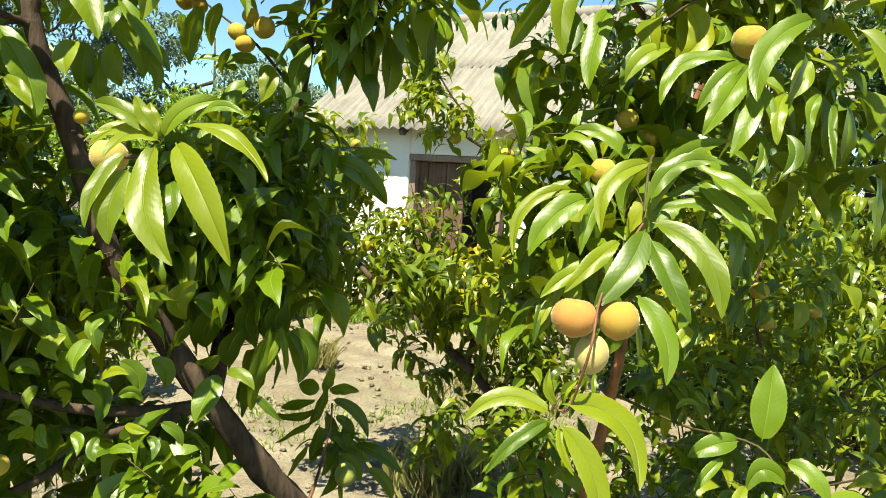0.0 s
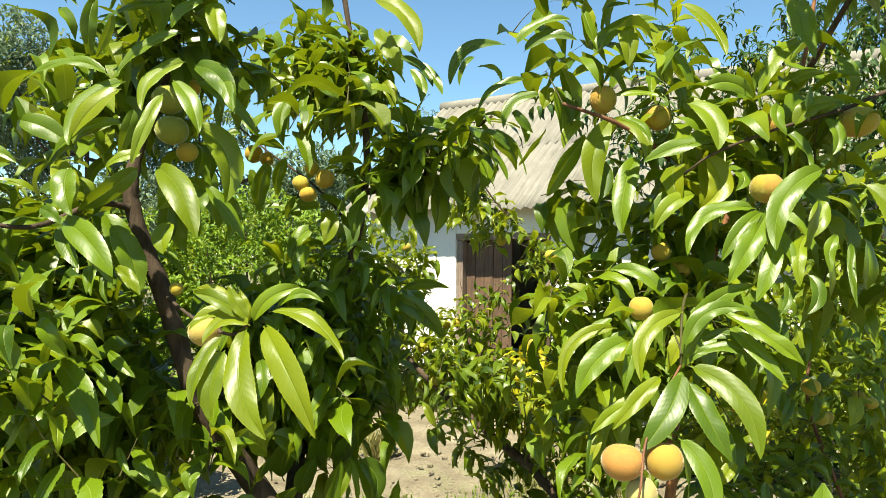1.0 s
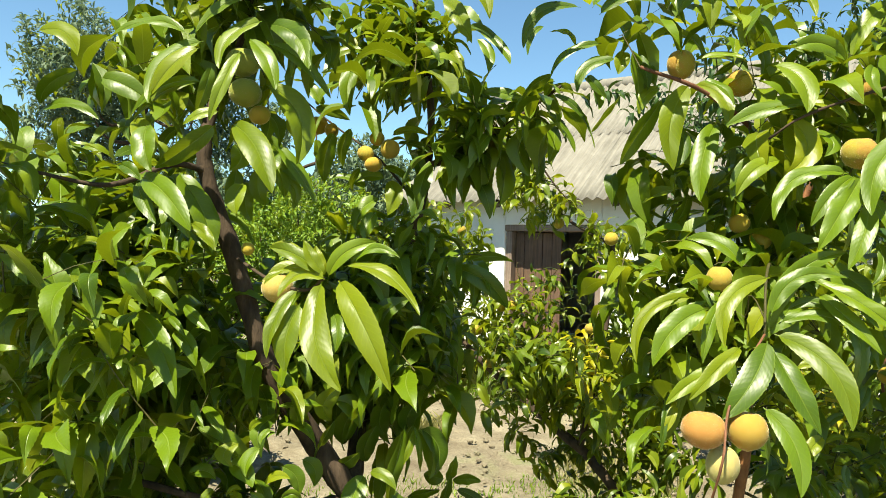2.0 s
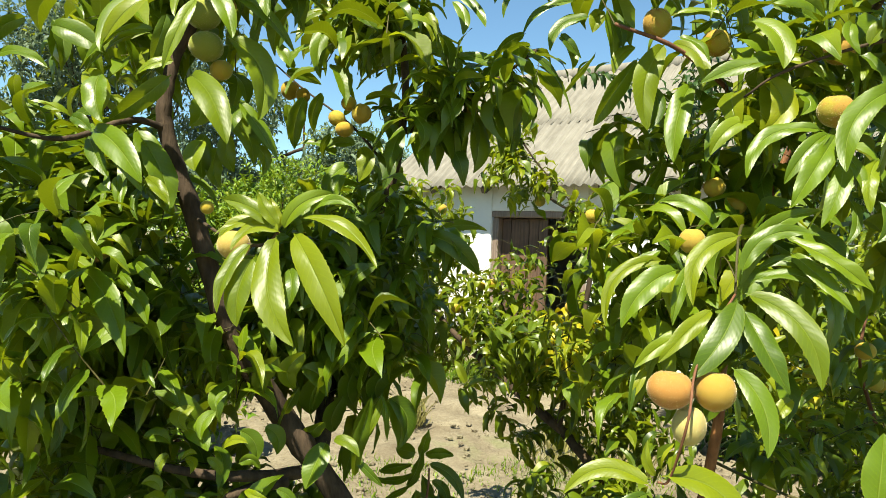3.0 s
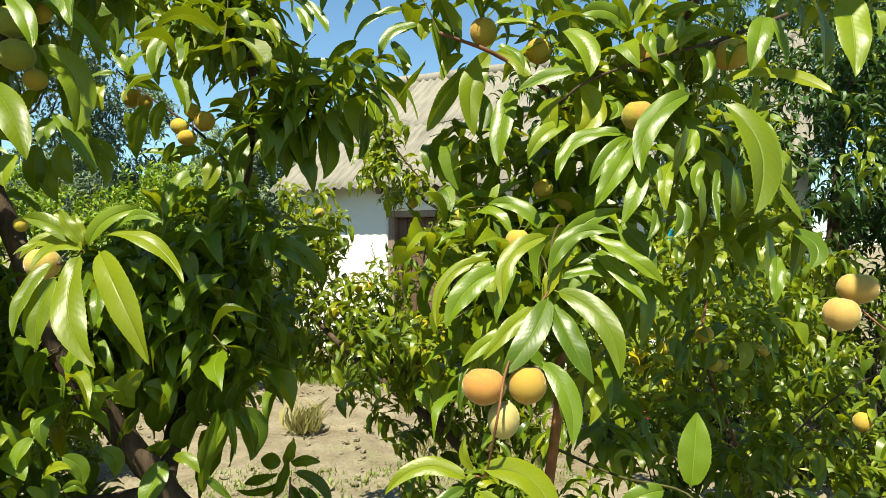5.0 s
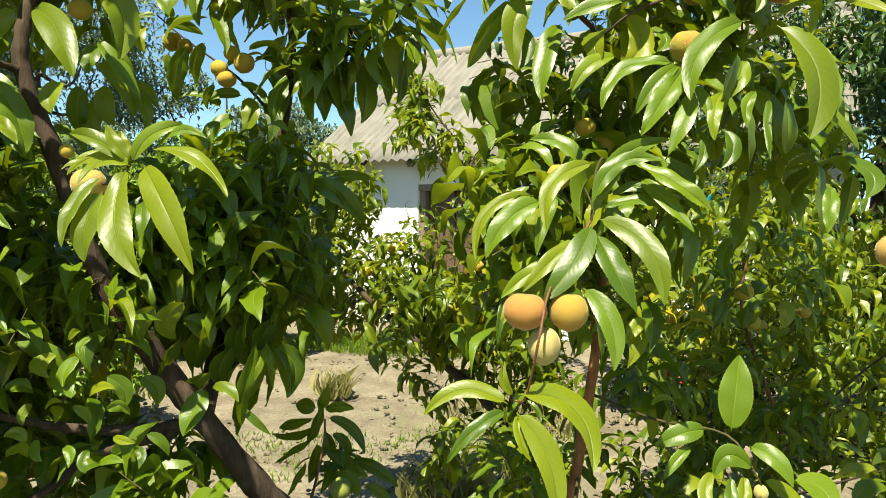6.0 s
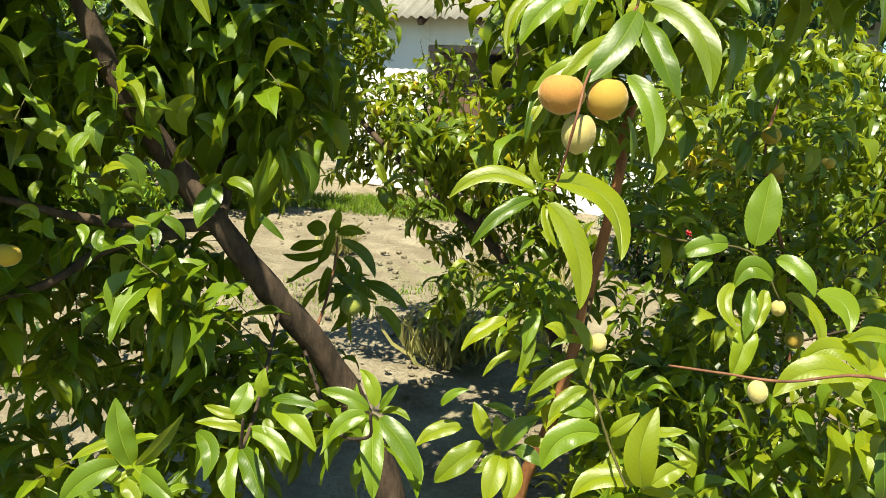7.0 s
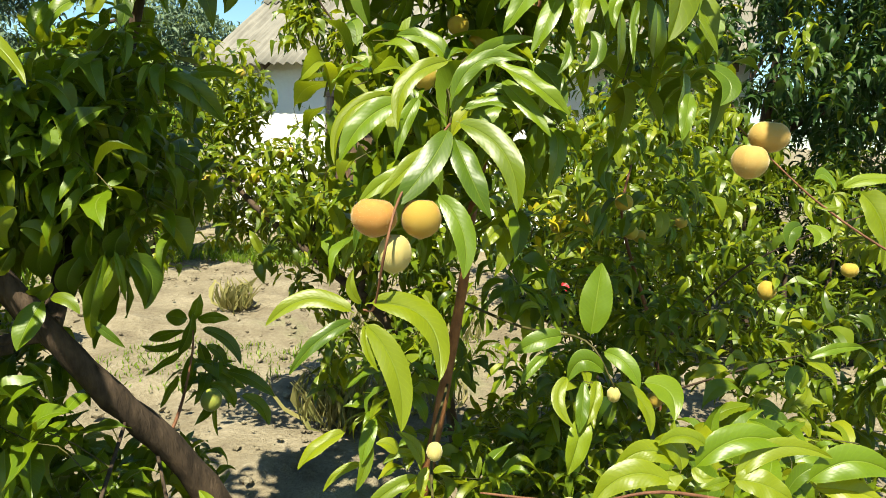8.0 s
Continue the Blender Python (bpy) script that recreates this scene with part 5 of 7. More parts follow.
right_tree.shoots([(0.474, 1.253, 1.611), (0.561, 1.574, 1.623), (0.861, 1.586, 1.662), (0.733, 1.385, 1.671), (0.802, 1.445, 1.671), (0.542, 1.473, 1.693), (0.721, 1.584, 1.713), (0.403, 1.402, 1.713), (0.703, 1.404, 1.711), (0.353, 1.341, 1.713), (0.274, 1.301, 1.723), (0.484, 1.292, 1.722), (0.373, 1.461, 1.734), (0.273, 1.411, 1.744), (0.404, 1.251, 1.762), (0.733, 1.374, 1.781), (0.283, 1.500, 1.794), (0.713, 1.463, 1.802), (0.744, 1.324, 1.811), (0.382, 1.571, 1.824), (0.584, 1.282, 1.821), (0.693, 1.513, 1.842), (0.555, 1.242, 1.861), (0.425, 1.281, 1.882), (0.422, 1.580, 1.894)], each=1, young=0.25, n=11, size=0.14, droop=0.8)
right_tree.shoots([(0.435, 1.211, 1.821), (0.475, 1.261, 1.831), (0.395, 1.180, 1.861), (0.415, 1.251, 1.872), (0.595, 1.222, 1.890), (0.605, 1.292, 1.901), (0.476, 1.200, 1.941), (0.425, 1.220, 1.951), (0.635, 1.262, 1.951), (0.546, 1.221, 1.961)], each=1, young=0.3, n=9, size=0.12, length=0.1, droop=0.7)
right_tree.shoots([(0.140, 1.463, 1.315), (0.131, 1.433, 1.324), (0.131, 1.383, 1.354), (0.091, 1.462, 1.365)], each=1, young=1.0, n=8, size=0.085, length=0.08)
right_tree.shoots([(0.529, 1.558, 1.104), (0.280, 1.544, 1.295), (0.240, 1.494, 1.344), (0.360, 1.544, 1.344), (0.281, 1.364, 1.353), (0.352, 1.384, 1.413), (0.292, 1.283, 1.422), (0.243, 1.273, 1.443), (0.321, 1.473, 1.454), (0.384, 1.163, 1.501), (0.323, 1.233, 1.502), (0.342, 1.333, 1.513), (0.392, 1.373, 1.513), (0.341, 1.523, 1.524), (0.261, 1.502, 1.544), (0.294, 1.212, 1.552), (0.352, 1.463, 1.554), (0.393, 1.253, 1.562), (0.393, 1.353, 1.573), (0.303, 1.322, 1.573)], n=9, size=0.13)
right_tree.shoots([(0.172, 1.342, 1.524), (0.164, 1.161, 1.552), (0.253, 1.342, 1.583), (0.203, 1.281, 1.583), (0.193, 1.381, 1.614), (0.163, 1.291, 1.623), (0.233, 1.351, 1.693), (0.234, 1.270, 1.753), (0.253, 1.410, 1.754)], each=1, young=0.2, n=11, size=0.12, droop=0.8)
right_tree.shoots([(0.346, 1.560, 0.644), (0.247, 1.509, 0.694), (0.278, 1.349, 0.723), (0.287, 1.509, 0.764), (0.187, 1.628, 0.796), (0.197, 1.528, 0.795), (0.288, 1.488, 0.884), (0.187, 1.657, 0.906), (0.188, 1.587, 0.935), (0.248, 1.547, 0.945)], each=1, young=0.5, n=10, size=0.095, length=0.1)
right_tree.shoots([(0.369, 1.072, 0.460), (0.368, 1.292, 0.472), (0.340, 1.011, 0.540), (0.499, 1.162, 0.570), (0.350, 1.080, 0.660), (0.379, 1.240, 0.692)], young=0.35, n=14, size=0.12, droop=0.5)
right_tree.shoots([(0.887, 1.336, 0.450), (0.677, 1.374, 0.451), (1.478, 1.320, 0.497), (0.958, 1.395, 0.600), (0.839, 1.214, 0.609), (0.939, 1.155, 0.608), (0.470, 1.051, 0.660), (0.839, 1.314, 0.690), (0.870, 1.144, 0.698), (1.400, 1.227, 0.776), (0.861, 1.063, 0.808), (0.860, 1.272, 0.840), (1.041, 1.164, 0.858), (0.882, 1.042, 0.958)], young=0.4, n=14, size=0.12, droop=0.5)
# rosette over the three peaches
right_tree.sprig([
    ((0.289, 0.964, 1.457), (0.215, 0.904, 1.352), 0.043, -0.06, "w"),
    ((0.298, 0.964, 1.467), (0.377, 0.889, 1.350), 0.041, -0.16, "w"),
    ((0.297, 0.963, 1.445), (0.345, 0.908, 1.338), 0.041, 0.04, "g"),
    ((0.290, 0.964, 1.549), (0.217, 0.911, 1.450), 0.030, 0.19, "w"),
    ((0.294, 0.979, 1.472), (0.411, 1.009, 1.590), 0.031, -0.20, "w"),
    ((0.292, 0.961, 1.494), (0.395, 0.962, 1.552), 0.027, -0.31, "g"),
    ((0.346, 0.959, 1.548), (0.447, 0.916, 1.478), 0.030, 0.01, "g"),
    ((0.362, 0.980, 1.528), (0.423, 0.917, 1.450), 0.027, -0.01, "w"),
    ((0.306, 0.972, 1.482), (0.426, 0.939, 1.451), 0.023, -0.21, "g"),
    ((0.320, 0.982, 1.501), (0.387, 0.968, 1.495), 0.018, -0.21, "w"),
    ((0.272, 0.918, 1.369), (0.306, 0.864, 1.264), 0.036, -0.14, "g"),
])
# rosette over the three peaches
right_tree.sprig([
    ((0.374, 0.980, 1.319), (0.344, 0.961, 1.286), 0.023, 0.05, "y"),
])
# shoots round the rosette
right_tree.sprig([
    ((0.430, 1.084, 1.560), (0.472, 1.034, 1.495), 0.036, -0.08, "w"),
    ((0.306, 1.167, 1.557), (0.216, 1.197, 1.609), 0.034, 0.18, "w"),
    ((0.220, 1.136, 1.506), (0.123, 1.101, 1.395), 0.025, 0.27, "y"),
    ((0.224, 1.050, 1.494), (0.137, 1.015, 1.403), 0.045, 0.15, "g"),
    ((0.261, 1.070, 1.402), (0.163, 1.046, 1.339), 0.028, 0.05, "g"),
    ((0.282, 1.073, 1.434), (0.196, 1.032, 1.351), 0.030, 0.00, "w"),
    ((0.253, 1.089, 1.504), (0.218, 1.048, 1.407), 0.024, 0.08, "g"),
    ((0.200, 1.090, 1.429), (0.160, 1.092, 1.256), 0.020, 0.07, "d"),
    ((0.175, 1.090, 1.354), (0.158, 1.048, 1.264), 0.014, 0.06, "g"),
    ((0.183, 1.076, 1.343), (0.160, 1.051, 1.288), 0.016, -0.07, "y"),
    ((0.315, 1.084, 1.316), (0.331, 1.090, 1.224), 0.022, -0.08, "d"),
])
# shoots round the rosette
right_tree.sprig([
    ((0.694, 1.507, 1.480), (0.683, 1.461, 1.408), 0.035, -0.14, "w"),
])
# upper right sprays
right_tree.sprig([
    ((0.531, 1.043, 1.778), (0.431, 0.978, 1.643), 0.042, 0.18, "w"),
    ((0.426, 1.048, 1.712), (0.310, 1.020, 1.635), 0.029, 0.24, "w"),
    ((0.431, 1.041, 1.707), (0.360, 1.011, 1.627), 0.027, 0.05, "g"),
    ((0.442, 1.044, 1.707), (0.362, 0.985, 1.591), 0.040, 0.01, "w"),
    ((0.456, 1.044, 1.677), (0.470, 1.012, 1.615), 0.023, -0.04, "g"),
    ((0.449, 1.034, 1.663), (0.402, 0.980, 1.564), 0.032, -0.04, "w"),
    ((0.469, 1.050, 1.609), (0.451, 1.018, 1.541), 0.017, -0.12, "g"),
    ((0.505, 1.051, 1.671), (0.477, 1.004, 1.588), 0.025, 0.11, "w"),
    ((0.498, 1.030, 1.608), (0.485, 0.999, 1.546), 0.028, -0.17, "g"),
    ((0.555, 1.051, 1.672), (0.533, 1.023, 1.611), 0.021, 0.12, "g"),
    ((0.576, 1.051, 1.659), (0.555, 0.989, 1.557), 0.013, 0.04, "w"),
])
# upper right sprays
right_tree.sprig([
    ((0.521, 1.044, 1.730), (0.496, 1.050, 1.631), 0.042, 0.14, "d"),
])
# behind the sprays
right_tree.sprig([
    ((0.554, 1.109, 1.733), (0.520, 1.079, 1.663), 0.036, -0.04, "g"),
    ((0.570, 1.130, 1.741), (0.611, 1.098, 1.685), 0.016, -0.16, "g"),
    ((0.625, 1.111, 1.671), (0.633, 1.118, 1.580), 0.050, 0.11, "d"),
    ((0.573, 1.131, 1.662), (0.579, 1.137, 1.560), 0.045, 0.09, "d"),
    ((0.463, 1.124, 1.659), (0.436, 1.131, 1.565), 0.041, 0.14, "d"),
    ((0.376, 1.189, 1.816), (0.365, 1.155, 1.719), 0.054, -0.16, "y"),
    ((0.372, 1.192, 1.787), (0.324, 1.182, 1.772), 0.017, 0.05, "y"),
    ((0.376, 1.203, 1.752), (0.287, 1.177, 1.677), 0.037, 0.16, "g"),
    ((0.705, 1.502, 1.432), (0.663, 1.460, 1.360), 0.038, 0.10, "w"),
    ((0.302, 1.306, 1.694), (0.275, 1.311, 1.574), 0.048, 0.07, "d"),
    ((0.238, 1.310, 1.704), (0.188, 1.317, 1.604), 0.043, -0.07, "d"),
])
# shoots with the high fruit
right_tree.sprig([
    ((0.223, 1.243, 1.898), (0.190, 1.192, 1.731), 0.050, 0.12, "y"),
    ((0.229, 1.238, 1.897), (0.278, 1.182, 1.806), 0.034, -0.17, "w"),
    ((0.289, 1.260, 1.835), (0.387, 1.251, 1.862), 0.025, -0.10, "g"),
    ((0.272, 1.238, 1.825), (0.231, 1.163, 1.673), 0.045, 0.05, "w"),
    ((0.364, 1.259, 1.938), (0.405, 1.199, 1.839), 0.053, -0.06, "w"),
    ((0.412, 1.241, 1.863), (0.499, 1.194, 1.802), 0.029, -0.17, "w"),
    ((0.545, 1.257, 1.885), (0.569, 1.218, 1.798), 0.039, -0.04, "g"),
    ((0.176, 1.257, 1.875), (0.102, 1.262, 1.750), 0.042, 0.08, "d"),
    ((0.100, 1.259, 1.886), (0.047, 1.267, 1.812), 0.016, 0.10, "d"),
    ((0.089, 1.251, 1.949), (0.016, 1.226, 1.878), 0.026, 0.22, "g"),
    ((0.060, 1.259, 1.981), (-0.035, 1.236, 1.910), 0.021, 0.16, "g"),
])
# shoots with the high fruit
right_tree.sprig([
    ((0.118, 1.243, 1.965), (0.129, 1.249, 1.871), 0.041, 0.04, "d"),
])
# more leaves between the high fruit
right_tree.sprig([
    ((0.124, 1.264, 1.961), (0.144, 1.220, 1.882), 0.026, -0.08, "w"),
    ((0.233, 1.256, 1.947), (0.324, 1.237, 1.937), 0.025, -0.18, "g"),
    ((0.223, 1.269, 2.001), (0.254, 1.276, 1.919), 0.040, -0.10, "d"),
    ((0.310, 1.267, 1.947), (0.269, 1.277, 1.922), 0.019, 0.07, "d"),
    ((0.336, 1.259, 1.982), (0.352, 1.266, 1.907), 0.046, -0.18, "d"),
    ((0.173, 1.261, 1.897), (0.132, 1.237, 1.841), 0.028, 0.14, "g"),
    ((0.035, 1.249, 1.919), (0.074, 1.257, 1.874), 0.023, 0.06, "d"),
    ((0.195, 1.249, 1.821), (0.196, 1.213, 1.737), 0.030, -0.16, "g"),
    ((0.419, 1.262, 1.942), (0.418, 1.231, 1.871), 0.030, -0.17, "g"),
    ((0.479, 1.260, 1.962), (0.406, 1.274, 1.982), 0.032, 0.04, "d"),
    ((0.528, 1.269, 1.944), (0.514, 1.281, 2.011), 0.030, -0.26, "g"),
])
# above the pair of fruit
right_tree.sprig([
    ((0.558, 0.963, 1.778), (0.705, 0.936, 1.752), 0.037, -0.24, "y"),
    ((0.540, 0.951, 1.745), (0.564, 0.894, 1.578), 0.066, -0.14, "y"),
    ((0.605, 0.957, 1.873), (0.565, 0.911, 1.781), 0.037, -0.00, "w"),
    ((0.618, 0.966, 1.876), (0.628, 0.931, 1.798), 0.018, -0.00, "g"),
    ((0.729, 0.961, 1.905), (0.700, 0.887, 1.768), 0.052, -0.02, "w"),
    ((0.738, 1.088, 1.950), (0.770, 1.092, 1.828), 0.062, 0.13, "d"),
    ((0.604, 0.968, 1.722), (0.603, 0.902, 1.613), 0.033, 0.02, "w"),
    ((0.597, 0.968, 1.780), (0.578, 0.938, 1.715), 0.013, -0.01, "g"),
    ((0.641, 0.950, 1.556), (0.655, 0.919, 1.501), 0.038, -0.41, "g"),
    ((0.629, 0.961, 1.520), (0.606, 0.919, 1.452), 0.024, 0.01, "w"),
    ((0.675, 1.097, 1.565), (0.688, 1.101, 1.440), 0.052, 0.09, "d"),
])
# above the pair of fruit
right_tree.sprig([
    ((0.613, 0.967, 1.637), (0.653, 0.935, 1.569), 0.026, 0.08, "y"),
])
# against the sky
right_tree.sprig([
    ((0.018, 1.215, 2.036), (-0.086, 1.189, 1.953), 0.026, 0.22, "g"),
    ((0.039, 1.214, 2.035), (0.141, 1.211, 2.082), 0.028, -0.19, "g"),
    ((0.053, 1.220, 2.023), (0.153, 1.208, 2.041), 0.031, -0.16, "g"),
    ((0.164, 1.231, 2.109), (0.214, 1.236, 2.000), 0.033, 0.11, "d"),
    ((0.186, 1.210, 2.010), (0.304, 1.213, 2.080), 0.039, -0.18, "g"),
    ((0.245, 1.211, 2.070), (0.243, 1.179, 1.981), 0.039, -0.00, "y"),
    ((0.344, 1.223, 2.113), (0.416, 1.173, 1.999), 0.039, -0.14, "g"),
    ((0.562, 1.229, 2.121), (0.564, 1.156, 1.987), 0.050, 0.06, "w"),
    ((0.568, 1.220, 2.039), (0.480, 1.184, 1.930), 0.034, 0.14, "g"),
    ((0.328, 1.218, 2.016), (0.365, 1.225, 1.931), 0.046, -0.09, "d"),
    ((0.528, 1.229, 1.938), (0.611, 1.224, 1.978), 0.030, -0.11, "y"),
])
# against the sky
right_tree.sprig([
    ((0.397, 1.227, 1.960), (0.488, 1.235, 1.927), 0.025, -0.06, "d"),
])
# small leaves by the roof
right_tree.sprig([
    ((0.236, 1.270, 1.984), (0.149, 1.267, 1.983), 0.034, 0.32, "g"),
    ((0.108, 1.289, 1.990), (0.164, 1.303, 2.036), 0.025, -0.14, "d"),
    ((0.078, 1.273, 1.953), (0.012, 1.253, 1.903), 0.029, 0.14, "g"),
    ((-0.031, 1.275, 1.926), (-0.092, 1.285, 1.874), 0.030, 0.26, "d"),
    ((0.030, 1.288, 1.923), (0.059, 1.254, 1.852), 0.022, -0.17, "g"),
    ((-0.031, 1.278, 1.887), (0.045, 1.285, 1.817), 0.016, -0.14, "d"),
    ((0.342, 1.287, 2.032), (0.346, 1.259, 1.961), 0.036, 0.23, "y"),
    ((0.106, 1.272, 1.969), (0.092, 1.248, 1.919), 0.032, 0.03, "g"),
    ((-0.038, 1.289, 2.015), (0.012, 1.267, 1.978), 0.015, -0.19, "y"),
    ((0.139, 1.272, 1.946), (0.139, 1.241, 1.889), 0.027, -0.19, "w"),
])
# tuft under the three peaches
right_tree.sprig([
    ((0.166, 0.877, 1.213), (0.053, 0.869, 1.196), 0.029, 0.24, "y"),
    ((0.165, 0.885, 1.201), (0.085, 0.854, 1.136), 0.021, 0.06, "w"),
    ((0.179, 0.881, 1.200), (0.230, 0.828, 1.070), 0.039, -0.11, "y"),
    ((0.181, 0.886, 1.224), (0.278, 0.842, 1.134), 0.051, -0.28, "y"),
    ((0.175, 0.895, 1.221), (0.163, 0.898, 1.268), 0.015, -0.17, "y"),
    ((0.181, 0.890, 1.195), (0.199, 0.862, 1.139), 0.015, 0.10, "y"),
    ((0.153, 0.988, 0.999), (0.084, 0.964, 0.950), 0.029, 0.07, "y"),
    ((0.184, 0.995, 0.999), (0.170, 0.955, 0.920), 0.021, -0.11, "y"),
    ((0.180, 1.001, 0.941), (0.120, 0.981, 0.905), 0.014, 0.11, "y"),
    ((0.197, 1.000, 1.017), (0.178, 0.959, 0.960), 0.025, 0.01, "w"),
    ((0.263, 0.905, 0.984), (0.226, 0.912, 1.034), 0.019, 0.09, "y"),
])
# tuft under the three peaches
right_tree.sprig([
    ((0.259, 0.900, 0.973), (0.180, 0.876, 0.924), 0.023, 0.06, "y"),
])
# on the low side twig
right_tree.sprig([
    ((0.229, 0.910, 1.001), (0.198, 0.906, 1.018), 0.023, 0.09, "y"),
    ((0.259, 0.914, 0.993), (0.209, 0.905, 0.988), 0.014, 0.20, "y"),
    ((0.275, 0.928, 0.972), (0.267, 0.903, 0.936), 0.018, 0.09, "y"),
    ((0.281, 0.917, 0.968), (0.312, 0.905, 0.976), 0.012, -0.14, "y"),
    ((0.275, 0.866, 0.909), (0.211, 0.862, 0.913), 0.034, 0.13, "g"),
    ((0.262, 0.872, 0.943), (0.208, 0.848, 0.902), 0.024, 0.13, "y"),
    ((0.271, 0.863, 0.906), (0.221, 0.852, 0.880), 0.024, 0.16, "w"),
    ((0.273, 0.804, 0.911), (0.196, 0.782, 0.867), 0.040, 0.23, "g"),
    ((0.335, 0.803, 0.838), (0.345, 0.824, 0.947), 0.047, -0.11, "y"),
    ((0.340, 0.796, 0.847), (0.394, 0.811, 0.877), 0.027, -0.08, "y"),
    ((0.328, 0.810, 0.839), (0.239, 0.798, 0.818), 0.036, 0.19, "y"),
])
# round the low twig
right_tree.sprig([
    ((0.286, 0.819, 0.904), (0.320, 0.816, 0.940), 0.020, 0.02, "y"),
    ((0.303, 0.830, 0.879), (0.313, 0.835, 0.926), 0.023, -0.09, "y"),
    ((0.336, 0.815, 0.914), (0.380, 0.803, 0.925), 0.016, 0.05, "y"),
    ((0.339, 0.829, 0.879), (0.374, 0.811, 0.874), 0.015, -0.18, "g"),
    ((0.283, 0.827, 0.850), (0.304, 0.814, 0.854), 0.018, -0.52, "y"),
    ((0.334, 0.823, 0.824), (0.386, 0.806, 0.820), 0.022, -0.09, "y"),
    ((0.142, 1.099, 0.737), (0.114, 1.129, 0.795), 0.033, -0.00, "y"),
    ((0.187, 1.091, 0.786), (0.130, 1.093, 0.806), 0.017, 0.13, "g"),
    ((0.139, 1.107, 0.727), (0.054, 1.069, 0.665), 0.049, 0.02, "y"),
    ((0.098, 1.097, 0.758), (0.016, 1.079, 0.724), 0.033, 0.10, "y"),
    ((0.166, 1.104, 0.720), (0.122, 1.080, 0.683), 0.024, -0.05, "y"),
])
# low leaves by the stem
right_tree.sprig([
    ((0.169, 1.071, 0.733), (0.152, 1.085, 0.794), 0.030, 0.01, "y"),
    ((0.169, 1.070, 0.733), (0.229, 1.078, 0.800), 0.036, -0.15, "g"),
    ((0.165, 1.071, 0.727), (0.142, 1.016, 0.665), 0.043, -0.03, "y"),
    ((0.174, 1.087, 0.719), (0.175, 1.029, 0.660), 0.044, -0.11, "y"),
    ((0.188, 1.072, 0.739), (0.233, 1.047, 0.724), 0.028, -0.11, "w"),
    ((0.204, 1.090, 0.742), (0.243, 1.071, 0.737), 0.024, -0.25, "y"),
    ((0.057, 1.077, 0.805), (0.103, 1.075, 0.841), 0.017, -0.11, "g"),
])
# spray beside the stem
right_tree.sprig([
    ((0.571, 1.052, 1.072), (0.508, 1.052, 1.056), 0.039, 0.70, "w"),
    ((0.561, 1.046, 1.111), (0.610, 1.001, 1.064), 0.033, -0.14, "w"),
    ((0.509, 1.053, 1.067), (0.509, 0.998, 0.999), 0.024, 0.22, "w"),
    ((0.535, 1.040, 1.007), (0.503, 0.998, 0.922), 0.043, -0.01, "g"),
    ((0.534, 1.048, 1.061), (0.520, 1.009, 0.987), 0.024, -0.02, "g"),
    ((0.559, 1.060, 1.059), (0.530, 1.015, 0.995), 0.026, -0.06, "y"),
    ((0.629, 1.042, 1.060), (0.674, 1.006, 1.009), 0.057, -0.23, "g"),
    ((0.587, 1.054, 1.054), (0.641, 1.015, 0.979), 0.028, -0.20, "y"),
    ((0.574, 1.156, 1.104), (0.595, 1.186, 1.232), 0.062, -0.02, "w"),
    ((0.508, 1.095, 1.122), (0.426, 1.089, 1.092), 0.038, 0.08, "w"),
    ((0.483, 1.089, 1.093), (0.433, 1.063, 1.047), 0.020, 0.05, "w"),
])
# nearest low leaves
right_tree.sprig([
    ((0.588, 0.808, 1.008), (0.481, 0.807, 0.979), 0.041, 0.18, "y"),
    ((0.604, 0.831, 1.020), (0.512, 0.825, 1.015), 0.032, 0.23, "y"),
    ((0.608, 0.828, 1.013), (0.568, 0.833, 1.057), 0.042, 0.18, "y"),
    ((0.638, 0.827, 1.050), (0.569, 0.822, 1.053), 0.025, 0.17, "y"),
    ((0.611, 0.827, 1.010), (0.598, 0.804, 0.974), 0.050, 0.31, "y"),
    ((0.626, 0.831, 1.015), (0.760, 0.831, 1.048), 0.044, -0.19, "w"),
    ((0.615, 0.812, 1.029), (0.638, 0.797, 1.021), 0.018, 0.24, "w"),
    ((0.680, 0.822, 1.004), (0.808, 0.811, 1.040), 0.028, -0.18, "y"),
    ((0.676, 0.820, 1.005), (0.747, 0.792, 0.989), 0.042, -0.05, "y"),
    ((0.783, 0.822, 0.999), (0.903, 0.805, 1.013), 0.049, -0.19, "w"),
    ((0.801, 0.831, 0.986), (0.889, 0.807, 0.976), 0.038, -0.08, "y"),
])
# nearest low leaves
right_tree.sprig([
    ((0.676, 0.826, 1.002), (0.621, 0.815, 0.991), 0.017, 0.02, "y"),
])
# leaves by the fruit twig
right_tree.sprig([
    ((0.981, 1.211, 1.306), (0.947, 1.186, 1.258), 0.035, 0.25, "g"),
    ((0.970, 1.191, 1.308), (0.976, 1.166, 1.273), 0.039, -0.29, "g"),
    ((0.910, 1.024, 1.383), (0.870, 1.023, 1.401), 0.035, 0.29, "g"),
    ((0.907, 1.024, 1.378), (0.891, 0.995, 1.313), 0.023, -0.06, "y"),
    ((0.920, 1.026, 1.387), (1.015, 1.011, 1.399), 0.024, -0.10, "g"),
    ((0.947, 1.023, 1.384), (0.966, 0.974, 1.265), 0.057, -0.10, "y"),
    ((0.886, 1.028, 1.373), (0.868, 1.007, 1.334), 0.014, 0.27, "y"),
    ((0.870, 1.015, 1.360), (0.907, 1.002, 1.360), 0.012, 0.12, "y"),
])
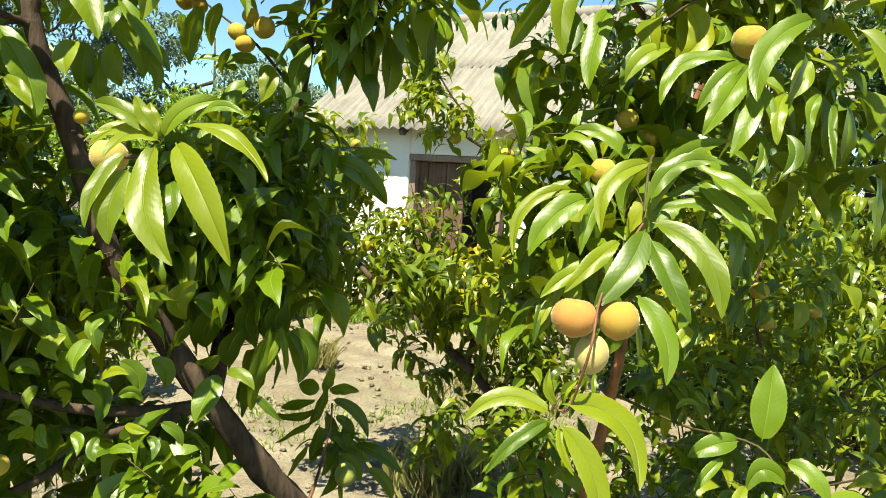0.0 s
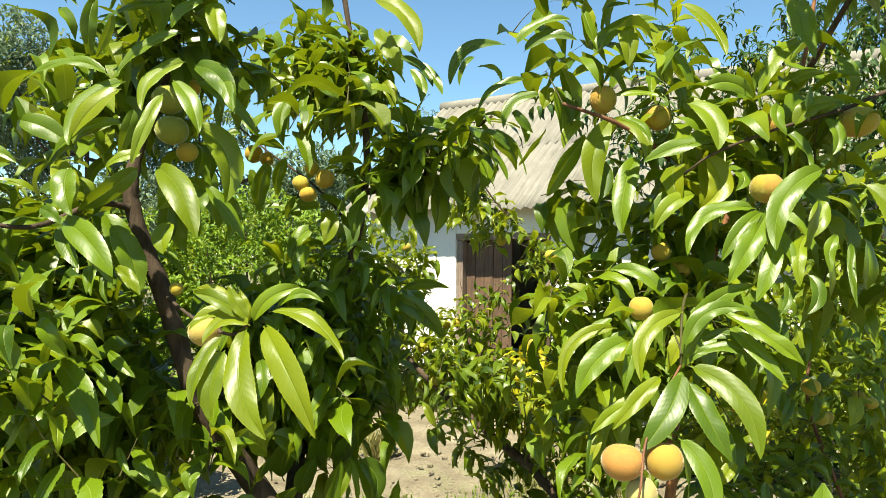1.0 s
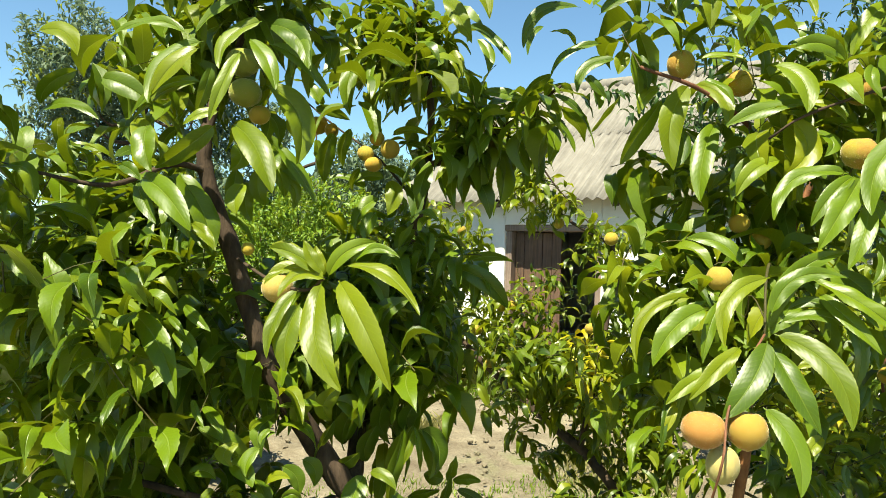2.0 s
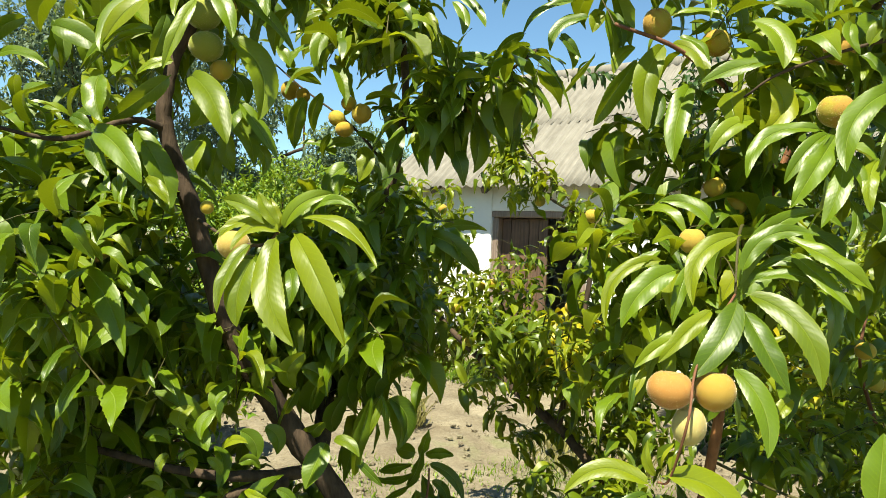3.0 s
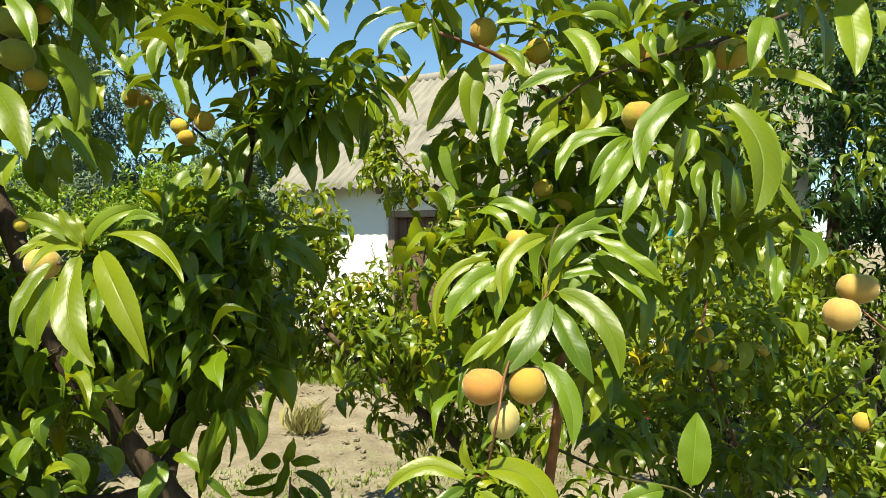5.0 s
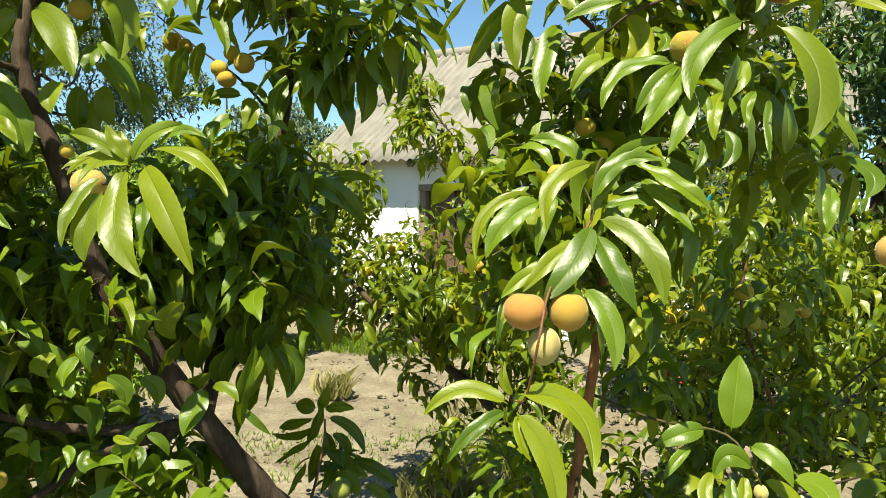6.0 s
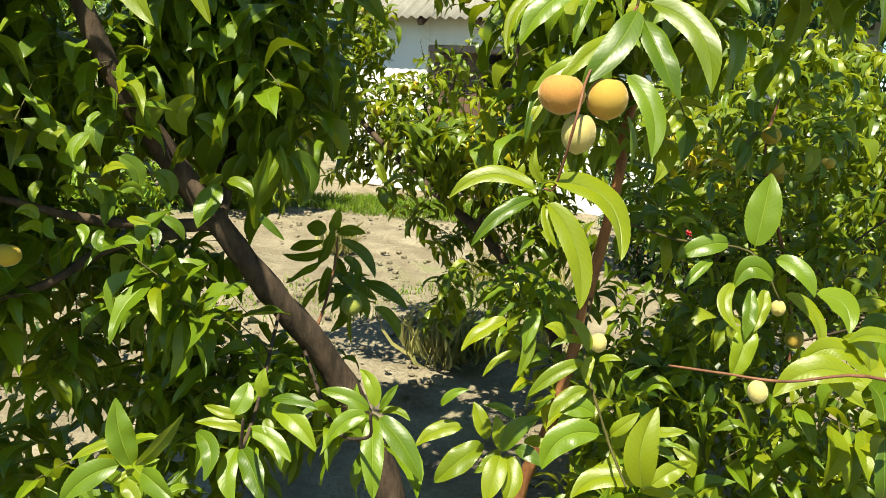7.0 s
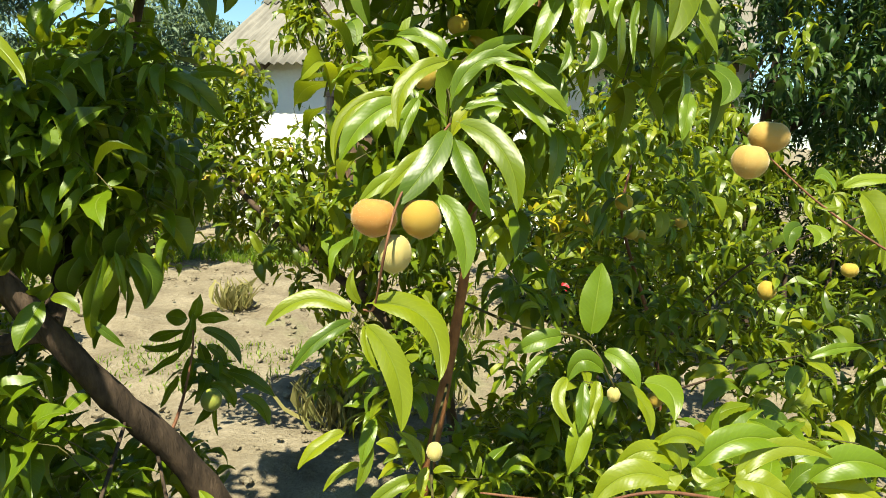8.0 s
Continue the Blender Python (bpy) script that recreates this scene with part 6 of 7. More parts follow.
# leaves by the stem
right_tree.sprig([
    ((0.435, 1.289, 1.213), (0.476, 1.288, 1.258), 0.035, -0.29, "y"),
    ((0.534, 1.289, 1.197), (0.529, 1.265, 1.161), 0.021, 0.17, "g"),
    ((0.433, 1.303, 1.071), (0.467, 1.293, 1.085), 0.026, -0.36, "y"),
    ((0.507, 1.295, 1.148), (0.523, 1.274, 1.127), 0.019, 0.09, "g"),
    ((0.474, 1.301, 1.106), (0.516, 1.290, 1.118), 0.014, -0.23, "g"),
])
# leaves along the fruiting limb
right_tree.sprig([
    ((0.336, 1.134, 1.904), (0.374, 1.078, 1.812), 0.048, -0.10, "w"),
    ((0.392, 1.130, 1.836), (0.260, 1.120, 1.798), 0.033, 0.06, "g"),
    ((0.367, 1.138, 1.815), (0.352, 1.103, 1.717), 0.048, -0.28, "y"),
    ((0.367, 1.132, 1.932), (0.453, 1.141, 1.913), 0.033, -0.16, "d"),
    ((0.519, 1.130, 1.861), (0.592, 1.128, 1.904), 0.037, -0.20, "g"),
    ((0.508, 1.138, 1.850), (0.533, 1.104, 1.782), 0.035, -0.14, "g"),
    ((0.401, 1.150, 1.843), (0.452, 1.125, 1.806), 0.025, -0.14, "g"),
    ((0.409, 1.147, 1.795), (0.417, 1.122, 1.749), 0.031, -0.47, "g"),
    ((0.226, 1.146, 1.882), (0.271, 1.118, 1.832), 0.023, -0.12, "g"),
    ((0.622, 1.133, 1.812), (0.681, 1.126, 1.835), 0.029, -0.10, "y"),
    ((0.220, 1.141, 1.917), (0.292, 1.125, 1.912), 0.021, -0.13, "g"),
])
# leaves along the fruiting limb
right_tree.sprig([
    ((0.353, 1.135, 1.744), (0.277, 1.110, 1.679), 0.033, 0.11, "g"),
    ((0.546, 1.132, 1.931), (0.545, 1.141, 1.872), 0.031, 0.25, "d"),
    ((0.493, 1.131, 1.900), (0.495, 1.102, 1.841), 0.027, 0.19, "g"),
    ((0.566, 1.133, 1.876), (0.569, 1.102, 1.808), 0.029, -0.18, "g"),
])
right_tree.fruit([(0.189, 0.897, 1.338, 0.0585, 0.86), (0.252, 0.917, 1.336, 0.053, 1.0)], PEACH_RIPE, label="ripening orange-yellow downy peach")
right_tree.fruit([(0.217, 0.905, 1.289, 0.045, 1.15)], PEACH_CREAM, label="pale cream unripe downy peach")
right_tree.fruit([(*q, 1.2) for q in [(0.432, 0.743, 1.011, 0.022)]], PEACH_CREAM, label="shrivelled pale downy fruit")
right_tree.fruit([(0.775, 1.045, 1.425, 0.055, 0.95), (0.816, 1.070, 1.465, 0.061, 0.80)], PEACH_TAN, label="pale tan ripening downy peach")
right_tree.fruit([(0.329, 1.285, 1.644, 0.038), (0.369, 1.285, 1.616, 0.040), (0.264, 1.150, 1.541, 0.042)], PEACH_PALE, label="small yellow peach half hidden by leaves")
right_tree.fruit([(0.285, 0.950, 0.985, 0.025, 1.20), (0.605, 1.100, 1.017, 0.022, 1.30), (0.193, 1.120, 0.677, 0.031, 1.40)], PEACH_CREAM, label="pale unripe fruit among low leaves")
right_tree.fruit([(0.458, 1.090, 1.751, 0.052, 0.95), (0.211, 1.270, 1.943, 0.053, 1.12), (0.315, 1.255, 1.903, 0.052, 0.98), (0.503, 1.200, 1.876, 0.055, 0.95), (0.658, 1.200, 1.883, 0.070, 0.76)], PEACH, label="ripening yellow peach")
# unseen shoots and their limb, added overhead to darken the leaves behind
right_tree.shade_canopy((0.5, 1.0, 0.75, 0.98, 2.3, 2.55), 18, n=13, size=0.13)
right_tree.shade_canopy((0.6, 1.6, 1.15, 1.7, 2.4, 2.7), 18, n=13, size=0.13)
right_tree.limb("limb", [(0.663, 1.476, 2.009), (0.757, 1.200, 2.299), (0.810, 0.949, 2.417)], 0.007, 0.003)
right_tree.grow_twigs(GREEN_TWIG)
right_tree.finish()

# ---------------------------------------------------------------- grass and weeds, the young tree in front of the shed door
def grass(name, at, radius, blades, tall, label, seed, mats=None):
    r = random.Random(seed)
    rows = []
    for _ in range(blades):
        a, d = r.uniform(0, 6.28), radius[0] * math.sqrt(r.random())
        base = Vector((at[0] + math.cos(a) * d, at[1] + math.sin(a) * d * radius[1] / radius[0], 0.0))
        h = tall * r.uniform(0.4, 1.2)
        tip = base + Vector((r.gauss(0, 0.3) * h, r.gauss(0, 0.3) * h, h))
        rows.append((leaf_matrix(base, tip, r.uniform(0.003, 0.008), Vector((r.gauss(0, 1), -1, 0.4)).normalized()), r.randrange(len(SIMPLE_SHAPES)), False))
    root = thing(name, (at[0], at[1], 0), label, "grass", kind="stuff")
    join_leaves("blade_mass", rows, SIMPLE_SHAPES, (mats or LEAF_HEDGE)[1], root, (at[0], at[1], 0))


grass("grass", (-0.4, 8.0), (1.6, 0.7), 5000, 0.10, "short green grass in front of the shed", 61)
grass("grass", (-2.6, 7.6), (0.8, 0.5), 1200, 0.08, "short green grass by the hedge", 62)
grass("weeds", (0.02, 3.35), (0.20, 0.16), 170, 0.24, "tuft of tall weeds on the soil", 63, DRY)
grass("weeds", (0.30, 3.6), (0.35, 0.3), 220, 0.18, "sparse dry weeds on the soil", 64, DRY)
grass("weeds", (-0.95, 5.6), (0.12, 0.11), 170, 0.20, "yellowish weed on the soil", 65, DRY)
grass("weeds", (0.35, 4.5), (0.7, 0.5), 900, 0.05, "low green weeds between the clods", 67)
grass("weeds", (-0.9, 4.2), (0.6, 0.5), 500, 0.05, "low green weeds between the clods", 68)
grass("weeds", (0.5, 5.0), (0.5, 0.5), 420, 0.15, "sparse weeds on the soil", 66, DRY)

mid_tree = Plant("peach_tree", (0.60, 3.0, 0.0), "young peach tree with thin arching branches and small fruit", "tree", LEAF_FAR, "peach trees", 23, 200)
mid_tree.limb("trunk", [(0.582, 3.018, -0.035), (0.504, 2.964, 0.315)] + [(0.312, 2.630, 0.616), (0.171, 2.643, 0.788), (0.009, 2.678, 0.910), (-0.159, 2.753, 1.030), (-0.309, 2.809, 1.147), (-0.448, 2.916, 1.267), (-0.597, 3.026, 1.409)], 0.028, 0.007)
mid_tree.limb("limb", [(0.125, 2.645, 0.830), (0.215, 2.705, 1.298), (0.234, 2.744, 1.632), (0.207, 2.711, 1.631), (0.049, 2.850, 1.730), (-0.090, 2.941, 1.882), (-0.167, 2.986, 2.071)], 0.012, 0.003)
mid_tree.limb("limb", [(-0.062, 2.700, 0.961), (-0.076, 2.825, 1.168), (-0.188, 2.946, 1.398)], 0.009, 0.003)
mid_tree.shoots([(0.216, 2.918, 0.766), (0.249, 2.608, 0.863), (0.007, 2.975, 1.018), (0.217, 2.936, 1.016), (0.239, 2.766, 1.035), (0.091, 2.525, 1.034), (0.111, 2.465, 1.063), (-0.072, 2.953, 1.098), (0.221, 2.566, 1.093), (-0.051, 2.853, 1.117), (-0.018, 2.483, 1.144), (-0.158, 2.442, 1.154), (-0.041, 2.803, 1.177), (-0.098, 2.462, 1.184), (0.061, 2.634, 1.185), (-0.079, 2.622, 1.195), (-0.221, 2.921, 1.208), (0.120, 2.774, 1.205), (-0.028, 2.483, 1.214), (-0.200, 2.731, 1.217), (0.130, 2.724, 1.225), (0.032, 2.463, 1.223)], young=0.15, n=16, each=2, jitter=0.08, size=0.10)
mid_tree.shoots([(0.435, 2.872, 0.485), (0.045, 2.869, 0.497), (0.296, 2.801, 0.535), (0.246, 2.899, 0.646), (0.176, 2.859, 0.676), (0.259, 2.479, 0.692), (0.330, 2.400, 0.691), (0.366, 2.930, 0.716), (0.080, 2.397, 0.723), (0.339, 2.499, 0.722), (0.407, 2.870, 0.765), (-0.053, 2.876, 0.767), (0.068, 2.797, 0.806), (0.487, 2.910, 0.815), (0.107, 2.857, 0.816), (0.460, 2.510, 0.832), (0.428, 2.819, 0.834), (0.420, 2.559, 0.902), (0.508, 2.839, 0.934), (0.320, 2.597, 0.973)], each=2, jitter=0.07, young=0.15, n=15, size=0.11)
mid_tree.shoots([(0.187, 3.016, 1.047), (0.038, 2.924, 1.057), (-0.142, 2.903, 1.068), (-0.001, 2.814, 1.066), (-0.022, 2.864, 1.067), (0.158, 2.895, 1.066), (-0.063, 3.004, 1.068), (-0.112, 2.863, 1.077), (-0.143, 3.053, 1.079), (0.239, 2.816, 1.085), (-0.113, 2.993, 1.108), (-0.163, 3.032, 1.139), (0.158, 2.895, 1.146), (-0.152, 2.922, 1.148), (-0.062, 2.963, 1.178), (-0.110, 2.712, 1.186), (0.228, 2.925, 1.186), (-0.112, 3.022, 1.199), (0.050, 2.693, 1.205), (0.260, 2.685, 1.214), (-0.021, 2.853, 1.227), (0.259, 2.835, 1.235), (0.010, 2.773, 1.236), (-0.161, 2.851, 1.238), (0.259, 2.944, 1.296), (-0.129, 2.741, 1.366)], each=2, jitter=0.05, young=0.25, n=12, size=0.09)
mid_tree.shoots([(-0.050, 2.683, 1.176), (0.088, 2.914, 1.177), (-0.171, 2.822, 1.197), (0.181, 2.654, 1.214), (-0.191, 2.861, 1.238), (0.051, 2.603, 1.244), (-0.060, 2.772, 1.246), (0.229, 2.874, 1.256), (0.319, 2.875, 1.265), (0.251, 2.644, 1.274), (-0.119, 2.661, 1.286), (-0.229, 2.660, 1.286), (-0.131, 2.891, 1.298), (0.270, 2.834, 1.305), (0.261, 2.704, 1.324), (0.279, 2.904, 1.346), (0.301, 2.684, 1.374), (0.251, 2.843, 1.485)], each=1, young=0.3, n=9, size=0.09)
mid_tree.shoots([(-0.725, 3.170, 0.933), (-0.355, 3.241, 1.052), (-0.594, 3.219, 1.073), (-0.534, 3.100, 1.071), (-0.323, 3.131, 1.141), (-0.383, 3.020, 1.140), (-0.324, 3.241, 1.142), (-0.544, 3.239, 1.183), (-0.464, 3.170, 1.182), (-0.753, 3.097, 1.202), (-0.693, 3.177, 1.233), (-0.464, 3.219, 1.252), (-0.524, 3.268, 1.263), (-0.431, 2.929, 1.289), (-0.722, 3.017, 1.302), (-0.680, 2.837, 1.300), (-0.523, 3.198, 1.332), (-0.420, 2.828, 1.379), (-0.661, 3.026, 1.391), (-0.680, 2.816, 1.390), (-0.500, 2.897, 1.440), (-0.530, 2.876, 1.500)], each=2, jitter=0.08, young=0.2, n=14, size=0.095)
mid_tree.shoots([(0.280, 3.022, 1.597), (0.280, 3.051, 1.657), (0.230, 3.031, 1.687), (0.242, 2.821, 1.695), (-0.029, 2.928, 1.768), (-0.089, 3.037, 1.799), (-0.018, 2.838, 1.797), (-0.087, 2.697, 1.836), (-0.139, 3.007, 1.839), (-0.116, 2.706, 1.896), (-0.117, 2.746, 1.936), (-0.158, 2.876, 1.938), (-0.088, 2.886, 1.947), (-0.087, 2.796, 1.967), (-0.126, 2.755, 2.027), (-0.138, 3.005, 2.069), (-0.187, 2.964, 2.099), (-0.188, 3.024, 2.129)], each=2, jitter=0.03, young=0.6, n=11, size=0.085, length=0.09, droop=0.9)
mid_tree.shoots([(-0.491, 3.026, 1.551), (-0.421, 3.087, 1.551), (-0.522, 3.146, 1.552), (-0.421, 3.027, 1.570), (-0.521, 3.116, 1.591), (-0.520, 3.016, 1.611), (-0.442, 3.246, 1.632), (-0.472, 3.275, 1.693), (-0.480, 3.005, 1.690), (-0.532, 3.275, 1.713)], each=2, jitter=0.05, young=0.8, n=14, size=0.09)
mid_tree.shoots([(-0.201, 2.951, 1.289), (-0.111, 2.951, 1.298), (-0.111, 2.941, 1.358), (-0.240, 2.820, 1.378), (-0.131, 2.930, 1.418)], each=1, young=0.8, n=10, size=0.08)
mid_tree.shoots([(0.619, 2.759, 0.993), (0.489, 2.738, 1.003), (0.518, 2.908, 1.045), (0.368, 2.897, 1.065), (0.470, 2.668, 1.063), (0.600, 2.678, 1.122), (0.459, 2.787, 1.134), (0.358, 2.976, 1.156), (0.408, 2.926, 1.165), (0.341, 2.656, 1.193), (0.371, 2.626, 1.223), (0.510, 2.717, 1.223), (0.591, 2.687, 1.232), (0.451, 2.705, 1.343)], each=1, young=0.4, n=12, size=0.09)
mid_tree.shoots([(-0.314, 3.113, 0.930), (-0.525, 3.221, 0.942), (-0.495, 3.231, 0.992), (-0.215, 3.262, 1.061), (-0.214, 3.152, 1.100), (-0.424, 3.240, 1.132), (-0.443, 3.100, 1.161), (-0.191, 2.912, 1.188), (-0.154, 3.302, 1.231), (-0.224, 3.261, 1.241), (-0.263, 3.200, 1.261), (-0.282, 2.970, 1.279), (-0.162, 3.011, 1.279), (-0.292, 3.010, 1.329), (-0.373, 3.169, 1.341)], each=1, young=0.7, n=12, size=0.085)
mid_tree.shoots([(0.180, 2.645, 1.124), (0.121, 2.525, 1.123), (0.191, 2.575, 1.154), (0.201, 2.645, 1.184), (0.101, 2.634, 1.224), (0.162, 2.494, 1.223), (0.202, 2.514, 1.273)], each=1, jitter=0.04, young=2, n=12, size=0.10)
mid_tree.limb("limb", [(-0.147, 2.760, 2.092), (-0.093, 2.760, 1.993), (-0.003, 2.760, 1.861), (0.111, 2.760, 1.738), (0.240, 2.760, 1.592)], 0.005, 0.002)
mid_tree.shoots([(-0.508, 3.023, 1.788), (-0.431, 3.022, 1.745), (-0.324, 2.879, 1.766), (-0.450, 2.884, 1.664), (-0.380, 3.004, 1.642), (-0.306, 2.988, 1.687), (-0.508, 2.977, 1.578), (-0.409, 2.919, 1.537), (-0.343, 2.967, 1.554), (-0.443, 2.967, 1.449), (-0.368, 2.963, 1.422), (-0.472, 2.895, 1.378), (-0.319, 2.939, 1.353)], each=1, young=0.5, n=11, size=0.085, length=0.09)
mid_tree.shoots([(-0.084, 2.729, 2.018), (-0.057, 2.762, 1.957), (-0.015, 2.789, 1.894), (0.040, 2.785, 1.867), (0.082, 2.744, 1.797), (0.016, 2.734, 1.781), (0.110, 2.717, 1.742), (0.150, 2.694, 1.703), (0.203, 2.693, 1.652), (0.127, 2.736, 1.625), (0.233, 2.722, 1.588), (0.182, 2.728, 1.534), (0.265, 2.779, 1.523)], each=1, young=0.35, n=9, size=0.08, length=0.08)
mid_tree.shoots([(-0.072, 2.803, 1.512), (-0.002, 2.807, 1.473), (0.050, 2.768, 1.543), (-0.039, 2.743, 1.420), (0.041, 2.779, 1.394), (-0.106, 2.756, 1.390), (-0.164, 2.801, 1.399), (-0.225, 2.860, 1.380), (0.080, 2.821, 1.448), (-0.136, 2.762, 1.456), (-0.180, 2.847, 1.341), (-0.027, 2.836, 1.347)], each=1, young=0.3, n=9, size=0.08, length=0.08)
mid_tree.fruit([(0.021, 2.827, 1.706, 0.046), (0.211, 2.561, 1.640, 0.052), (-0.209, 2.875, 1.342, 0.042), (-0.162, 2.849, 1.355, 0.044), (-0.008, 2.892, 1.437, 0.046), (-0.304, 2.817, 1.248, 0.044), (-0.559, 2.997, 1.212, 0.044), (-0.522, 3.000, 1.226, 0.044), (-0.240, 2.771, 1.121, 0.046), (0.154, 2.703, 1.288, 0.044), (-0.430, 3.212, 1.678, 0.044), (0.271, 2.665, 1.489, 0.046)], PEACH_PALE, label="small yellow unripe peach")
mid_tree.grow_twigs(GREEN_TWIG)
mid_tree.finish()

far_tree = Plant("peach_tree", (1.15, 2.35, 0.0), "leafy peach tree with yellow fruit among shaded twigs", "tree", LEAF_FAR, "peach trees", 25, 250)
far_tree.limb("trunk", [(1.137, 2.372, -0.043), (1.109, 2.349, 0.307)] + [(1.165, 2.169, 0.359), (1.094, 2.090, 0.786), (0.966, 2.050, 1.105), (0.922, 2.026, 1.247), (0.947, 2.044, 1.382)], 0.012, 0.003, TWIG)
far_tree.limb("limb", [(1.094, 2.090, 0.786), (1.269, 1.963, 1.069), (1.459, 1.865, 1.219), (1.741, 1.804, 1.340)], 0.004, 0.0015)
far_tree.limb("limb", [(1.124, 2.112, 0.625), (1.355, 1.914, 0.801), (1.601, 1.756, 0.931)], 0.004, 0.0015)
far_tree.shoots([(1.459, 2.775, 1.059), (0.930, 2.631, 1.060), (0.952, 2.391, 1.088), (1.411, 2.565, 1.087), (0.879, 2.791, 1.102), (0.960, 2.691, 1.111), (0.845, 2.040, 1.126), (1.343, 2.354, 1.136), (1.444, 2.195, 1.134), (0.784, 2.259, 1.168), (1.052, 2.491, 1.189), (1.273, 2.373, 1.196), (0.606, 1.977, 1.217), (1.092, 2.531, 1.259), (0.835, 2.179, 1.267), (0.841, 2.689, 1.291), (0.781, 2.668, 1.301), (0.674, 2.287, 1.309), (0.741, 2.708, 1.322), (1.201, 2.681, 1.319), (0.807, 1.978, 1.346), (1.185, 2.161, 1.345), (1.243, 2.501, 1.368), (1.451, 2.763, 1.379), (0.884, 2.298, 1.378), (1.325, 2.252, 1.375), (1.161, 2.810, 1.471), (1.294, 2.371, 1.486), (1.413, 2.512, 1.487)], young=0.2, n=15, each=2, jitter=0.12, size=0.105)
far_tree.shoots([(2.197, 2.705, 0.605), (1.318, 2.678, 0.629), (1.301, 2.287, 0.756), (0.938, 2.754, 0.771), (1.409, 2.577, 0.797), (0.902, 2.243, 0.847), (1.041, 2.404, 0.848), (1.259, 2.686, 0.849), (0.995, 1.933, 0.924), (1.844, 2.079, 0.941), (1.010, 2.623, 0.960), (1.301, 2.415, 0.987), (1.046, 1.813, 0.993), (0.742, 2.420, 1.030), (1.428, 1.655, 1.030), (1.020, 2.632, 1.070), (1.748, 1.647, 1.088), (1.909, 2.789, 1.097), (1.035, 2.032, 1.125), (1.306, 1.884, 1.122), (1.600, 2.666, 1.137), (2.220, 2.641, 1.134), (1.395, 2.124, 1.154), (1.706, 1.896, 1.170), (1.806, 1.907, 1.180), (1.421, 2.624, 1.208), (0.980, 2.770, 1.241), (1.800, 2.726, 1.257), (1.615, 2.095, 1.263), (1.906, 2.037, 1.271), (2.412, 2.481, 1.272)], young=0.2, n=15, each=2, jitter=0.12, size=0.105)
far_tree.shoots([(2.147, 2.349, 0.012), (1.250, 2.141, 0.175), (1.002, 1.849, 0.224), (2.419, 2.240, 0.220), (2.079, 2.257, 0.282), (1.713, 1.814, 0.290), (1.044, 1.718, 0.302), (1.632, 1.922, 0.391), (1.080, 2.298, 0.407), (1.640, 2.282, 0.424), (0.751, 2.105, 0.437), (1.138, 2.508, 0.458), (2.019, 2.444, 0.493), (1.484, 1.800, 0.491), (0.763, 1.855, 0.505), (1.854, 1.813, 0.509), (0.565, 1.653, 0.514), (0.941, 2.196, 0.527), (1.652, 2.061, 0.582), (1.825, 1.722, 0.578), (2.061, 2.264, 0.642), (0.689, 2.493, 0.680), (1.789, 2.541, 0.695), (2.221, 2.264, 0.711), (1.032, 2.125, 0.716), (0.577, 1.591, 0.754), (1.042, 2.234, 0.786), (1.655, 1.819, 0.790), (0.665, 1.781, 0.805), (0.716, 1.781, 0.884), (1.696, 1.729, 0.899), (0.997, 1.723, 0.943)], young=0.2, n=16, each=4, jitter=0.12, size=0.11)
far_tree.shoots([(0.671, 1.937, 0.176), (0.815, 1.616, 0.343), (0.724, 1.665, 0.353), (0.554, 1.774, 0.405), (0.574, 1.694, 0.414), (0.555, 1.594, 0.424), (0.896, 1.546, 0.502), (0.565, 1.643, 0.514), (0.895, 1.655, 0.522), (0.622, 2.003, 0.537), (0.683, 1.903, 0.586), (0.816, 1.564, 0.582), (0.866, 1.615, 0.592), (0.697, 1.533, 0.642), (0.685, 1.743, 0.654), (0.527, 1.491, 0.663), (0.646, 1.692, 0.684)], young=0.2, n=13, each=3, jitter=0.1, size=0.10)
far_tree.shoots([(0.725, 2.078, 1.237), (0.745, 2.128, 1.247), (0.766, 2.008, 1.276), (0.706, 2.018, 1.286)], each=1, young=2, n=8, size=0.09)
# small shoots low on the plot
far_tree.sprig([
    ((1.212, 1.560, 0.787), (1.088, 1.565, 0.799), 0.037, 0.13, "g"),
    ((1.206, 1.548, 0.778), (1.116, 1.551, 0.793), 0.031, -0.00, "g"),
    ((1.214, 1.552, 0.791), (1.305, 1.543, 0.823), 0.040, -0.18, "y"),
    ((1.224, 1.560, 0.803), (1.268, 1.564, 0.865), 0.037, 0.22, "y"),
    ((1.219, 1.555, 0.767), (1.269, 1.529, 0.739), 0.034, -0.27, "y"),
    ((1.236, 1.545, 0.933), (1.309, 1.507, 0.869), 0.046, -0.24, "y"),
    ((1.237, 1.544, 0.919), (1.185, 1.497, 0.854), 0.040, 0.12, "w"),
    ((1.245, 1.546, 0.938), (1.388, 1.543, 0.971), 0.027, -0.06, "w"),
    ((1.255, 1.553, 0.938), (1.245, 1.581, 0.968), 0.021, 0.08, "w"),
    ((1.103, 1.562, 0.911), (1.056, 1.561, 0.933), 0.028, 0.36, "y"),
    ((1.100, 1.560, 0.927), (1.094, 1.535, 0.885), 0.031, -0.26, "y"),
])
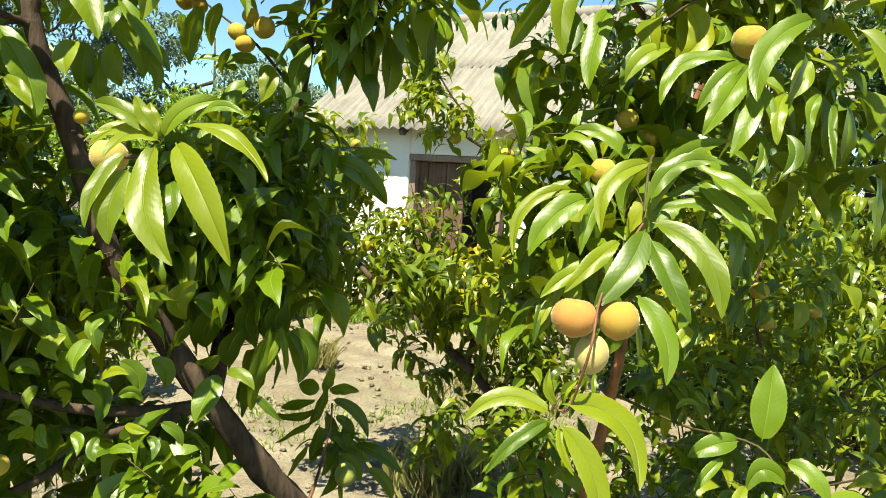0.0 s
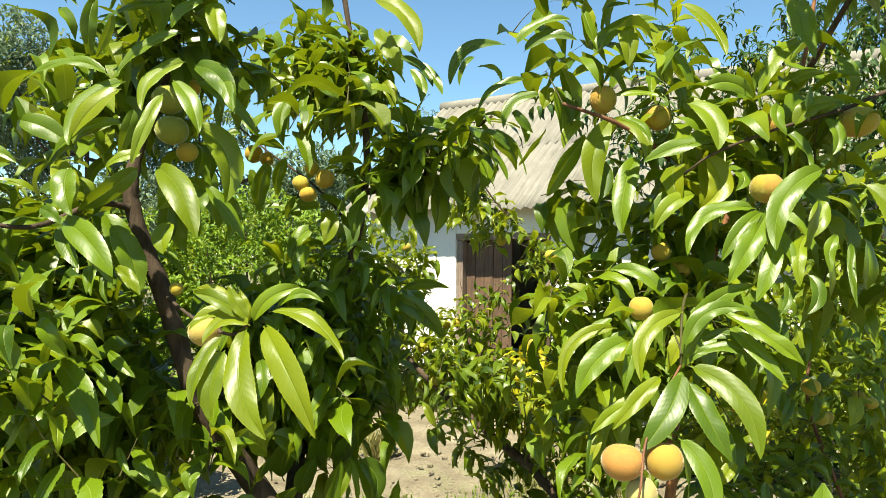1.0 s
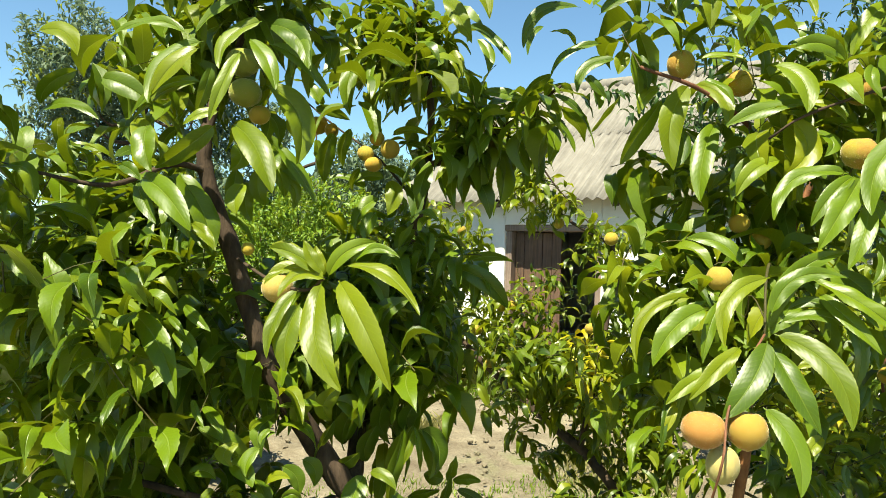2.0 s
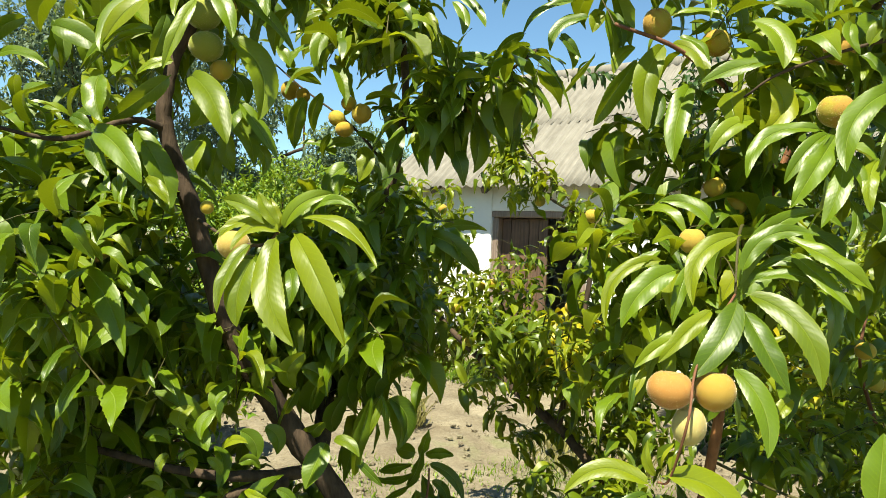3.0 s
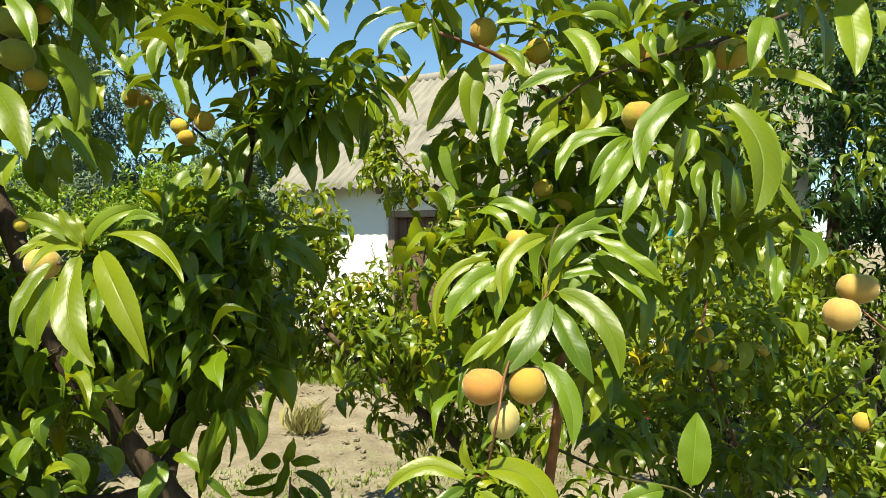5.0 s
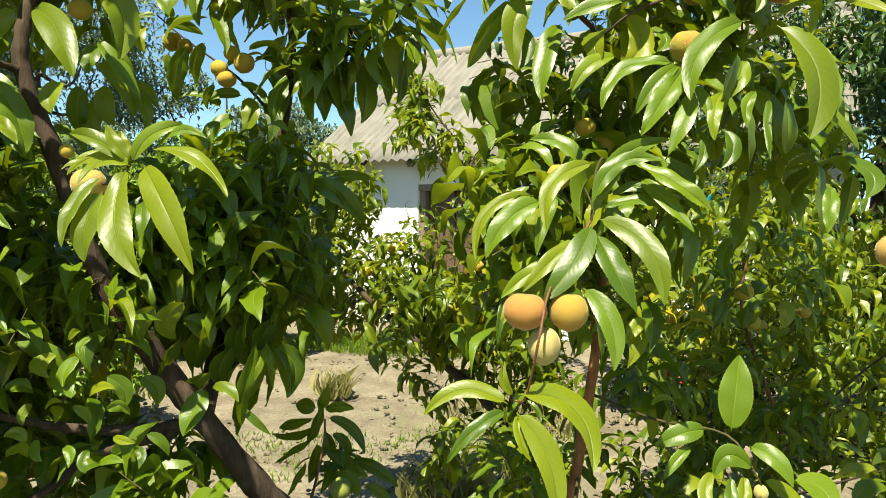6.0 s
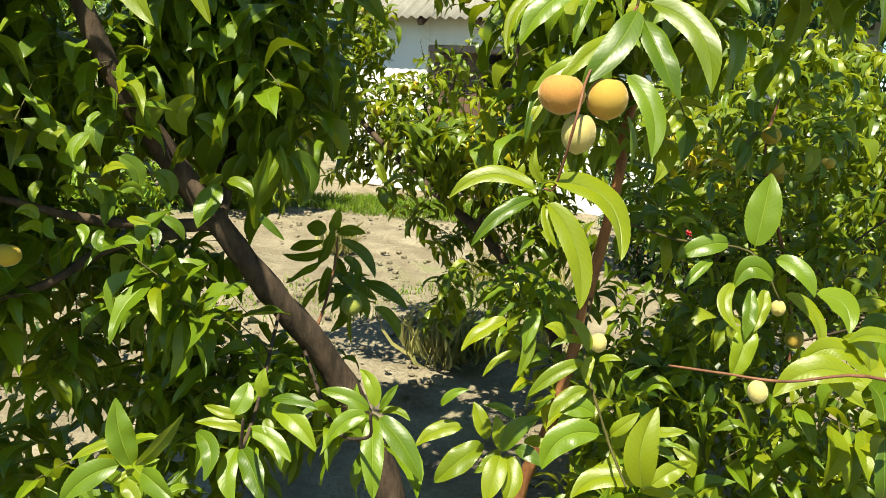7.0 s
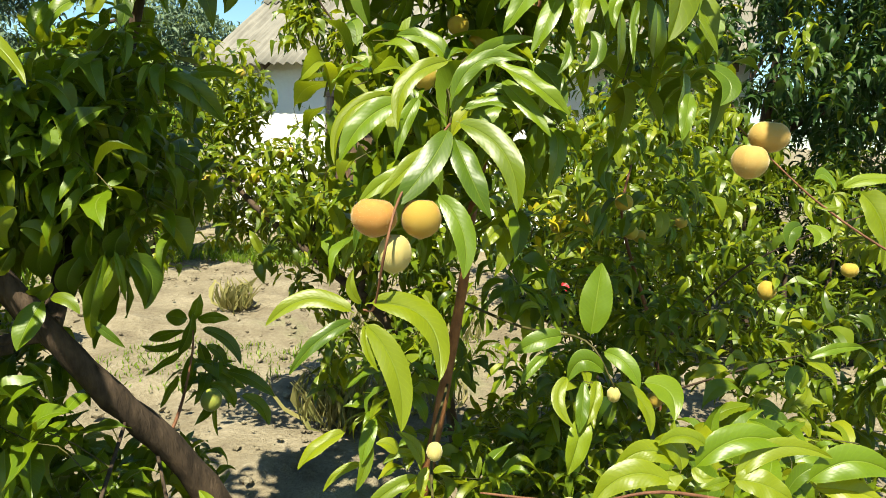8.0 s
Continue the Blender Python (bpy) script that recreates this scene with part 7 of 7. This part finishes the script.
# sunlit leaves of the crown beside the plot
far_tree.sprig([
    ((0.843, 1.914, 1.456), (0.854, 1.879, 1.375), 0.037, 0.06, "y"),
    ((0.871, 1.910, 1.465), (0.854, 1.882, 1.398), 0.027, -0.09, "y"),
    ((0.890, 1.918, 1.427), (0.879, 1.895, 1.382), 0.024, -0.27, "y"),
    ((0.852, 1.912, 1.395), (0.823, 1.857, 1.309), 0.044, 0.20, "w"),
    ((0.816, 1.910, 1.533), (0.802, 1.878, 1.480), 0.031, 0.14, "w"),
    ((0.920, 1.918, 1.513), (0.950, 1.902, 1.502), 0.037, -0.50, "y"),
    ((0.901, 1.930, 1.481), (0.918, 1.895, 1.414), 0.027, -0.12, "g"),
    ((0.932, 1.927, 1.420), (0.956, 1.900, 1.370), 0.015, 0.07, "y"),
    ((0.941, 1.926, 1.343), (1.008, 1.910, 1.340), 0.031, -0.24, "y"),
    ((0.964, 1.913, 1.384), (0.999, 1.892, 1.357), 0.024, -0.22, "y"),
    ((1.017, 1.921, 1.431), (1.061, 1.915, 1.434), 0.027, -0.24, "w"),
])
# sunlit leaves of the crown beside the plot
far_tree.sprig([
    ((1.014, 1.915, 1.432), (1.015, 1.894, 1.403), 0.020, 0.35, "g"),
    ((0.982, 1.912, 1.451), (0.952, 1.889, 1.409), 0.024, -0.17, "w"),
    ((1.036, 1.911, 1.395), (1.039, 1.886, 1.359), 0.020, -0.13, "w"),
    ((0.993, 1.913, 1.258), (0.973, 1.881, 1.180), 0.047, -0.13, "y"),
    ((0.966, 1.930, 1.181), (1.019, 1.915, 1.179), 0.034, 0.28, "y"),
    ((1.008, 1.928, 1.234), (1.053, 1.914, 1.236), 0.022, -0.12, "y"),
    ((1.035, 1.927, 1.211), (1.025, 1.897, 1.167), 0.019, -0.09, "w"),
    ((0.819, 1.927, 1.263), (0.801, 1.899, 1.210), 0.038, 0.13, "g"),
    ((0.835, 1.913, 1.248), (0.792, 1.879, 1.175), 0.031, -0.01, "g"),
    ((0.792, 1.915, 1.222), (0.798, 1.885, 1.156), 0.024, -0.20, "y"),
    ((0.732, 1.923, 1.210), (0.783, 1.902, 1.195), 0.027, -0.20, "g"),
])
# sunlit leaves of the crown beside the plot
far_tree.sprig([
    ((0.850, 1.926, 1.161), (0.870, 1.956, 1.229), 0.019, -0.14, "w"),
    ((0.948, 1.929, 1.176), (0.953, 1.889, 1.124), 0.022, 0.02, "w"),
    ((0.917, 1.929, 1.214), (0.956, 1.928, 1.251), 0.024, -0.13, "g"),
    ((0.993, 1.910, 1.129), (0.985, 1.887, 1.086), 0.019, -0.14, "y"),
    ((0.965, 1.923, 1.108), (0.979, 1.902, 1.085), 0.019, -0.10, "w"),
    ((1.036, 1.924, 1.134), (1.025, 1.892, 1.090), 0.014, -0.03, "w"),
    ((0.790, 1.920, 1.101), (0.854, 1.904, 1.101), 0.019, -0.19, "y"),
    ((0.735, 1.912, 1.085), (0.787, 1.902, 1.101), 0.019, -0.23, "y"),
    ((0.750, 1.919, 1.062), (0.825, 1.901, 1.061), 0.021, -0.18, "g"),
    ((0.850, 1.910, 1.105), (0.877, 1.885, 1.076), 0.019, 0.00, "g"),
    ((1.004, 1.930, 1.007), (1.046, 1.896, 0.975), 0.022, -0.05, "w"),
])
# sunlit leaves of the crown beside the plot
far_tree.sprig([
    ((0.958, 1.929, 1.001), (1.009, 1.913, 1.003), 0.015, -0.22, "g"),
    ((1.087, 1.921, 1.112), (1.127, 1.913, 1.111), 0.022, -0.25, "w"),
    ((1.069, 1.915, 1.337), (1.088, 1.887, 1.281), 0.029, -0.11, "y"),
    ((1.014, 1.930, 0.923), (1.047, 1.909, 0.900), 0.034, -0.20, "y"),
    ((1.096, 1.922, 1.066), (1.087, 1.901, 1.033), 0.019, -0.19, "y"),
    ((0.651, 1.929, 1.277), (0.712, 1.918, 1.291), 0.028, -0.18, "y"),
    ((0.670, 1.928, 1.282), (0.714, 1.898, 1.226), 0.028, -0.07, "y"),
    ((0.704, 1.920, 1.290), (0.689, 1.896, 1.241), 0.024, -0.33, "y"),
    ((0.907, 1.918, 0.941), (0.973, 1.900, 0.941), 0.020, 0.17, "g"),
    ((0.875, 1.922, 1.061), (0.811, 1.901, 1.018), 0.020, 0.01, "g"),
    ((0.780, 1.918, 1.166), (0.722, 1.894, 1.116), 0.024, 0.11, "g"),
])
# sunlit leaves of the crown beside the plot
far_tree.sprig([
    ((1.039, 1.912, 1.303), (1.052, 1.874, 1.234), 0.024, -0.12, "g"),
    ((1.073, 1.915, 1.442), (1.063, 1.882, 1.376), 0.024, -0.12, "g"),
    ((0.761, 1.928, 1.382), (0.752, 1.897, 1.323), 0.021, 0.19, "g"),
])
far_tree.fruit([(0.889, 1.920, 1.277, 0.050), (0.921, 1.930, 1.190, 0.040), (1.171, 2.231, 1.194, 0.040), (1.307, 1.853, 1.043, 0.054), (0.772, 2.199, 1.169, 0.050), (0.864, 2.208, 1.195, 0.044), (0.920, 2.203, 1.166, 0.044), (0.942, 1.709, 0.769, 0.046), (1.143, 2.098, 1.203, 0.040), (1.013, 2.104, 1.155, 0.044), (1.541, 1.841, 1.109, 0.046)], PEACH_PALE, label="small yellow unripe peach")
far_tree.grow_twigs(GREEN_TWIG)
far_tree.finish()


# ---------------------------------------------------------------- roses and a blue tie
def petal_mesh(rng):
    """A cupped ring of overlapping petals."""
    verts, faces = [], []
    for ring, (count, r, tilt) in enumerate(((5, 1.0, 0.5), (5, 0.75, 0.9), (4, 0.45, 1.3))):
        for k in range(count):
            a = 6.283 * k / count + ring * 0.6 + rng.uniform(-0.15, 0.15)
            o = len(verts)
            for i in range(4):
                s = i / 3
                for j in range(4):
                    q = (j / 3 - 0.5) * 1.3 * math.sin(math.pi * (0.15 + 0.75 * s))
                    d = r * s
                    verts.append((math.cos(a + q) * d * math.cos(tilt * 0.7), math.sin(a + q) * d * math.cos(tilt * 0.7), d * math.sin(tilt) + 0.12 * q * q))
            for i in range(3):
                for j in range(3):
                    k0 = o + i * 4 + j
                    faces.append((k0, k0 + 1, k0 + 5, k0 + 4))
    return verts, faces


ROSE_RED = plain("red_petals", (0.55, 0.015, 0.025), 0.6)
rose_rng = random.Random(8)
ROSE = mesh_of("blossom", *petal_mesh(rose_rng), ROSE_RED)


def rose_bush(at, blossoms, seed):
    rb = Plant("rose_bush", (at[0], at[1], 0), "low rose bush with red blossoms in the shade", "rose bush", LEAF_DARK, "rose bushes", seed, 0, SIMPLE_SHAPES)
    for x, y, z in blossoms:
        rb.limb("stem", [(at[0], at[1], -0.02), ((at[0] + x) / 2 + 0.03, (at[1] + y) / 2, z * 0.55), (x, y, z - 0.01)], 0.004, 0.002, sides=5)
        part("blossom", ROSE, rb.root, "open red blossom", Matrix.LocRotScale(Vector((x - at[0], y - at[1], z)), Euler((0.7, 0.2, rose_rng.uniform(0, 6))), Vector((0.034, 0.034, 0.034))))
    for k in range(26):
        rb.shoot((at[0] + rb.rng.gauss(0, 0.16), at[1] + rb.rng.gauss(0, 0.12), abs(rb.rng.gauss(0.25, 0.12)) + 0.05), n=8, size=0.06, length=0.1, droop=0.3, twig=0)
    rb.finish()


rose_bush((1.02, 2.6), [(0.893, 2.557, 0.885), (0.850, 2.504, 0.911), (0.915, 2.462, 0.471)], 71)
rose_bush((-1.9, 2.9), [(-1.984, 2.489, 1.214), (-1.935, 2.445, 1.195)], 72)
bow_bm = bmesh.new()
bmesh.ops.create_cone(bow_bm, segments=8, radius1=0.022, radius2=0.006, depth=0.05, cap_ends=True)
bmesh.ops.create_cone(bow_bm, segments=8, radius1=0.006, radius2=0.018, depth=0.04, cap_ends=True, matrix=Matrix.Translation((0.012, 0, 0.035)) @ Matrix.Rotation(0.6, 4, "Y"))
for v in bow_bm.verts:
    v.co += Vector([rose_rng.uniform(-0.004, 0.004) for _ in range(3)])
tie = new("plastic_tie", bm_mesh("plastic_tie", bow_bm, plain("blue_plastic", (0.02, 0.33, 0.52), 0.35)))
tie.location = [(1.211, 3.216, 1.545)][0]
tagged(tie, "crumpled bright blue plastic tie hung on a twig", "plastic tie")

shrub = Plant("shrub", (1.35, 3.4, 0.0), "willowy shrub with narrow pale green leaves", "shrub", LEAF_FAR, "", 26, 100)
shrub.limb("stem", [(1.35, 3.4, -0.05), (1.32, 3.35, 0.6), (1.25, 3.3, 1.5)], 0.015, 0.005)
shrub.shoots([(1.345, 3.294, 1.164), (1.354, 3.483, 1.245), (1.189, 2.922, 1.271), (1.639, 2.885, 1.289), (1.030, 2.860, 1.312), (1.068, 3.100, 1.323), (1.121, 2.750, 1.340), (1.571, 2.764, 1.348), (1.348, 3.072, 1.362), (1.558, 3.064, 1.361), (1.081, 2.770, 1.401), (1.531, 2.773, 1.409), (1.608, 3.143, 1.471), (1.041, 2.759, 1.471), (1.295, 3.501, 1.486), (1.679, 3.093, 1.530), (1.489, 3.082, 1.531), (1.150, 2.969, 1.552), (0.891, 2.817, 1.552), (1.590, 2.982, 1.570), (1.460, 3.011, 1.591), (1.727, 3.413, 1.623), (1.409, 3.120, 1.632), (1.777, 3.383, 1.632), (1.096, 3.548, 1.667), (1.219, 3.219, 1.674)], young=0.6, n=16, each=4, jitter=0.12, size=0.10, droop=1.2)
shrub.grow_twigs(GREEN_TWIG)
shrub.finish()

# the deep shade is partly painted, through the dark leaf colour
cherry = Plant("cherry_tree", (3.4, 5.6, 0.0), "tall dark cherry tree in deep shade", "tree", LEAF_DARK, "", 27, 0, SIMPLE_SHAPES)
cherry.limb("trunk", [(3.4, 5.6, -0.05), (3.35, 5.6, 0.8), (3.3, 5.5, 1.8), (3.4, 5.4, 3.2)], 0.09, 0.02)
cherry.limb("limb", [(3.33, 5.55, 1.2), (2.8, 5.2, 1.8), (2.2, 5.0, 2.4)], 0.04, 0.01)
cherry.limb("limb", [(3.33, 5.55, 1.5), (4.2, 5.2, 2.1), (4.9, 5.0, 2.6)], 0.04, 0.01)
for spot in [(3.53, 4.37, 1.33), (5.34, 5.18, 1.38), (5.13, 4.49, 1.42), (4.72, 4.41, 1.42), (4.94, 5.02, 1.50), (3.57, 4.06, 1.60), (3.04, 4.80, 1.74), (5.03, 5.58, 1.82), (4.50, 5.45, 1.85), (2.21, 5.20, 1.90), (2.01, 4.45, 1.99), (3.47, 4.43, 2.00), (3.87, 5.11, 2.00), (4.86, 4.86, 2.03), (3.00, 4.32, 2.07), (1.68, 4.23, 2.15), (3.41, 4.11, 2.18), (3.89, 5.48, 2.27), (2.30, 4.51, 2.31), (5.77, 5.62, 2.31), (4.69, 4.29, 2.38), (3.75, 4.23, 2.42), (3.50, 4.61, 2.45), (5.36, 5.60, 2.51), (3.83, 4.45, 2.58), (3.02, 4.36, 2.64), (4.52, 5.03, 2.71), (4.10, 4.51, 2.75), (3.14, 5.08, 2.81), (4.92, 4.94, 2.82), (5.23, 5.74, 3.03), (3.42, 5.04, 3.07), (3.62, 5.85, 3.19)] + [(1.49, 6.56, 1.30), (2.09, 6.32, 1.65), (6.05, 5.84, 1.72), (4.29, 6.73, 1.91), (4.67, 5.67, 1.96), (3.79, 5.56, 2.08), (2.10, 6.23, 2.19), (4.07, 5.53, 2.29), (4.81, 6.00, 2.39), (4.04, 5.19, 2.40), (4.21, 6.61, 2.40), (3.59, 4.90, 2.42), (3.30, 5.10, 2.55), (3.58, 6.54, 2.75), (0.95, 5.52, 2.78), (1.45, 5.17, 2.81), (3.31, 7.00, 2.84), (4.30, 5.17, 2.86), (4.05, 4.75, 2.89), (3.00, 7.04, 2.94), (3.10, 4.99, 3.00), (4.03, 5.75, 3.04), (4.49, 4.82, 3.17), (5.42, 6.63, 3.17), (3.73, 5.73, 3.31), (2.85, 5.84, 3.36), (2.91, 6.90, 3.46), (4.54, 6.31, 3.59), (2.42, 7.12, 3.61), (3.65, 5.67, 3.63), (2.73, 6.51, 3.72), (5.51, 5.25, 3.75), (5.18, 6.44, 4.01)]:
    for k in range(14):
        q = Vector(spot) + Vector([cherry.rng.gauss(0, 0.3) for _ in range(3)])
        cherry.shoot(q, n=18, size=0.14, length=0.28, droop=0.9)
cherry.grow_twigs(GREEN_TWIG)
cherry.finish()


# ---------------------------------------------------------------- hedge and distant trees
def leaf_cloud(plant, centre, radii, clumps, n, size, length=0.3, droop=0.3):
    r = plant.rng
    for _ in range(clumps):
        v = Vector((r.gauss(0, 1), r.gauss(0, 1), r.gauss(0, 1))).normalized() * r.uniform(0.45, 1.05) ** 0.6
        q = Vector(centre) + Vector([a * b for a, b in zip(v, radii)])
        plant.shoot(q, n=n, size=size * r.uniform(0.7, 1.2), length=length, droop=droop, twig=0)


def hedge(at, spread, height, seed, label, mats, clumps):
    h = Plant("hedge", at, label, "bush", mats, "bushes along the plot", seed, 0, SIMPLE_SHAPES)
    for k in range(5):
        dx = spread * (k / 2 - 1) * 0.8
        h.limb("stem", [(at[0] + dx * 0.6, at[1], -0.05), (at[0] + dx * 0.8, at[1] + 0.1, height * 0.4), (at[0] + dx, at[1], height * 0.8)], 0.025, 0.008, sides=6)
    leaf_cloud(h, (at[0], at[1], height * 0.5), (spread, spread * 0.6, height * 0.52), clumps, 18, 0.105, 0.22)
    h.finish()


hedge((-2.7, 7.2, 0), 1.15, 2.35, 31, "bright green leafy hedge bush", LEAF_HEDGE, 620)
hedge((-4.4, 7.0, 0), 1.2, 2.3, 32, "bright green leafy hedge bush", LEAF_HEDGE, 620)
hedge((-6.2, 6.6, 0), 1.3, 2.2, 33, "bright green leafy hedge bush", LEAF_HEDGE, 620)
hedge((-2.75, 4.4, 0), 0.75, 1.05, 40, "low bluish-green bush with small leaves", LEAF_HEDGE, 330)
hedge((3.0, 4.4, 0), 1.0, 1.5, 34, "low shaded bush with small leaves", LEAF_FAR, 330)
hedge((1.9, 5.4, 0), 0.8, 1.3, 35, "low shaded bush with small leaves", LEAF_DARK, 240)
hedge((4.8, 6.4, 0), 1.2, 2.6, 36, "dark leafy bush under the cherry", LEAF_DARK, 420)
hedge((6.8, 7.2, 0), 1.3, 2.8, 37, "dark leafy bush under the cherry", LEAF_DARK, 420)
hedge((-3.6, 9.5, 0), 1.2, 2.3, 38, "bright green leafy hedge bush", LEAF_HEDGE, 620)
hedge((-8.4, 8.0, 0), 1.5, 2.5, 39, "bright green leafy hedge bush", LEAF_HEDGE, 620)


def distant_tree(at, height, crown, seed, label, clumps, size, mats=LEAF_GREY):
    t = Plant("tree", at, label, "tree", mats, "distant trees", seed, 0, SIMPLE_SHAPES)
    b = Vector(at)
    t.limb("trunk", [b - Vector((0, 0, 0.1)), b + Vector((0.1, 0, height * 0.4)), b + Vector((0, 0.1, height * 0.92))], 0.05 * height / 3, 0.02)
    r = t.rng
    for k in range(9):
        a, f = r.uniform(0, 6.28), r.uniform(0.4, 0.95)
        c = b + Vector((math.cos(a) * crown * 0.7, math.sin(a) * crown * 0.7, height * f))
        t.limb("limb", [b + Vector((0.05, 0, height * (f - 0.2))), b.lerp(c, 0.6) + Vector((0, 0, height * 0.12)), c], 0.05, 0.012, sides=6)
        leaf_cloud(t, c, (crown * 0.5, crown * 0.5, height * 0.14), clumps // 9, 14, size, 0.5, 0.3)
    t.finish()


distant_tree((-9.4, 15.0, 0), 6.6, 2.3, 41, "feathery grey-green tree far behind the hedge", 1100, 0.22)
distant_tree((-5.9, 17.0, 0), 5.2, 2.3, 42, "grey-green tree far behind the hedge", 1000, 0.22)
distant_tree((-1.0, 24.0, 0), 6.6, 2.4, 43, "tree top showing over the shed roof", 300, 0.2)
distant_tree((2.5, 24.0, 0), 7.0, 2.4, 44, "tree top showing over the shed roof", 300, 0.2)
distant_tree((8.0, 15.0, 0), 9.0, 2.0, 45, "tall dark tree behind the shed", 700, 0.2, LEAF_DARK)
for k in range(7):
    distant_tree((-20.0 + 3.1 * k, 21.0 + 2.5 * (k % 3), 0), 3.6 + 0.5 * (k % 2), 2.4, 50 + k, "grey-green tree in the far tree line", 240, 0.22)
distant_tree((-13.0, 20.0, 0), 5.0, 3.0, 46, "grey-green tree far behind the hedge", 300, 0.2)
distant_tree((-3.6, 26.0, 0), 5.4, 3.0, 47, "grey-green tree far behind the hedge", 300, 0.2)
